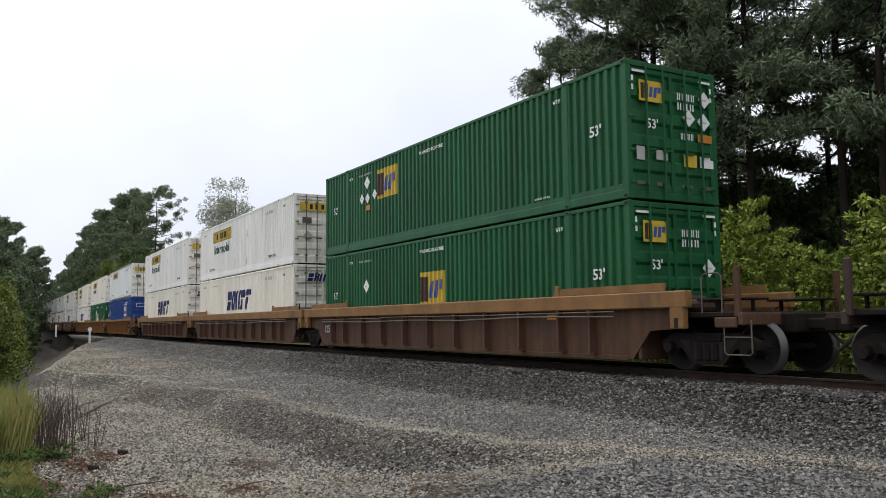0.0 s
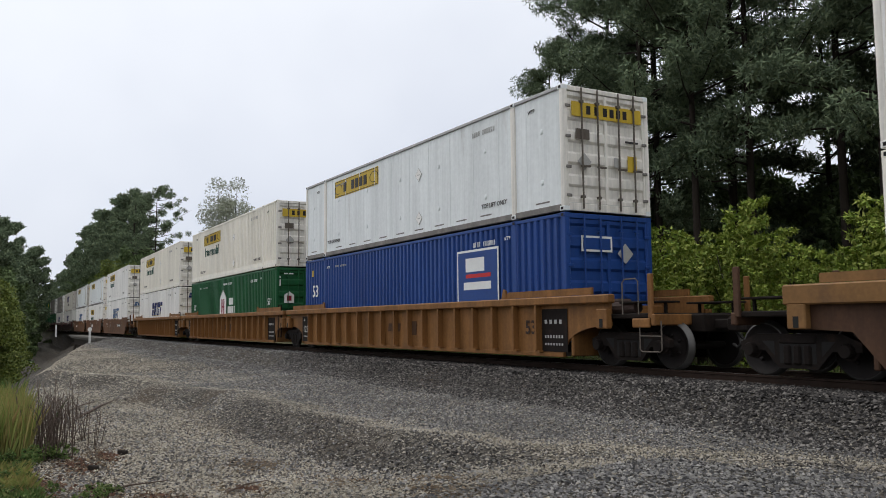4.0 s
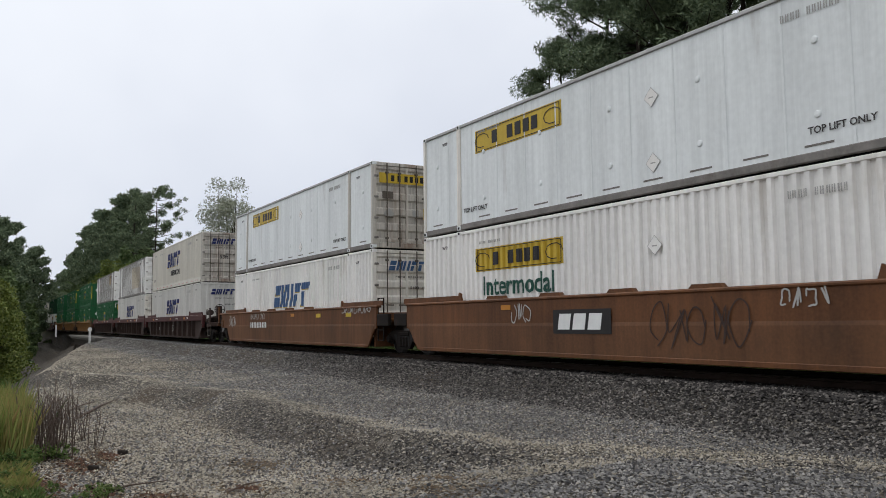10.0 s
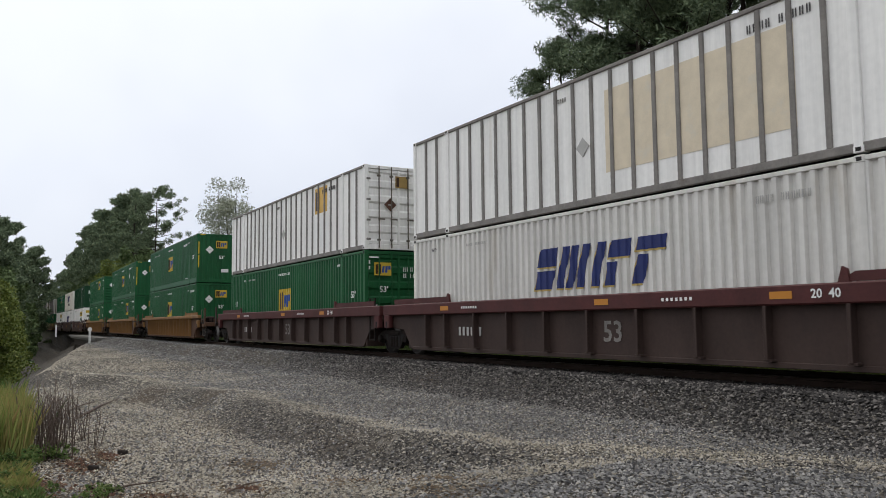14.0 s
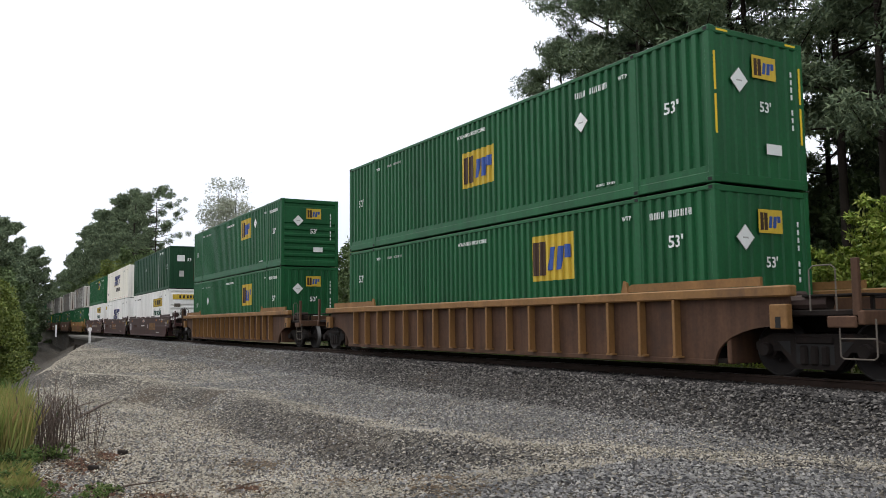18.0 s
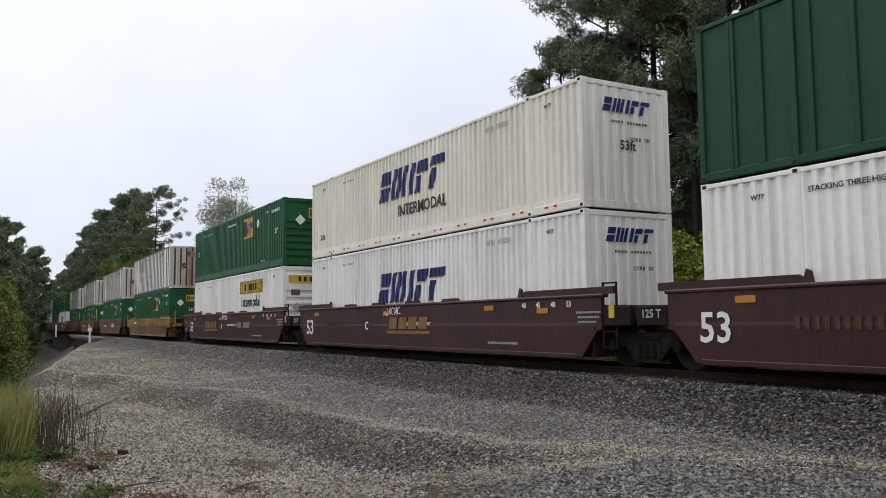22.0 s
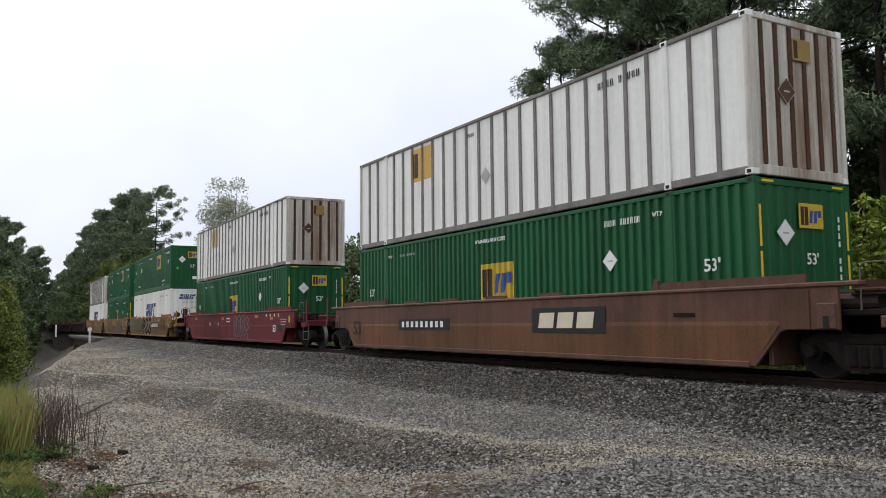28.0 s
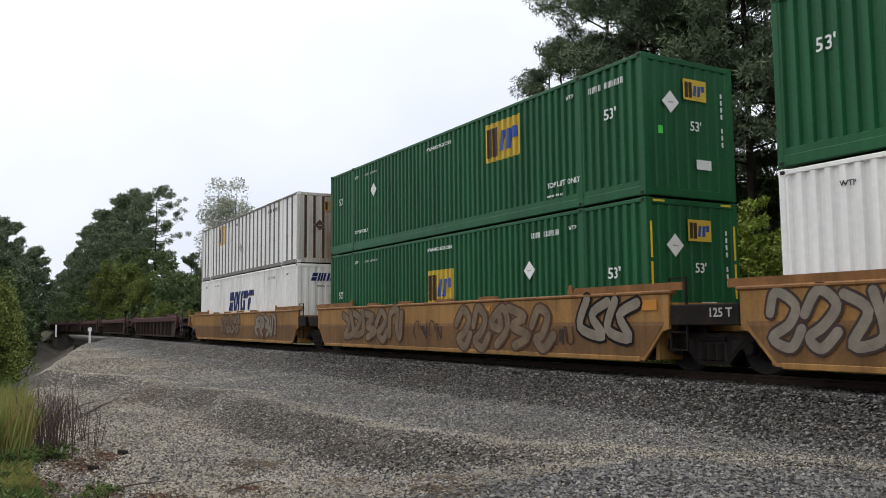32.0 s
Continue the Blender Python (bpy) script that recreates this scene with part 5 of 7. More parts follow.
unit(23, "tri_f", J, J, emp(-0.09, 1.45, low=True, ribbon=True, top=False, placard=(4.17, 1.66)), emp(3.1, 2.09, 1.55, 1.0, placard=(-4.4, 1.9), z53=1.82))
unit(24, "tri_f", J, C, swift(0.0, 1.6, "front"), aged())
for i in (22, 23):
    words(UNITS[i][2], "TOP LIFT ONLY", 5.5, 0.62, 0.17, "mark_white")
    words(UNITS[i][2], "TOP LIFT ONLY", -5.4, 0.62, 0.15, "mark_white")
    on_end(UNITS[i][2], "lime_sticker", slab(0.12, 0.16, M["lime"]), -0.85, 1.35, 0.03)

# ---- marks on the wagons ----
def plate_mark(x, z, w, h):
    """A black plate with pale blocks."""
    return [("plate", x, z, w, h, "black"), ("bars", x, z, w * 0.86, h * 0.55, "mark_white", 9)]


def stencils(x=7.2):
    out = []
    for k, t in enumerate(("40", "45", "48", "53")):
        out += [("text", x - 1.1 + 0.55 * k, 1.32, t, 0.17, "mark_white")]
    return out + [("bars", x + 1.2, 1.14, 0.8, 0.045, "mark_grey", 14), ("bars", x + 1.2, 1.04, 0.7, 0.045, "mark_grey", 12), ("bars", x + 1.15, 0.94, 0.6, 0.045, "mark_grey", 10), ("plate", x + 1.9, 1.15, 0.16, 0.26, "yellow"), ("plate", x - 0.4, 1.2, 0.42, 0.12, "mark_orange"), ("plate", -1.2, 1.25, 0.42, 0.12, "mark_orange"), ("plate", 4.6, 1.3, 0.42, 0.12, "mark_orange"), ("plate", -7.0, 1.3, 0.42, 0.12, "mark_orange")]


def big(text, x, z=0.78, size=0.62, ink="mark_white"):
    return [("text", x, z, text, size, ink)]


for i in (15, 16, 17):
    car = UNITS[i][0]
    x = {15: 3.0, 16: 0.3, 17: -3.16}[i]
    wall_marks(car, stencils() + big("53", -7.65, 0.8, 0.74) + big("BCA"[i - 15], {15: 1.0, 16: -2.6, 17: -1.0}[i], 0.86, 0.36) + [("text", -9.2, 1.08, "125 T", 0.22, "mark_grey"), ("chunks", x, 0.95, 0.34, 2.5, "tan", 4), ("plate", x - 0.1, 0.68, 2.7, 0.09, "tan"), *([("chunks", 2.25, 0.92, 0.25, 0.8, "tan_mark", 4), ("chunks", 3.5, 0.92, 0.25, 1.1, "tan_mark", 6)] if i == 17 else [("bars", -5.2, 0.9, 1.7, 0.2, "dull_brown", 10)]), ("text", -1.3 if i == 15 else 0.9, 0.92, "LD LMT 119,300 PER UNIT", 0.13, "mark_white"), ("bars", 5.2, 0.45, 1.3, 0.06, "mark_grey", 16), ("spray", -5.5 + i * 0.3, 1.32, 1.1, 0.3, i, 5, "mark_white", 0.025)])
wall_marks(UNITS[6][0], plate_mark(4.2, 0.95, 2.6, 0.3) + [("spray", 6.2, 0.9, 1.0, 1.25, 3, 4, "grey_spray", 0.025), ("spray", -5.2, 1.1, 0.8, 0.36, 4, 5, "mark_white", 0.025), ("plate", -2.6, 1.3, 0.4, 0.12, "mark_orange"), ("spray", -4.3, 0.98, 0.5, 0.4, 14, 4, "mark_white", 0.02), ("spray", -2.2, 0.95, 1.6, 0.9, 16, 3, "mark_grey", 0.022), ("spray", 0.8, 0.85, 3.0, 1.1, 15, 4, "dark_brown", 0.035), ("text", -7.8, 0.78, "53", 0.6, "dark_brown")])
wall_marks(UNITS[7][0], [("plate", -0.8, 0.95, 1.9, 0.52, "black"), ("chunks", -0.8, 0.95, 0.34, 1.5, "mark_white", 3), ("spray", 2.4, 0.9, 2.4, 0.95, 5, 5, "dark_brown", 0.028), ("spray", -3.0, 1.15, 0.8, 0.5, 6, 3, "mark_grey", 0.03), ("plate", -3.6, 1.3, 0.4, 0.12, "mark_orange"), ("spray", 4.6, 1.3, 0.9, 0.4, 7, 4, "mark_grey", 0.03)])
wall_marks(UNITS[8][0], [("bars", -3.4, 0.92, 2.4, 0.24, "mark_white", 10), ("spray", -3.6, 1.3, 2.2, 0.3, 8, 9, "mark_grey", 0.025), ("spray", 7.2, 1.4, 2.4, 0.26, 9, 9, "mark_grey", 0.03), ("plate", 1.0, 1.3, 0.4, 0.12, "mark_orange"), ("plate", 3.8, 1.25, 0.45, 0.14, "yellow"), ("plate", 6.6, 1.25, 0.45, 0.14, "yellow"), ("spray", -7.6, 1.1, 1.2, 0.6, 10, 4, "mark_grey", 0.035)])
for i in (9, 10, 11):
    wall_marks(UNITS[i][0], [("text", 0.65, 0.72, "53", 0.6, "mark_grey" if i == 9 else "rib_grey"), ("plate", -5.9, 1.34, 0.42, 0.12, "mark_orange"), ("plate", 0.5, 1.34, 0.42, 0.12, "mark_orange"), ("plate", 4.8, 1.34, 0.42, 0.12, "mark_orange"), ("bars", -4.8, 0.72, 1.2, 0.22, "mark_grey", 6), ("bars", -4.6, 1.34, 0.8, 0.06, "mark_white", 7), ("bars", 2.6, 1.34, 0.8, 0.06, "mark_white", 7), ("text", 5.6, 1.34, "20  40", 0.2, "mark_white")], 1.535)
for i in (3, 4, 5):
    wall_marks(UNITS[i][0], [("text", 6.83, 0.81, "53", 0.44, "dark_brown"), ("plate", 7.72, 0.76, 0.92, 0.95, "steel"), ("bars", 7.72, 0.62, 0.7, 0.07, "mark_grey", 7), ("bars", 7.72, 0.45, 0.7, 0.05, "mark_grey", 7), ("bars", 7.72, 0.95, 0.7, 0.09, "mark_grey", 4), ("plate", 1.0, 0.8, 0.4, 0.4, "dull_brown"), ("chunks", -0.2, 0.82, 0.24, 0.85, "dull_brown", 3), ("plate", -7.72, 0.76, 0.92, 0.95, "steel"), ("text", -7.72, 0.74, "125T", 0.34, "mark_grey"), ("text", -7.95, 1.1, "53", 0.13, "mark_grey"), ("text", -7.45, 1.1, "48", 0.13, "mark_grey"), ("bars", -7.72, 0.48, 0.6, 0.05, "mark_grey", 7)], 1.375)
wall_marks(UNITS[0][0], [("text", -7.7, 0.75, "125", 0.36, "mark_grey"), ("plate", 5.6, 1.05, 0.42, 0.12, "mark_orange")], 1.375)
wall_marks(UNITS[18][0], [("plate", -5.2, 1.15, 1.5, 0.26, "black"), ("bars", -5.2, 1.15, 1.3, 0.15, "mark_white", 9), ("plate", 2.5, 1.04, 2.5, 0.1, "mark_rose"), ("chunks", 2.5, 0.74, 0.46, 1.9, "mark_rose", 3), ("text", 7.18, 0.78, "53", 0.36, "dark_brown"), ("plate", 8.2, 0.78, 0.6, 0.26, "black"), ("plate", 0.6, 1.2, 0.45, 0.12, "gold")])
for i in (19, 20):
    wall_marks(UNITS[i][0], plate_mark(-3.25, 0.91, 3.0, 0.3) + [("plate", 3.23, 0.98, 2.5, 0.55, "black"), ("chunks", 3.25, 0.98, 0.34, 2.0, "tan_fade", 3), ("text", -7.8, 0.78, "53", 0.62, "dark_brown"), ("plate", 8.9, 1.1, 0.55, 0.6, "dull_brown"), ("plate", 6.6, 1.05, 0.5, 0.07, "steel")])
wall_marks(UNITS[21][0], stencils() + [("bars", -3.9, 0.98, 0.6, 0.17, "mark_grey", 5), ("bars", -2.4, 0.98, 0.95, 0.17, "mark_grey", 8), ("bars", -0.1, 1.25, 0.7, 0.07, "mark_white", 8), ("bars", -0.1, 1.1, 0.7, 0.07, "mark_white", 8), ("bubble", 2.2, 0.85, 2.6, 1.0, 21, 4, "red", "teal_spray"), ("bubble", -3.4, 0.88, 3.2, 1.2, 22, 4, "red", "maroon"), ("text", 7.2, 0.75, "53", 0.4, "mark_white"), ("plate", 7.9, 0.78, 0.5, 0.3, "dark_brown")])
wall_marks(UNITS[22][0], plate_mark(3.64, 0.95, 3.0, 0.42) + [("plate", 1.95, 0.95, 0.36, 0.42, "tan"), ("text", 1.95, 0.95, "B", 0.36, "black"), ("bubble", 0.2, 0.88, 4.4, 1.3, 33, 3, "steel", "tan_spray"), ("bubble", -3.9, 0.95, 2.6, 0.95, 32, 5, "olive_spray", "dull_brown"), ("spray", -3.4, 0.7, 2.8, 0.6, 36, 5, "dark_brown", 0.04), ("spray", 6.9, 1.05, 2.6, 0.9, 34, 5, "dark_brown", 0.06), ("spray", 5.2, 1.28, 0.9, 0.3, 35, 4, "mark_grey", 0.03), ("plate", 0.4, 1.3, 0.4, 0.12, "mark_orange"), ("plate", 9.2, 1.15, 0.4, 0.34, "dark_brown"), ("bars", 9.2, 1.2, 0.26, 0.06, "mark_grey", 5), ("plate", 9.1, 0.95, 0.1, 0.14, "mark_white")])
wall_marks(UNITS[23][0], [("bubble", -4.2, 0.92, 4.4, 1.0, 41, 5, "brown_spray", "dull_brown"), ("bubble", 3.2, 0.85, 4.2, 1.15, 43, 5, "brown_spray", "dull_brown"), ("bubble", 7.1, 1.0, 1.7, 0.95, 44, 2, "grey_spray", "steel"), ("spray", 5.7, 0.65, 0.7, 0.5, 45, 3, "dark_brown", 0.03), ("spray", -0.4, 0.75, 1.8, 0.6, 42, 4, "dark_brown", 0.035), ("plate", 2.6, 1.28, 0.4, 0.12, "mark_orange"), ("plate", 8.3, 1.25, 0.4, 0.2, "mark_orange")])
wall_marks(UNITS[22][0], [("bubble", -6.9, 0.95, 2.7, 1.05, 46, 4, "grey_spray", "dark_brown"), ("text", -9.2, 1.08, "125 T", 0.22, "mark_grey")])
wall_marks(UNITS[24][0], [("bubble", -1.0, 0.95, 3.4, 0.9, 51, 4, "brown_spray", "dark_brown"), ("bubble", 4.6, 0.92, 3.0, 1.0, 52, 4, "grey_spray", "dull_brown")])
ahead = well_car(BODY["tri_d"], "dark brown ribbed well wagon running ahead", C, C)
ride(ahead, FRONT[0] - 23.5)
for k in range(7):
    low_car = well_car(BODY["tri_d"], "empty dark brown well wagon at the train's end", C, C)
    ride(low_car, FRONT[24] + 23.5 * (k + 1))

# ---- the ground ----
def smooth_step(a, b, x):
    k = np.clip((np.asarray(x, float) - a) / (b - a), 0, 1)
    return k * k * (3 - 2 * k)


def lip_line(x):
    """Where the flat apron breaks off towards the camera."""
    return np.interp(x, [-44, -34, -27, -22, -17, -12, -9.5, -8.2, -7.2, -5.5], [0.2, 2.4, 4.2, 4.85, 5.35, 5.3, 5.95, 6.6, 7.3, 8.4]) + 0.16 * np.sin(0.9 * x) + 0.07 * np.sin(2.3 * x + 1)


def ground_height(x, y):
    """Rail bed, ballast slopes, a gravel apron and the creek's cut under the bridge."""
    x, y = np.asarray(x, float), np.asarray(y, float)
    yc = np.interp(-x, -ARC_X, ARC_Y)
    v = np.abs(yc - y)
    z = np.interp(v, [0, 1.75, 2.0, 2.9, 6, 14, 60], [-0.17, -0.17, -0.2, -0.63, -0.68, -0.75, -0.9])
    near = (y < yc)
    # a worn shelf: the apron drops a little on the camera's side of its edge
    lip = lip_line(x)
    shelf = 0.09 * np.exp(-(((y - lip) / 0.55) ** 2)) - 0.3 * smooth_step(0.1, -1.0, y - lip) + 0.1 * smooth_step(-1.1, -2.6, y - lip)
    z = z + np.where(near & (v > 2.9), shelf * smooth_step(2.9, 4.2, v) * smooth_step(-7, -10.5, x) * smooth_step(-46, -36, x), 0)
    z = z + np.where(near & (v > 2.6), 0.05 * np.sin(0.5 * x + 0.8 * y) * np.exp(-((v - 6) / 3.0) ** 2), 0)
    # the cut: left of a line from (-29, 2) to (-84, 10), and right across under the bridge
    e = -((y - 2.0) * 55 + (x + 29.0) * 8.0) / 55.6
    cut = np.where(x < -14, np.clip(e, 0, 30), 0) * smooth_step(-18, -30, x)
    z = z - np.where(near, np.minimum(3.6, 0.55 * cut), 0) * smooth_step(-300, -150, x)
    gap = smooth_step(-85.5, -89.5, x) * (1 - smooth_step(-119, -123, x))
    z = np.where(v < 40, z * (1 - gap) + gap * np.minimum(z, -3.9), z)
    far = np.hypot(x, y)
    return z + smooth_step(150, 600, far) * 1.2 * np.sin(x * 0.011) * np.cos(y * 0.013)


def axis_steps(spans):
    out = []
    for a, b, s in spans:
        out += list(np.arange(a, b, s))
    return np.array(out)


gx = axis_steps([(-3000, -600, 150), (-600, -200, 20), (-200, -125, 3), (-125, -80, 1.0), (-80, -32, 0.8), (-32, 4, 0.22), (4, 6, 0.5), (6, 40, 3), (40, 200, 20), (200, 3001, 200)])
gy = axis_steps([(-3000, -200, 150), (-200, -20, 12), (-20, 0, 1.0), (0, 6.6, 0.15), (6.6, 17, 0.3), (17, 40, 1.5), (40, 200, 16), (200, 3001, 200)])
GX, GY = np.meshgrid(gx, gy, indexing="ij")
GZ = ground_height(GX, GY)
nx, ny = GX.shape
idx = np.arange(nx * ny).reshape(nx, ny)
quads = np.stack([idx[:-1, :-1], idx[1:, :-1], idx[1:, 1:], idx[:-1, 1:]], -1).reshape(-1, 4)


def array_mesh(name, co, faces, mats, smooth=False):
    """A mesh from arrays; all faces have the same number of corners."""
    me = bpy.data.meshes.new(name)
    n, c = faces.shape
    me.vertices.add(len(co))
    me.vertices.foreach_set("co", np.ascontiguousarray(co, np.float32).ravel())
    me.loops.add(n * c)
    me.loops.foreach_set("vertex_index", np.ascontiguousarray(faces, np.int32).ravel())
    me.polygons.add(n)
    me.polygons.foreach_set("loop_start", np.arange(0, n * c, c, dtype=np.int32))
    if smooth:
        me.polygons.foreach_set("use_smooth", np.ones(n, bool))
    for m in mats if isinstance(mats, (list, tuple)) else [mats]:
        me.materials.append(m)
    me.update(calc_edges=True)
    me.validate()
    return me


def ground_material():
    """Grey gravel beside the track, tan and brown patches on the apron, leaf litter and grass further off."""
    m = bpy.data.materials.new("gravel_and_soil")
    m.use_nodes = True
    n, l = m.node_tree.nodes, m.node_tree.links
    b = n["Principled BSDF"]
    b.inputs["Roughness"].default_value = 0.95
    b.inputs["Specular IOR Level"].default_value = 0.2
    geo = n.new("ShaderNodeNewGeometry")
    sep = n.new("ShaderNodeSeparateXYZ")
    l.new(geo.outputs["Position"], sep.inputs[0])
    vor = n.new("ShaderNodeTexVoronoi")
    vor.inputs["Scale"].default_value = 22
    l.new(geo.outputs["Position"], vor.inputs["Vector"])
    grain = n.new("ShaderNodeValToRGB")
    # Dark base colours put the shade of gaps between stones into the ground.
    for i, (p, c) in enumerate([(0.0, (0.018, 0.016, 0.014)), (0.5, (0.06, 0.053, 0.045)), (1.0, (0.16, 0.145, 0.122))]):
        if i > 1:
            grain.color_ramp.elements.new(p)
        grain.color_ramp.elements[i].position = p
        grain.color_ramp.elements[i].color = (*c, 1)
    sc = n.new("ShaderNodeSeparateColor")
    l.new(vor.outputs["Color"], sc.inputs[0])
    l.new(sc.outputs[0], grain.inputs["Fac"])
    nz = n.new("ShaderNodeTexNoise")
    nz.inputs["Scale"].default_value, nz.inputs["Detail"].default_value = 0.45, 6
    l.new(geo.outputs["Position"], nz.inputs["Vector"])
    patch = n.new("ShaderNodeMapRange")
    patch.inputs["From Min"].default_value, patch.inputs["From Max"].default_value = 0.52, 0.7
    l.new(nz.outputs["Fac"], patch.inputs["Value"])
    soil = n.new("ShaderNodeMixRGB")
    soil.inputs[2].default_value = (0.075, 0.058, 0.042, 1)
    l.new(patch.outputs[0], soil.inputs[0])
    l.new(grain.outputs[0], soil.inputs[1])
    litter = n.new("ShaderNodeMixRGB")
    litter.inputs[1].default_value, litter.inputs[2].default_value = (0.06, 0.075, 0.025, 1), (0.09, 0.065, 0.04, 1)
    l.new(nz.outputs["Fac"], litter.inputs[0])
    far = n.new("ShaderNodeMapRange")
    far.inputs["From Min"].default_value, far.inputs["From Max"].default_value = 16.6, 18.2
    l.new(sep.outputs["Y"], far.inputs["Value"])
    low = n.new("ShaderNodeMapRange")
    low.inputs["From Min"].default_value, low.inputs["From Max"].default_value = 1.2, -1.0
    l.new(sep.outputs["Y"], low.inputs["Value"])
    top = n.new("ShaderNodeMath")
    top.operation = "MAXIMUM"
    l.new(far.outputs[0], top.inputs[0])
    l.new(low.outputs[0], top.inputs[1])
    mix = n.new("ShaderNodeMixRGB")
    l.new(top.outputs[0], mix.inputs[0])
    l.new(soil.outputs[0], mix.inputs[1])
    l.new(litter.outputs[0], mix.inputs[2])
    l.new(mix.outputs[0], b.inputs["Base Color"])
    bp = n.new("ShaderNodeBump")
    bp.inputs["Strength"].default_value, bp.inputs["Distance"].default_value = 0.8, 0.03
    l.new(vor.outputs["Distance"], bp.inputs["Height"])
    l.new(bp.outputs["Normal"], b.inputs["Normal"])
    return m


tagged(new("ground", array_mesh("ground", np.stack([GX, GY, GZ], -1).reshape(-1, 3), quads, ground_material(), True)), "grey gravel apron and soil beside the railway, sloping to a creek", "ground", kind="structure")

# ---- loose stones ----
rng = np.random.default_rng(7)
OCT = np.array([(1, 0, 0), (-1, 0, 0), (0, 1, 0), (0, -1, 0), (0, 0, 1), (0, 0, -1)], float)
OCT_F = np.array([(0, 2, 4), (2, 1, 4), (1, 3, 4), (3, 0, 4), (2, 0, 5), (1, 2, 5), (3, 1, 5), (0, 3, 5)])


def stones(name, label, x, y, size, mat, lift=0.25):
    """Crushed stones lying at x, y: eight-sided, each of its own shape and turn."""
    n = len(x)
    s = size[:, None, None] * rng.uniform(0.55, 1.25, (n, 6, 1))
    v = OCT[None] * s + rng.normal(0, 0.16, (n, 6, 3)) * size[:, None, None]
    a, c = rng.uniform(0, 6.28, n), rng.uniform(-0.6, 0.6, n)
    ca, sa, cc, sc = np.cos(a), np.sin(a), np.cos(c), np.sin(c)
    v = np.stack([v[..., 0], v[..., 1] * cc[:, None] - v[..., 2] * sc[:, None], v[..., 1] * sc[:, None] + v[..., 2] * cc[:, None]], -1)
    v = np.stack([v[..., 0] * ca[:, None] - v[..., 1] * sa[:, None], v[..., 0] * sa[:, None] + v[..., 1] * ca[:, None], v[..., 2] * 0.8], -1)
    z = ground_height(x, y) + size * (lift - 0.05 + rng.uniform(-0.25, 0.35, n))
    v += np.stack([x, y, z], -1)[:, None]
    f = (np.arange(n)[:, None, None] * 6 + OCT_F[None, :4]).reshape(-1, 3)
    return tagged(new(name, array_mesh(name, v.reshape(-1, 3), f, mat)), label, "gravel", kind="stuff")


def scatter(n, x0, x1, y0, y1, keep):
    x, y = rng.uniform(x0, x1, n), rng.uniform(y0, y1, n)
    k = keep(x, y)
    return x[k], y[k]


def wedge(x, y):
    a = np.arctan2(y, -x)
    return (a > 0.0) & (a < 1.08) & (ground_height(x, y) > -1.2)


def bank(x, y):
    v = np.interp(-x, -ARC_X, ARC_Y) - y
    return v


def blotch(x, y, spots):
    """How far x, y lies inside soft round spots (x, y, half-length along x, half-width along y)."""
    out = np.zeros(len(x))
    for cx, cy, rx, ry in spots:
        out = np.maximum(out, np.exp(-(((x - cx) / rx) ** 2 + ((y - cy) / ry) ** 2)))
    return out


def mixed(n, lo, hi, power=2.2):
    """Sizes with few large stones among many small ones."""
    return lo + (hi - lo) * rng.uniform(0, 1, n) ** power


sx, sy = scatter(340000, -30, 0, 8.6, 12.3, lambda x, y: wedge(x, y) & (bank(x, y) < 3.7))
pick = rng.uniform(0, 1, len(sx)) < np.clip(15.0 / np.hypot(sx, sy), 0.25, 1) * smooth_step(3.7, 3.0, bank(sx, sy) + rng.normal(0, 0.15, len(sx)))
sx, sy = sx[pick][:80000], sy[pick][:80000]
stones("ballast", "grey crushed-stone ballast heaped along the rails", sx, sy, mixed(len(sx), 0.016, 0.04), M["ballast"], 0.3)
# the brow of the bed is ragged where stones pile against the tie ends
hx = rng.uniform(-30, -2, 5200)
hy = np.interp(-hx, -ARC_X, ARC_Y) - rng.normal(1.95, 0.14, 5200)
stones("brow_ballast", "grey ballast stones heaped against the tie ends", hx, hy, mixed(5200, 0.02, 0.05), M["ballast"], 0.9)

sx, sy = scatter(560000, -30, -1, 0.4, 10.4, lambda x, y: wedge(x, y) & (bank(x, y) > 2.7) & (np.hypot(x, y) > 4.5))
pick = rng.uniform(0, 1, len(sx)) < np.clip((11.0 / np.hypot(sx, sy)) ** 1.2, 0.15, 1)
sx, sy = sx[pick], sy[pick]
below = sy - lip_line(sx)
SOIL = [(-9.1, 3.95, 0.5, 0.35), (-8.3, 4.65, 0.55, 0.3), (-11.2, 3.5, 0.5, 0.4), (-12.3, 1.4, 0.9, 0.35), (-9.0, 1.8, 0.7, 0.35), (-10.0, 1.3, 0.6, 0.3), (-9.1, 2.75, 0.5, 0.25), (-7.4, 4.2, 0.5, 0.3), (-13.0, 1.8, 0.6, 0.25), (-10.4, 0.6, 1.6, 0.45)]
bare = np.sin(1.1 * sx + 2.0 * np.sin(0.6 * sy)) + np.sin(1.9 * sy + 0.5 * sx + 1.4) + 0.7 * np.sin(3.1 * sx - 2.3 * sy)
soil = blotch(sx, sy, SOIL)
pick = rng.uniform(0, 1, len(sx)) < np.where(below < -0.6, np.clip(1.1 - 0.2 * np.clip(bare - 0.2, 0, 2), 0.2, 1), 1) * (1 - 0.5 * soil)
sx, sy, below, soil = (q[pick][:165000] for q in (sx, sy, below, soil))
n = len(sx)
u = rng.uniform(0, 1, n)
wob = below + rng.normal(0, 0.22, n) + 0.16 * np.sin(2.1 * sx) + 0.12 * np.sin(1.3 * sx + 3.0 * sy)
kind = np.where(u < 0.86, 0, 1)  # 0 grey, 1 tan, 2 dusty, 3 dark, 4 soil-stained
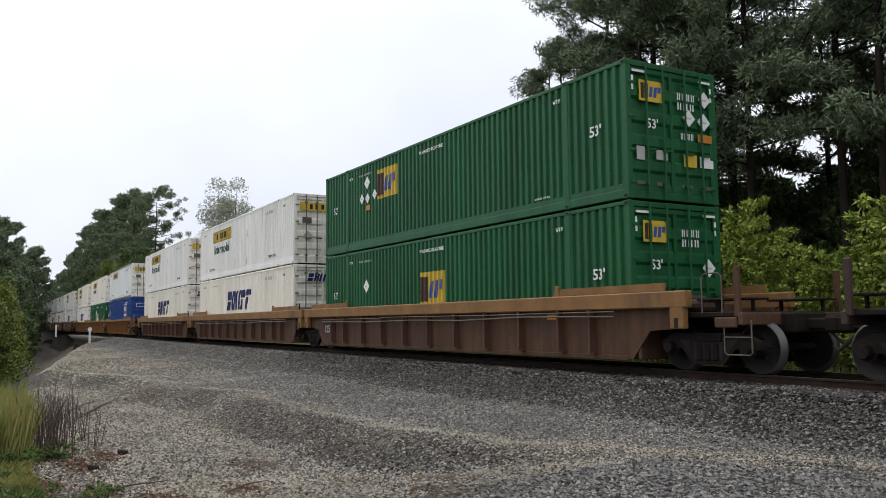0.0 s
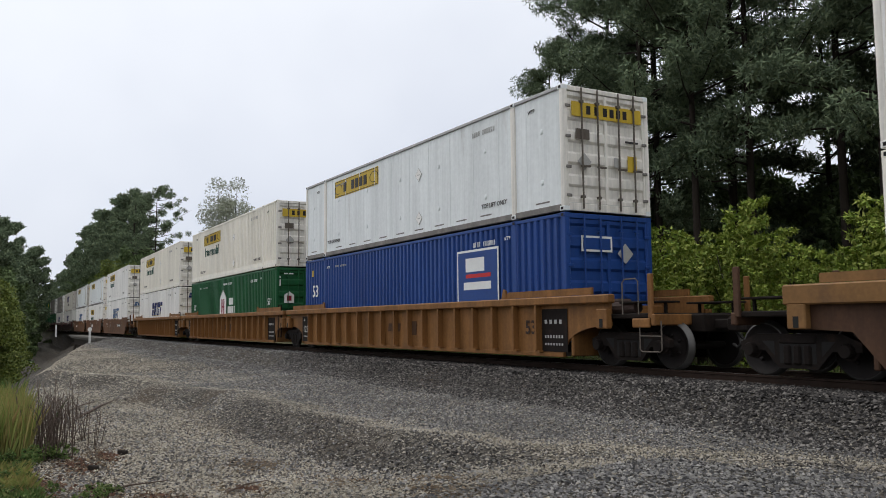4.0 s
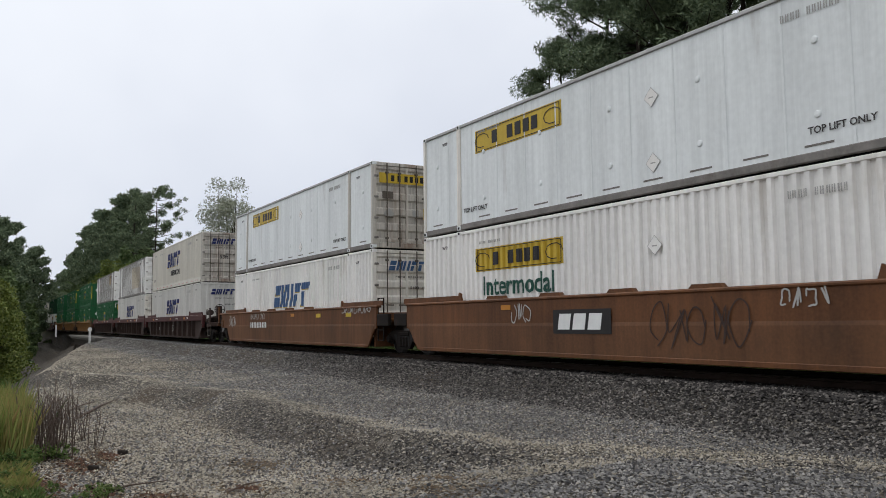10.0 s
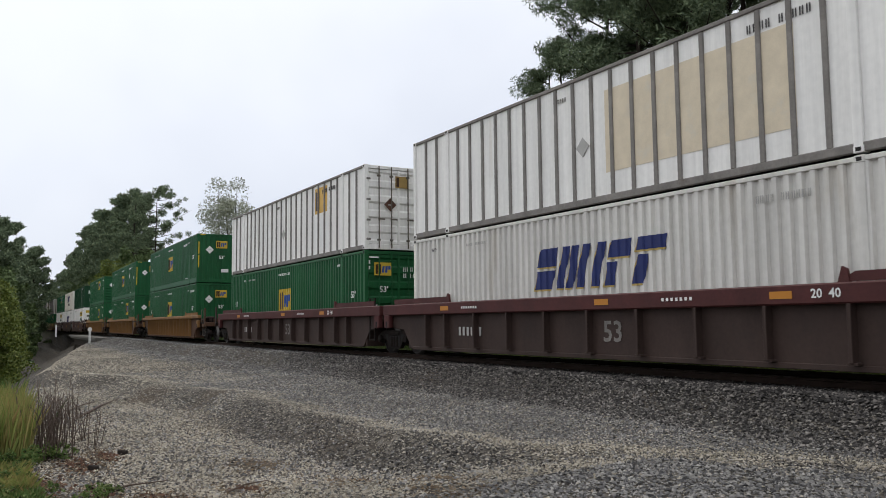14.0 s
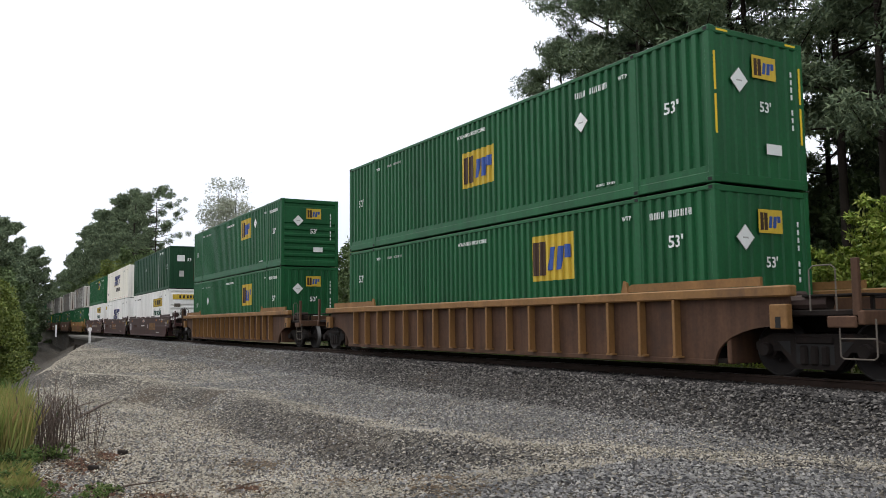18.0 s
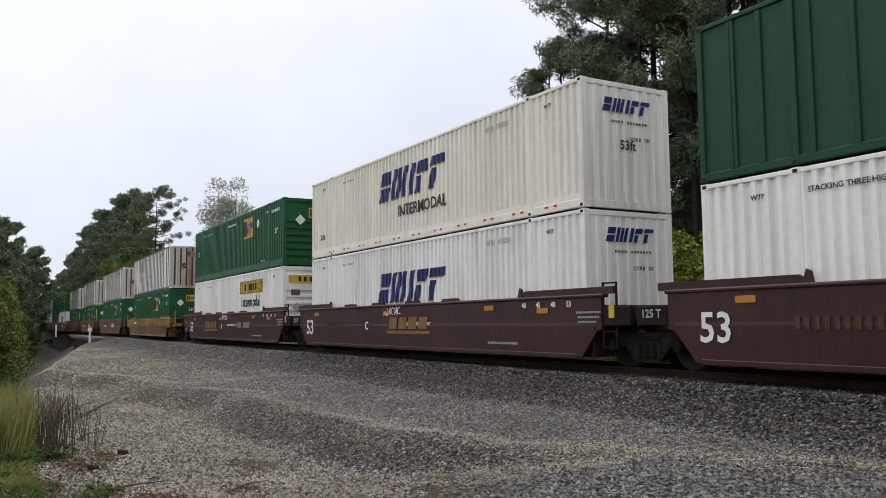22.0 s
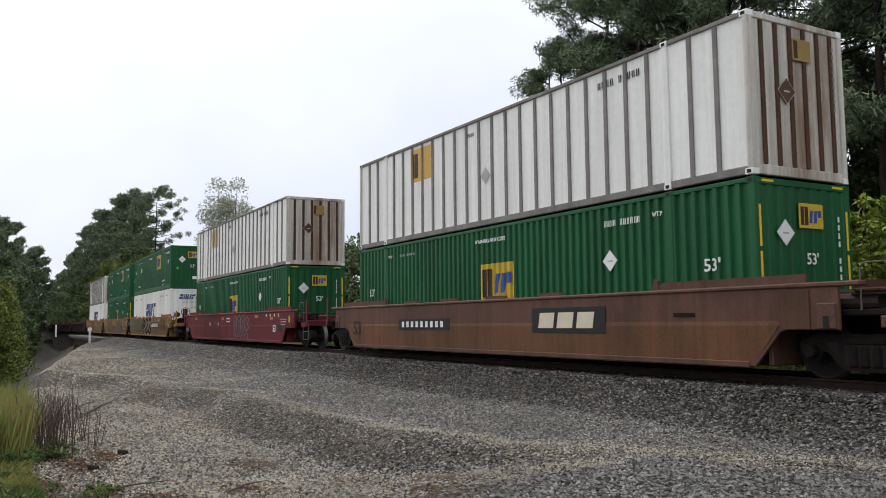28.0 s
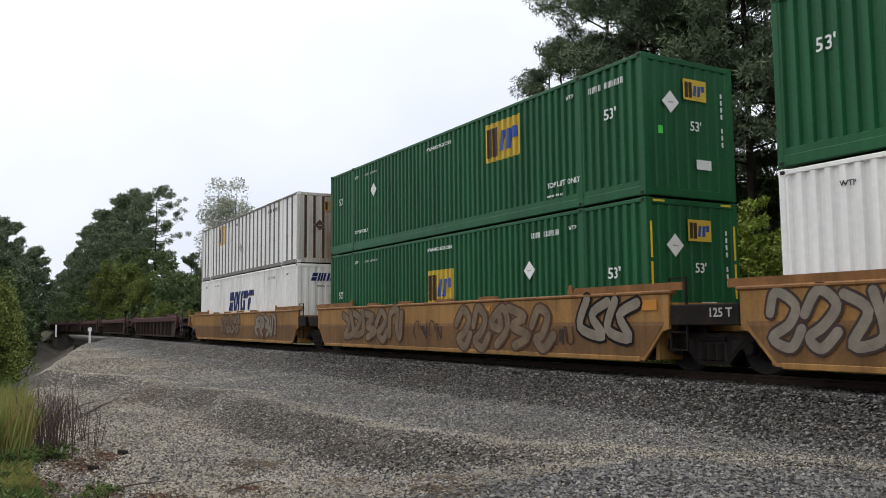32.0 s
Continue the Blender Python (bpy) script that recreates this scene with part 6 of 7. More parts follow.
cool = 0.5 * np.sin(0.8 * sx + 1.2) + 0.5 * np.sin(1.7 * sy - 0.4 * sx)
kind = np.where((wob < -0.5) & (u < 0.7 + 0.14 * cool) & (sx < -7.2), 1, kind)
kind = np.where((np.abs(wob - 0.25) < 0.55) & (u < 0.75), 1, kind)
kind = np.where((np.abs(wob - 0.1) < np.interp(sx, [-30, -16], [0.8, 0.36])) & (u < np.interp(sx, [-13, -9], [0.97, 0.25])), 2, kind)
# Darker stones below the edge put the slope's shade into their colour.
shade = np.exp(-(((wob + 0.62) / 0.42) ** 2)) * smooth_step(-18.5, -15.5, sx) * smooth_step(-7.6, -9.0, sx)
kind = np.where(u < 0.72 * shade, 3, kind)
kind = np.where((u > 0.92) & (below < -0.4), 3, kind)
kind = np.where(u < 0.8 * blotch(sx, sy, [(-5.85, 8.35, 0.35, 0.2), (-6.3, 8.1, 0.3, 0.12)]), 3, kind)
kind = np.where(u < 0.85 * soil, 4, kind)
size = mixed(n, 0.010, 0.026) * np.interp(np.hypot(sx, sy), [8, 16, 28], [1.0, 1.1, 1.25])
size *= np.where(kind == 2, 0.62, np.where(kind == 3, 1.1, 1.0)) * np.where((kind == 0) & (wob < -0.4), 1.2, 1.0)
for k, (name, label, mat) in enumerate((("apron_stone", "blue-grey crushed gravel strewn over the apron", "stone"), ("apron_gravel", "tan-grey gravel strewn over the apron", "stone_tan"), ("dusty_gravel", "fine pale dusty gravel along the apron's worn edge", "stone_pale"), ("dark_gravel", "darker coarse gravel, banded as painted shade under the apron's worn edge", "ballast"), ("stained_gravel", "brown soil-stained gravel in bare patches", "brown_stone"))):
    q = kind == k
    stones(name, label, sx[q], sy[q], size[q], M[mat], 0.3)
lx, ly = rng.uniform(-14, -7.5, 60000), rng.uniform(0.3, 3.2, 60000)
q = rng.uniform(0, 1, 60000) < 0.16 * blotch(lx, ly, [(-12.3, 1.4, 0.5, 0.16), (-12.95, 1.85, 0.45, 0.1), (-9.0, 1.8, 0.5, 0.14), (-10.0, 1.35, 0.4, 0.1), (-8.9, 1.3, 0.7, 0.14), (-9.1, 2.75, 0.3, 0.08), (-11.0, 0.7, 0.8, 0.3)])
lx, ly = lx[q], ly[q]
stones("leaf_litter", "dead reddish-brown leaves and bark on the gravel", lx, ly, rng.uniform(0.014, 0.034, len(lx)), M["litter"], 0.45)
sx, sy = scatter(90000, -88, -24, 2.5, 12.6, lambda x, y: wedge(x, y) & ((np.hypot(x, y) > 25) | (bank(x, y) < 3)))
sx, sy = sx[:32000], sy[:32000]
tone = bank(sx, sy) + rng.normal(0, 0.6, len(sx)) > 4.6
stones("far_gravel", "pale tan gravel towards the bridge", sx[tone], sy[tone], rng.uniform(0.018, 0.04, tone.sum()), M["stone_tan"])
stones("far_ballast", "grey ballast along the line towards the bridge", sx[~tone], sy[~tone], rng.uniform(0.025, 0.05, (~tone).sum()), M["stone"])

# ---- the track ----
track = tagged(new("railway_track"), "single railway track of rusty rails on dark wooden ties", "railway track", kind="structure")
RAIL = [(-0.07, -0.17), (0.07, -0.17), (0.07, -0.155), (0.012, -0.13), (0.012, -0.045), (0.036, -0.035), (0.036, -0.004), (0.03, 0.0), (-0.03, 0.0), (-0.036, -0.004), (-0.036, -0.035), (-0.012, -0.045), (-0.012, -0.13), (-0.07, -0.155)]
for s in (-1, 1):
    b = Build()
    ds = list(np.arange(-60, 420, 6.0))
    rings = []
    for d in ds:
        (x0, y0), (x1, y1) = on_track(d - 1), on_track(d + 1)
        t = Vector((x1 - x0, y1 - y0, 0)).normalized()
        side = Vector((-t.y, t.x, 0))
        c = Vector((*on_track(d), 0)) + side * s * 0.7535
        rings.append([c + side * u + Vector((0, 0, w)) for u, w in RAIL])
    n = len(RAIL)
    b.v = [tuple(p) for r in rings for p in r]
    for i in range(len(rings) - 1):
        for j in range(n):
            k = (j + 1) % n
            b.f.append((i * n + j, i * n + k, (i + 1) * n + k, (i + 1) * n + j))
            b.s.append(1 if j == 7 else 0)
    part("rail", b.mesh("rail", [M["rail"], M["rail_head"]]), track)
tie_mesh = Build().box(-0.115, 0.115, -1.3, 1.3, -0.34, -0.165, 0.015).mesh("tie", M["tie"])
for k in range(150):
    d = -4 + 0.52 * k
    x, y = on_track(d)
    part("tie", tie_mesh, track, at=pose(x, y + random.uniform(-0.04, 0.04), random.uniform(-0.01, 0.012), 0, 0, random.uniform(-1.2, 1.2)))

# ---- the bridge over the creek ----
bridge = tagged(new("railway_bridge"), "low dark timber and concrete railway bridge over a creek", "bridge", kind="structure")
BX0, BX1 = -88.0, -121.0
by0, by1 = float(np.interp(-BX0, -ARC_X, ARC_Y)), float(np.interp(-BX1, -ARC_X, ARC_Y))
for s in (-1, 1):
    part("deck_edge", Build().bar((BX0 + 0.6, by0 + s * 2.75, -0.3), (BX1 - 0.6, by1 + s * 2.75, -0.3), 0.35, 0.2).mesh("deck_edge", M["concrete"]), bridge)
    part("girder", Build().bar((BX0 + 0.4, by0 + s * 2.1, -0.95), (BX1 - 0.4, by1 + s * 2.1, -0.95), 0.4, 0.8).mesh("girder", M["bridge"]), bridge)
part("deck", Build().bar((BX0 + 0.6, by0, -0.45), (BX1 - 0.6, by1, -0.45), 5.4, 0.4).mesh("deck", M["concrete"]), bridge)
for k in range(7):
    f = k / 6
    x, y = BX0 + (BX1 - BX0) * f, by0 + (by1 - by0) * f
    bent = part("bent_cap", Build().box(x - 0.25, x + 0.25, y - 2.7, y + 2.7, -1.7, -1.3, 0.02).mesh("bent_cap", M["bridge"]), bridge)
    for q in range(5):
        part("pile", Build().tube([(x, y - 2.2 + 1.1 * q, -5.2), (x, y - 2.2 + 1.1 * q, -1.6)], [0.18, 0.17], 10).mesh("pile", M["bridge"]), bent)


def marker_post(x, y, top, ball=False):
    z = float(ground_height(x, y)) if x > -86 else -0.2
    p = tagged(new("marker_post"), "short white-painted bridge marker post", "post", "bridge marker posts")
    p.matrix_basis = pose(x, y, z)
    part("post", Build().box(-0.09, 0.09, -0.09, 0.09, -0.3, top, 0.02).mesh("post", M["mark_white"]), p)
    if ball:
        part("reflector", Build().lathe([(0.0, -0.03), (0.2, -0.03), (0.2, 0.03), (0.0, 0.03)], 14).mesh("reflector", M["mark_white"]), p, at=pose(0, 0, top + 0.12, 0, 0, 60))


marker_post(-84.0, 10.15, 1.15, True)
marker_post(-121.5, 10.5, 1.3)

# ---- trees and shrubs ----
def leaf_cloud(centres, radii, count, length, width, seed, droop=0.0, flat=0.75):
    """Small pointed leaves strewn through round clumps: coordinates and faces."""
    r = np.random.default_rng(seed)
    centres, radii = np.asarray(centres, float), np.asarray(radii, float)
    k = r.integers(0, len(centres), count) if len(centres) > 1 else np.zeros(count, int)
    d = r.normal(0, 1, (count, 3))
    d /= np.linalg.norm(d, axis=1)[:, None]
    p = centres[k] + d * (radii[k] * r.uniform(0.25, 1.0, count) ** 0.5)[:, None] * np.array([1, 1, flat])
    a = r.normal(0, 1, (count, 3)) + d * 0.8
    a[:, 2] -= droop
    a /= np.linalg.norm(a, axis=1)[:, None]
    b = np.cross(a, r.normal(0, 1, (count, 3)))
    b /= np.linalg.norm(b, axis=1)[:, None]
    ln = length * r.uniform(0.6, 1.3, count)[:, None]
    wd = width * r.uniform(0.6, 1.3, count)[:, None]
    tri = np.stack([p - b * wd, p + a * ln, p + b * wd], 1)
    return tri.reshape(-1, 3), np.arange(count * 3).reshape(-1, 3)


def pine(seed, height, crown_from, spread, tufts, blades, blade=(0.3, 0.035), tuft=(0.3, 0.62), label="tall dark pine tree with a bare lower trunk"):
    r = random.Random(seed)
    root = tagged(new("pine_tree"), label, "tree", "pines beside the railway")
    b = Build()
    lean = (r.uniform(-0.5, 0.5), r.uniform(-0.5, 0.5))
    pts = [(lean[0] * (k / 8) ** 2, lean[1] * (k / 8) ** 2, -0.3 + (height + 0.1) * k / 8) for k in range(9)]
    b.tube(pts, [0.17 * (1 - 0.9 * k / 8) * height / 20 + 0.015 for k in range(9)], 8)
    centres, radii = [], []
    n = int(30 * height / 20)
    for i in range(n):
        f = crown_from + (1 - crown_from) * (i + r.random()) / n
        z = f * height
        g = (f - crown_from) / (1 - crown_from)
        ln = spread * (0.45 + 0.9 * math.sin(math.pi * min(1, 0.22 + g * 0.75))) * r.uniform(0.55, 1.1)
        a = r.uniform(0, 6.28)
        x0, y0 = lean[0] * f * f, lean[1] * f * f
        tip = (x0 + math.cos(a) * ln, y0 + math.sin(a) * ln, z + ln * r.uniform(0.05, 0.45))
        mid = (x0 + math.cos(a) * ln * 0.5, y0 + math.sin(a) * ln * 0.5, z + ln * r.uniform(-0.02, 0.15))
        b.tube([(x0, y0, z), mid, tip], [0.05, 0.03, 0.012], 5, cap=False)
        for q in range(max(2, tufts // n)):
            u = r.uniform(0.35, 1.05)
            centres.append((x0 + math.cos(a) * ln * u + r.uniform(-0.45, 0.45), y0 + math.sin(a) * ln * u + r.uniform(-0.45, 0.45), z + (tip[2] - z) * u + r.uniform(-0.15, 0.4)))
            radii.append(r.uniform(*tuft))
    for q in range(6):
        centres.append((lean[0] + r.uniform(-0.3, 0.3), lean[1] + r.uniform(-0.3, 0.3), height - 0.25 * q))
        radii.append(0.4)
    part("trunk", b.mesh("trunk", M["bark"], True), root)
    co, fc = leaf_cloud(centres, radii, blades, blade[0], blade[1], seed)
    part("crown", array_mesh("crown", co, fc, M["needles"]), root)
    return root


def broadleaf(name, seed, height, spread, clumps, leaves, mat, label, leaf=(0.14, 0.05), base=0.15, category="tree", trunk=0.12, shoots=0):
    r = random.Random(seed)
    root = tagged(new(name), label, category, "")
    b = Build()
    centres, radii = [], []
    b.tube([(0, 0, -0.3), (0.1, 0, height * 0.3), (r.uniform(-0.3, 0.3), r.uniform(-0.3, 0.3), height * 0.75)], [trunk, trunk * 0.8, trunk * 0.3], 7)
    for i in range(clumps):
        g = base + (1 - base) * (i + r.random()) / clumps
        a, rad = r.uniform(0, 6.28), spread * math.sqrt(r.random()) * (1.08 - 0.75 * g ** 1.6)
        c = (math.cos(a) * rad, math.sin(a) * rad, g * height * r.uniform(0.9, 1.0))
        centres.append(c)
        radii.append(r.uniform(0.09, 0.17) * height ** 0.75)
        if i % 3 == 0:
            b.tube([(0, 0, c[2] * 0.35), (c[0] * 0.5, c[1] * 0.5, c[2] * 0.75), c], [trunk * 0.4, trunk * 0.25, 0.01], 5, cap=False)
    for i in range(shoots):
        a, rad = r.uniform(0, 6.28), spread * math.sqrt(r.random())
        foot, top = (math.cos(a) * rad * 0.7, math.sin(a) * rad * 0.7), height * r.uniform(0.75, 1.2) * (1.05 - 0.35 * rad / spread)
        tip = (foot[0] * 1.25 + r.uniform(-0.15, 0.15), foot[1] * 1.25 + r.uniform(-0.15, 0.15), top)
        b.tube([(*foot, 0), tip], [0.014, 0.004], 4, cap=False)
        for k in range(7):
            f = 0.35 + 0.65 * k / 6
            centres.append((foot[0] + (tip[0] - foot[0]) * f, foot[1] + (tip[1] - foot[1]) * f, top * f))
            radii.append(0.34 - 0.2 * f)
    part("trunk", b.mesh("trunk", M["bark"], True), root)
    co, fc = leaf_cloud(centres, radii, leaves, leaf[0], leaf[1], seed, 0.2, 0.85)
    part("crown", array_mesh("crown", co, fc, mat), root)
    return root


def plant(proto, used, x, y, turn, scale=1.0, z=None):
    z = float(ground_height(x, y)) if z is None else z
    ob = proto if not used else copy_thing(proto, Matrix.Identity(4))
    ob.matrix_basis = pose(x, y, z, 0, 0, turn) @ Matrix.Scale(scale, 4)
    return ob


def grove(protos, spots):
    for i, (x, y, s) in enumerate(spots):
        plant(protos[i % len(protos)], i >= len(protos), x, y, (i * 97) % 360, s)


rp = random.Random(3)
pines = [pine(11 + k, 20, (0.3, 0.38, 0.33, 0.4)[k], 3.0, 900, 40000, (0.21, 0.034), (0.22, 0.5)) for k in range(4)]
back_pines = [pine(15 + k, 20, (0.2, 0.27)[k], 3.2, 600, 20000, (0.32, 0.06), (0.3, 0.6)) for k in range(2)]
near_pines = [pine(61 + k, 20, (0.14, 0.24)[k], 2.6, 700, 44000, (0.17, 0.027), (0.16, 0.42)) for k in range(2)]
edge_row = [(-31.6, 24.3, 0.74), (-29.9, 26.2, 1.08), (-27.9, 27.6, 1.12), (-29.3, 23.6, 0.72), (-25.6, 25.4, 1.0), (-32.0, 28.0, 0.7)]
front_row = [(-24.6, 23.6, 0.98), (-22.4, 24.2, 1.02), (-26.0, 24.8, 1.0), (-23.4, 27.4, 1.15), (-20.8, 25.4, 1.08), (-18.1, 27.0, 1.1), (-15.4, 25.0, 1.05), (-13.0, 27.2, 1.1), (-10.2, 25.2, 1.05), (-7.2, 27.0, 1.1), (-4.2, 25.4, 1.05), (-1.0, 27.0, 1.1)]
back_rows = [(-27 + 2.6 * k + rp.uniform(-1, 1), 30.5 + rp.uniform(0, 3) + 4.5 * (k % 2), rp.uniform(0.95, 1.2)) for k in range(14)]
grove(pines, front_row)
grove(back_pines, back_rows)
grove(near_pines, edge_row)
lone_pine = [pine(21, 22, 0.52, 3.9, 240, 14000, (0.32, 0.05), (0.25, 0.5), "tall open-crowned pine above the far wood")]
grove(lone_pine, [(-128.0, 24.2, 1.0)])
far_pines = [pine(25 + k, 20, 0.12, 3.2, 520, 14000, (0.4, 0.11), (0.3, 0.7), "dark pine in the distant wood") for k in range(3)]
far_rows = [(-156.0, 25.5, 1.18), (-163.0, 26.6, 1.25), (-170.0, 25.8, 1.22), (-178.0, 28.0, 1.28), (-186.0, 26.5, 1.22), (-194.0, 28.5, 1.26), (-203.0, 27.0, 1.3), (-212.0, 29.0, 1.32), (-222.0, 27.5, 1.28), (-232.0, 28.6, 1.28), (-243.0, 28.0, 1.24), (-255.0, 29.0, 1.22), (-270.0, 29.0, 1.18), (-290.0, 30.0, 1.1), (-310.0, 31.0, 1.08), (-335.0, 32.0, 1.06), (-360.0, 33.0, 1.05)]
far_rows += [(x - 4, y + 4, s * rp.uniform(0.9, 1.0)) for x, y, s in far_rows[7:16]]
far_rows += [(-113.0, 26.0, 0.66), (-400.0, 33.0, 0.95), (-430.0, 36.0, 0.95), (-470.0, 37.0, 1.0), (-385.0, 31.0, 0.9)]
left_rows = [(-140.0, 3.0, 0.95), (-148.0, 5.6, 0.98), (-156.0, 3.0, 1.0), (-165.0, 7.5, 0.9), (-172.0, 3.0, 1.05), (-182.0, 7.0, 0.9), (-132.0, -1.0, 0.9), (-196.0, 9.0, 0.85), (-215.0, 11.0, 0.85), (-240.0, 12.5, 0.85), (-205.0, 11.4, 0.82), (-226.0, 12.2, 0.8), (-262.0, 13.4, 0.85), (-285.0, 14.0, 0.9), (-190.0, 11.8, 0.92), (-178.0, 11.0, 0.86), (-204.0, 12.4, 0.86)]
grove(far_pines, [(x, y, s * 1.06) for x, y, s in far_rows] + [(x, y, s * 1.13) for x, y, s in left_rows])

shrubs = [broadleaf("leafy_shrub", 31 + k, 3.9, 1.9, 26, 20000, M["leaves"], "bright green leafy shrub beyond the track", (0.11, 0.036), 0.06, "shrub", 0.04, 26) for k in range(3)]
grove(shrubs, [(-26.2, 19.6, 0.9), (-28.2, 20.4, 0.85), (-24.2, 20.0, 0.85), (-18.4, 19.4, 1.15), (-16.6, 19.2, 1.2), (-14.8, 19.6, 0.95), (-10.6, 18.8, 1.2), (-8.8, 18.6, 1.4), (-7.0, 18.4, 1.4), (-12.8, 19.8, 0.9), (-20.6, 20.4, 0.95), (-22.6, 21.4, 0.8), (-5.0, 18.4, 1.3), (-11.6, 20.4, 1.0)])
dull = [broadleaf("leafy_tree", 51 + k, 9, 3.2, 64, 8000, M["leaves_dark"], "dull green leafy tree at the wood's edge", (0.26, 0.12), 0.02, "tree", 0.14) for k in range(2)]
grove(dull, [(-44, 25, 0.95), (-48, 27, 1.1), (-53, 26, 1.0), (-58, 27, 0.95), (-40, 26, 0.95), (-64, 28, 0.95), (-71, 28, 0.95), (-37, 28, 0.9), (-79, 30, 1.0), (-87, 30, 1.0), (-95, 30, 1.0), (-120, 24.4, 1.35), (-127, 25.2, 1.4), (-114, 23.6, 1.25), (-104, 24.8, 1.2), (-98, 25.4, 1.15), (-112, 25.6, 1.3), (-92, 26.5, 1.1), (-86, 27.0, 1.0)] + [(-36 + 2.6 * k + rp.uniform(-0.6, 0.6), 31.5 + 2.5 * (k % 2), rp.uniform(0.78, 1.0)) for k in range(16)])
light = [broadleaf("leafy_tree", 71 + k, 7.5, 3.2, 60, 15000, M["leaves_mid"], "green leafy tree by the creek", (0.17, 0.07), 0.04, "tree", 0.14) for k in range(2)]
grove(light, [(-146, 21.6, 1.75), (-138, 21.8, 1.55), (-116, 22.0, 1.15), (-108, 22.4, 1.05), (-124, 22.2, 1.2), (-101, 23.0, 0.9),  (-98.5, 22.6, 0.8)])
bank_trees = [broadleaf("leafy_tree", 75 + k, 8.5, 3.0, 60, 18000, M["leaves_mid"], "olive green leafy tree on the creek bank", (0.16, 0.065), 0.04, "tree", 0.14) for k in range(2)]
grove(bank_trees, [(-61, 0.0, 1.2), (-56, -1.6, 1.1), (-68, 0.9, 1.15), (-50, -2.8, 1.0), (-76, 1.6, 1.1), (-84, 2.0, 0.95), (-95, 2.2, 1.1), (-108, 2.8, 1.2)])
pale = [broadleaf("bare_tree", 81, 18, 3.6, 40, 8000, M["leaves_pale"], "half-bare pale tree beyond the track", (0.2, 0.06), 0.45, "tree", 0.16)]
grove(pale, [(-110, 29, 1.34), (-97.5, 30, 1.05), (-106, 29.6, 1.28)])
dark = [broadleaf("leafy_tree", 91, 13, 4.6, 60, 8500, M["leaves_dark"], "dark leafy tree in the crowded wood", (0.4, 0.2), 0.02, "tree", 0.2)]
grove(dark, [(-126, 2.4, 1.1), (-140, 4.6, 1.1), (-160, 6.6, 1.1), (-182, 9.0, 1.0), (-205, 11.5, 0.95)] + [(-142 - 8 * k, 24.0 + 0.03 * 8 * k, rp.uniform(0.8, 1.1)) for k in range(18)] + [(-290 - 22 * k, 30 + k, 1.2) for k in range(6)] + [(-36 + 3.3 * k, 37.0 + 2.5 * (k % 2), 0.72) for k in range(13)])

# ---- weeds and grass at the apron's edge ----
def blades(n, x0, x1, y0, y1, h, w, lean, seed):
    """Thin upright blades: coordinates and faces."""
    r = np.random.default_rng(seed)
    x, y = r.uniform(x0, x1, n), r.uniform(y0, y1, n)
    z = ground_height(x, y)
    hh = h * r.uniform(0.45, 1.15, n)
    a = r.uniform(0, 6.28, n)
    dx, dy = np.cos(a) * w, np.sin(a) * w
    lx, ly = r.normal(0, lean, n) * hh, r.normal(0, lean, n) * hh
    p = np.stack([np.stack([x - dx, y - dy, z - 0.02], -1), np.stack([x + dx, y + dy, z - 0.02], -1), np.stack([x + lx * 0.4 + dx * 0.7, y + ly * 0.4 + dy * 0.7, z + hh * 0.55], -1), np.stack([x + lx, y + ly, z + hh], -1)], 1)
    return p.reshape(-1, 3), np.arange(n * 4).reshape(-1, 4)


def grass_patch(name, label, n, box, h, w, lean, mat, seed):
    co, fc = blades(n, *box, h, w, lean, seed)
    tagged(new(name, array_mesh(name, co, fc, M[mat])), label, "grass", kind="stuff")


grass_patch("tall_grass", "tall yellow-green grass at the apron's edge", 15000, (-17.5, -12.9, -1.0, 0.85), 0.8, 0.0019, 0.13, "straw", 5)
grass_patch("short_grass", "short orange-green grass among leaf litter", 2600, (-12.4, -10.6, -0.2, 0.75), 0.16, 0.006, 0.5, "straw", 7)
grass_patch("low_grass", "low bright green weeds on the gravel", 4200, (-10.6, -8.2, -0.4, 0.78), 0.12, 0.008, 0.6, "grass", 6)
grass_patch("bank_grass", "rough green grass on the creek bank", 6000, (-40.0, -15.0, -6.0, 1.2), 0.7, 0.012, 0.25, "grass", 8)
grass_patch("verge_grass", "green grass along the far side of the track", 7000, (-45.0, 0.0, 15.6, 19.0), 0.5, 0.014, 0.35, "grass", 9)
tuft = [broadleaf("ground_weed", 98 + k, 0.16, 0.3, 16, 500, M["grass"], "low green weed spreading over gravel", (0.03, 0.01), 0.1, "weed", 0.004) for k in range(2)]
grove(tuft, [(-13.2, 0.85, 1.5), (-13.0, 1.05, 1.3), (-12.8, 0.8, 1.5), (-13.3, 1.2, 1.2), (-12.6, 0.6, 1.3), (-9.8, 1.35, 1.0), (-9.5, 1.25, 0.9), (-12.0, 0.6, 1.0), (-11.3, 0.5, 1.1), (-9.6, 0.55, 1.0), (-9.2, 0.35, 1.2), (-10.2, 0.4, 1.1), (-8.9, 0.62, 0.8), (-8.4, 1.15, 0.7), (-10.6, 0.9, 0.7), (-9.9, 0.75, 0.6)])
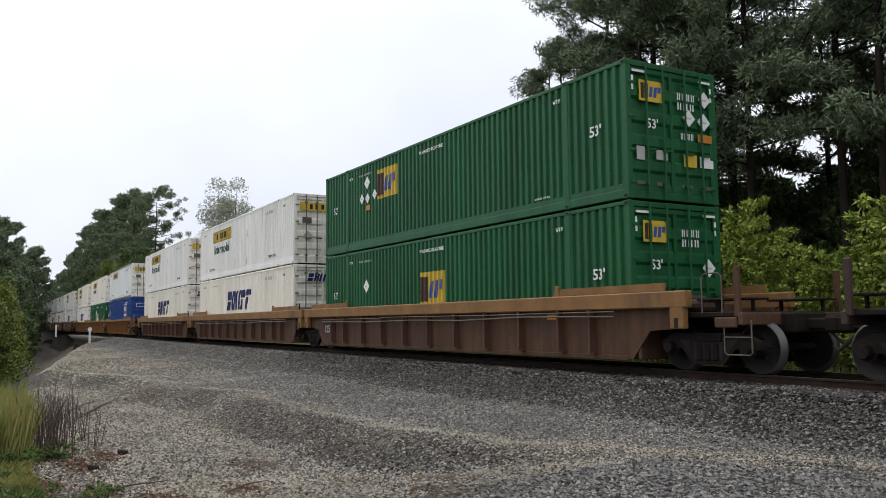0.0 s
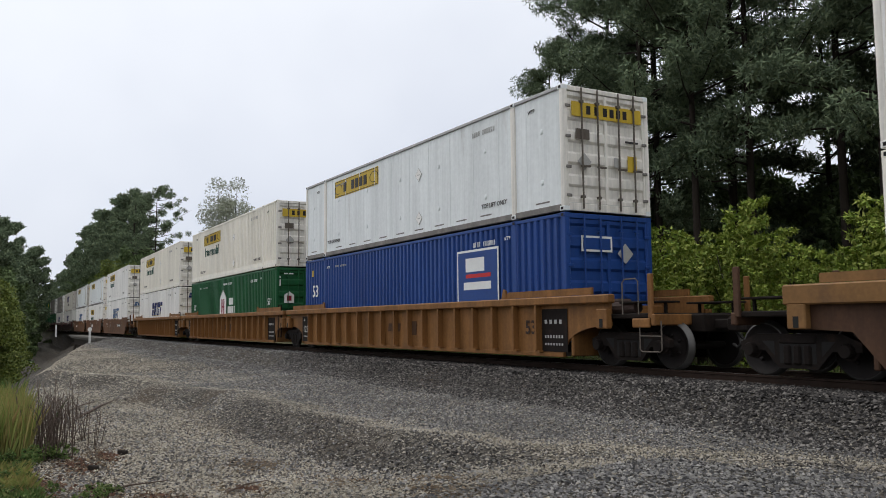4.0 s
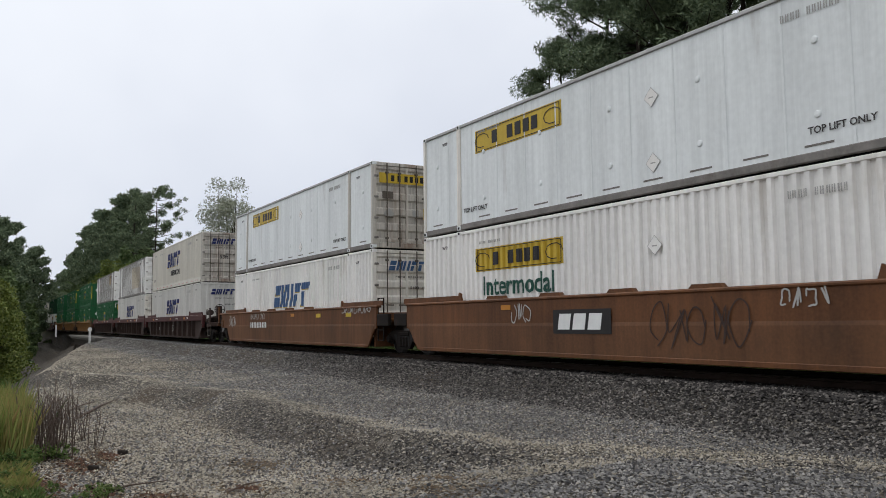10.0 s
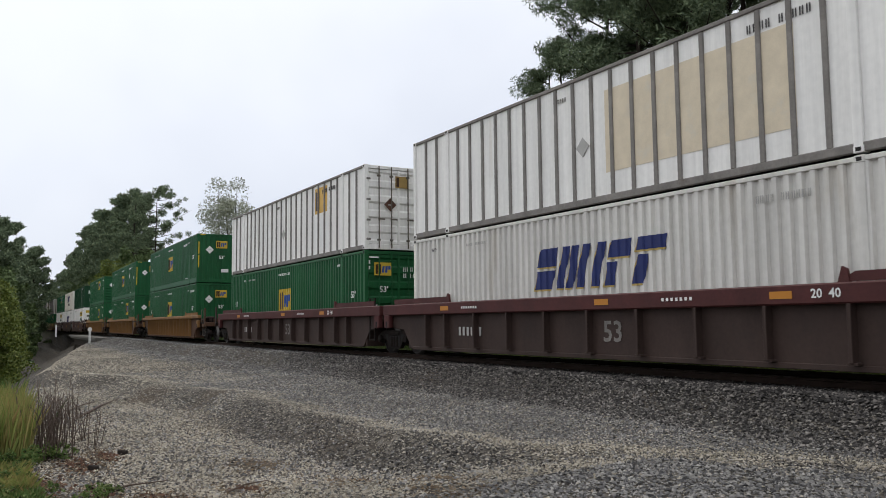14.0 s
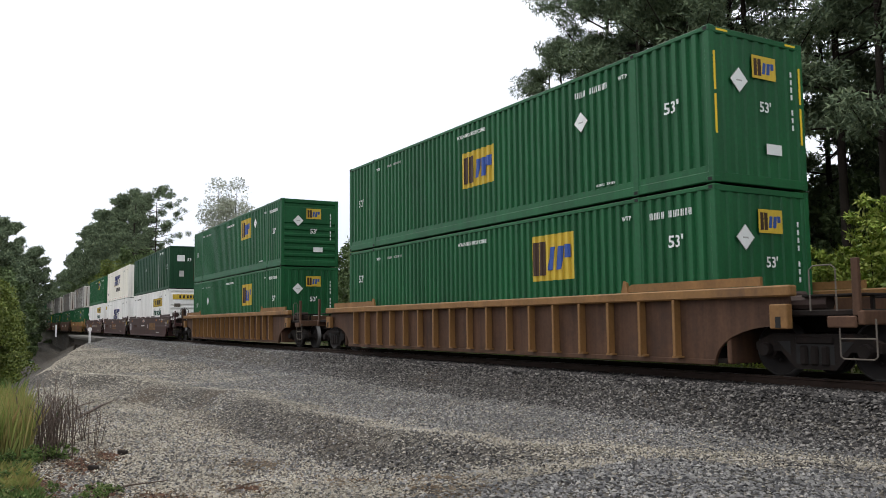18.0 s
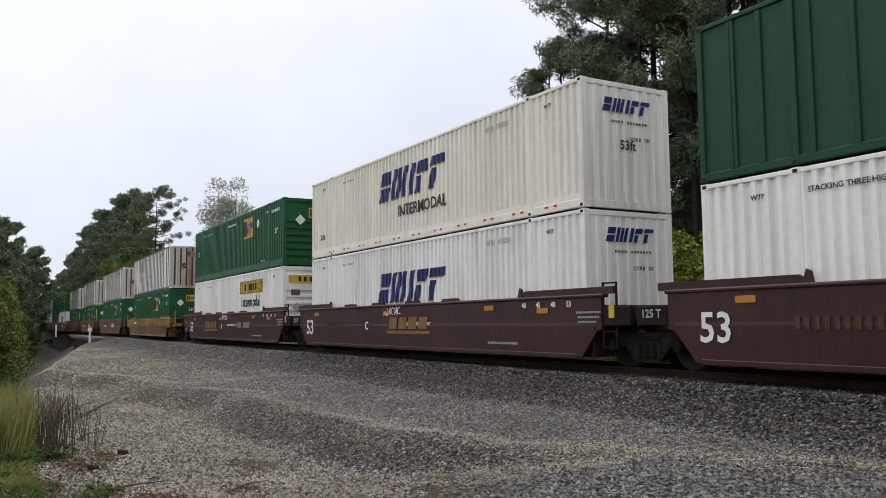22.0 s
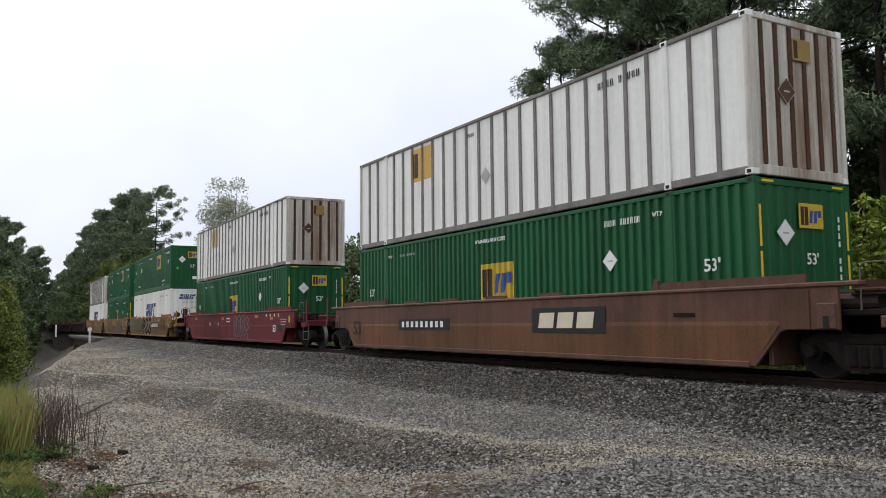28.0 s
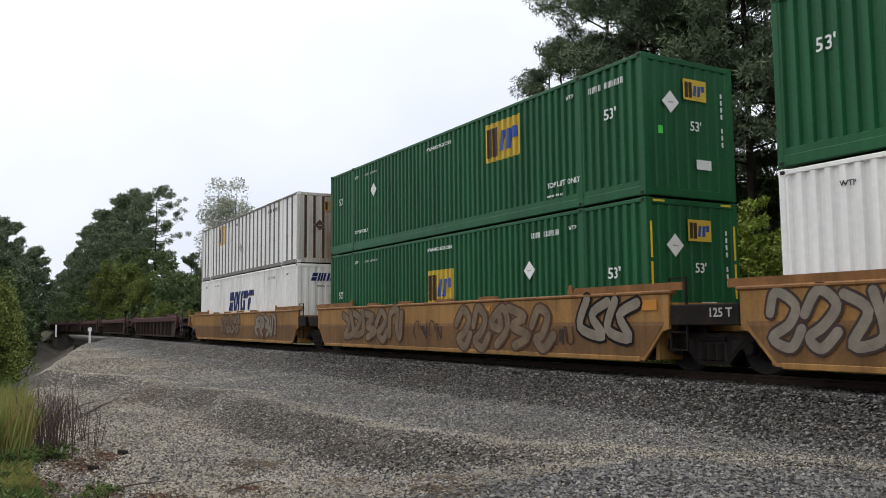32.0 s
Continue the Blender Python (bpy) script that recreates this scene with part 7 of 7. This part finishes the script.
for k, (x, y, h) in enumerate([(-13.6, 1.0, 1.0), (-13.3, 1.12, 0.95), (-13.9, 1.2, 1.0), (-14.4, 1.4, 0.9), (-13.0, 1.1, 0.8), (-15.0, 1.75, 0.75), (-14.0, 1.75, 0.6)]):
    b = Build()
    r = random.Random(70 + k)
    for q in range(16 if k < 5 else 5):
        a, c = r.gauss(0, 0.09), r.gauss(0, 0.09)
        t = (a + r.gauss(0, 0.12), c + r.gauss(0, 0.12), h * r.uniform(0.55, 1.1))
        b.tube([(a, c, -0.03), ((a + t[0]) / 2 + 0.02, (c + t[1]) / 2, t[2] * 0.55), t], [0.007, 0.006, 0.003], 4, cap=False)
        for s in range(4):
            f = r.uniform(0.5, 0.95)
            p = (a + (t[0] - a) * f, c + (t[1] - c) * f, t[2] * f)
            b.tube([p, (p[0] + r.gauss(0, 0.06), p[1] + r.gauss(0, 0.06), p[2] + r.uniform(0.03, 0.12))], [0.004, 0.002], 3, cap=False)
    w = tagged(new("dead_weed"), "clump of dead brown weed stalks in gravel", "weed", "dead weeds")
    w.matrix_basis = pose(x, y, float(ground_height(x, y)))
    part("stalk_clump", b.mesh("stalk_clump", M["weed"]), w)
for k, (x, y, ln, turn) in enumerate([(-20.5, 2.75, 5.0, 161), (-21.0, 2.45, 2.2, 156), (-15.3, 1.9, 1.0, 150), (-9.1, 2.75, 0.7, 120), (-10.1, 1.7, 0.9, 110)]):
    st = tagged(new("dead_branch"), "dark dead stick lying on the gravel", "stick", "sticks on the gravel")
    st.matrix_basis = pose(x, y, float(ground_height(x, y)) + 0.03, 0, 0, turn)
    part("branch", Build().tube([(-ln / 2, 0, 0.0), (0, 0.03, 0.03), (ln / 2, 0, 0.02)], [0.008 + 0.005 * ln, 0.007 + 0.004 * ln, 0.005], 6).mesh("branch", M["weed"]), st)


for x, y, turn in ((-12.98, 2.06, 60), (-11.84, 1.52, 70)):
    chunk = tagged(new("wood_chunk"), "short charred piece of wood lying on gravel", "wood", "wood pieces on the gravel")
    chunk.matrix_basis = pose(x, y, float(ground_height(x, y)) + 0.03, 0, 6, turn)
    part("billet", Build().box(-0.07, 0.07, -0.03, 0.03, -0.03, 0.035, 0.012).mesh("billet", M["tie"]), chunk)


def motions():
    """The train runs past; its wheels turn as it goes."""
    for ob, front, z in MOVERS:
        walk(ob, [(t, riding(front, t, z)) for t in range(33)])
    for i, axles in enumerate(WHEELS):
        s = (-0.89, 0.89)[i]
        rows = [(k / 30, Matrix.Translation((s, 0, 0.457)) @ Matrix.Rotation(run(k / 30) / 0.46, 4, "Y")) for k in range(961)]
        walk(axles[0], rows)
        keys = axles[0].animation_data
        for w in axles[1:]:
            w.rotation_mode = "QUATERNION"
            w.animation_data_create()
            w.animation_data.action = keys.action
            w.animation_data.action_slot = keys.action_slot


motions()
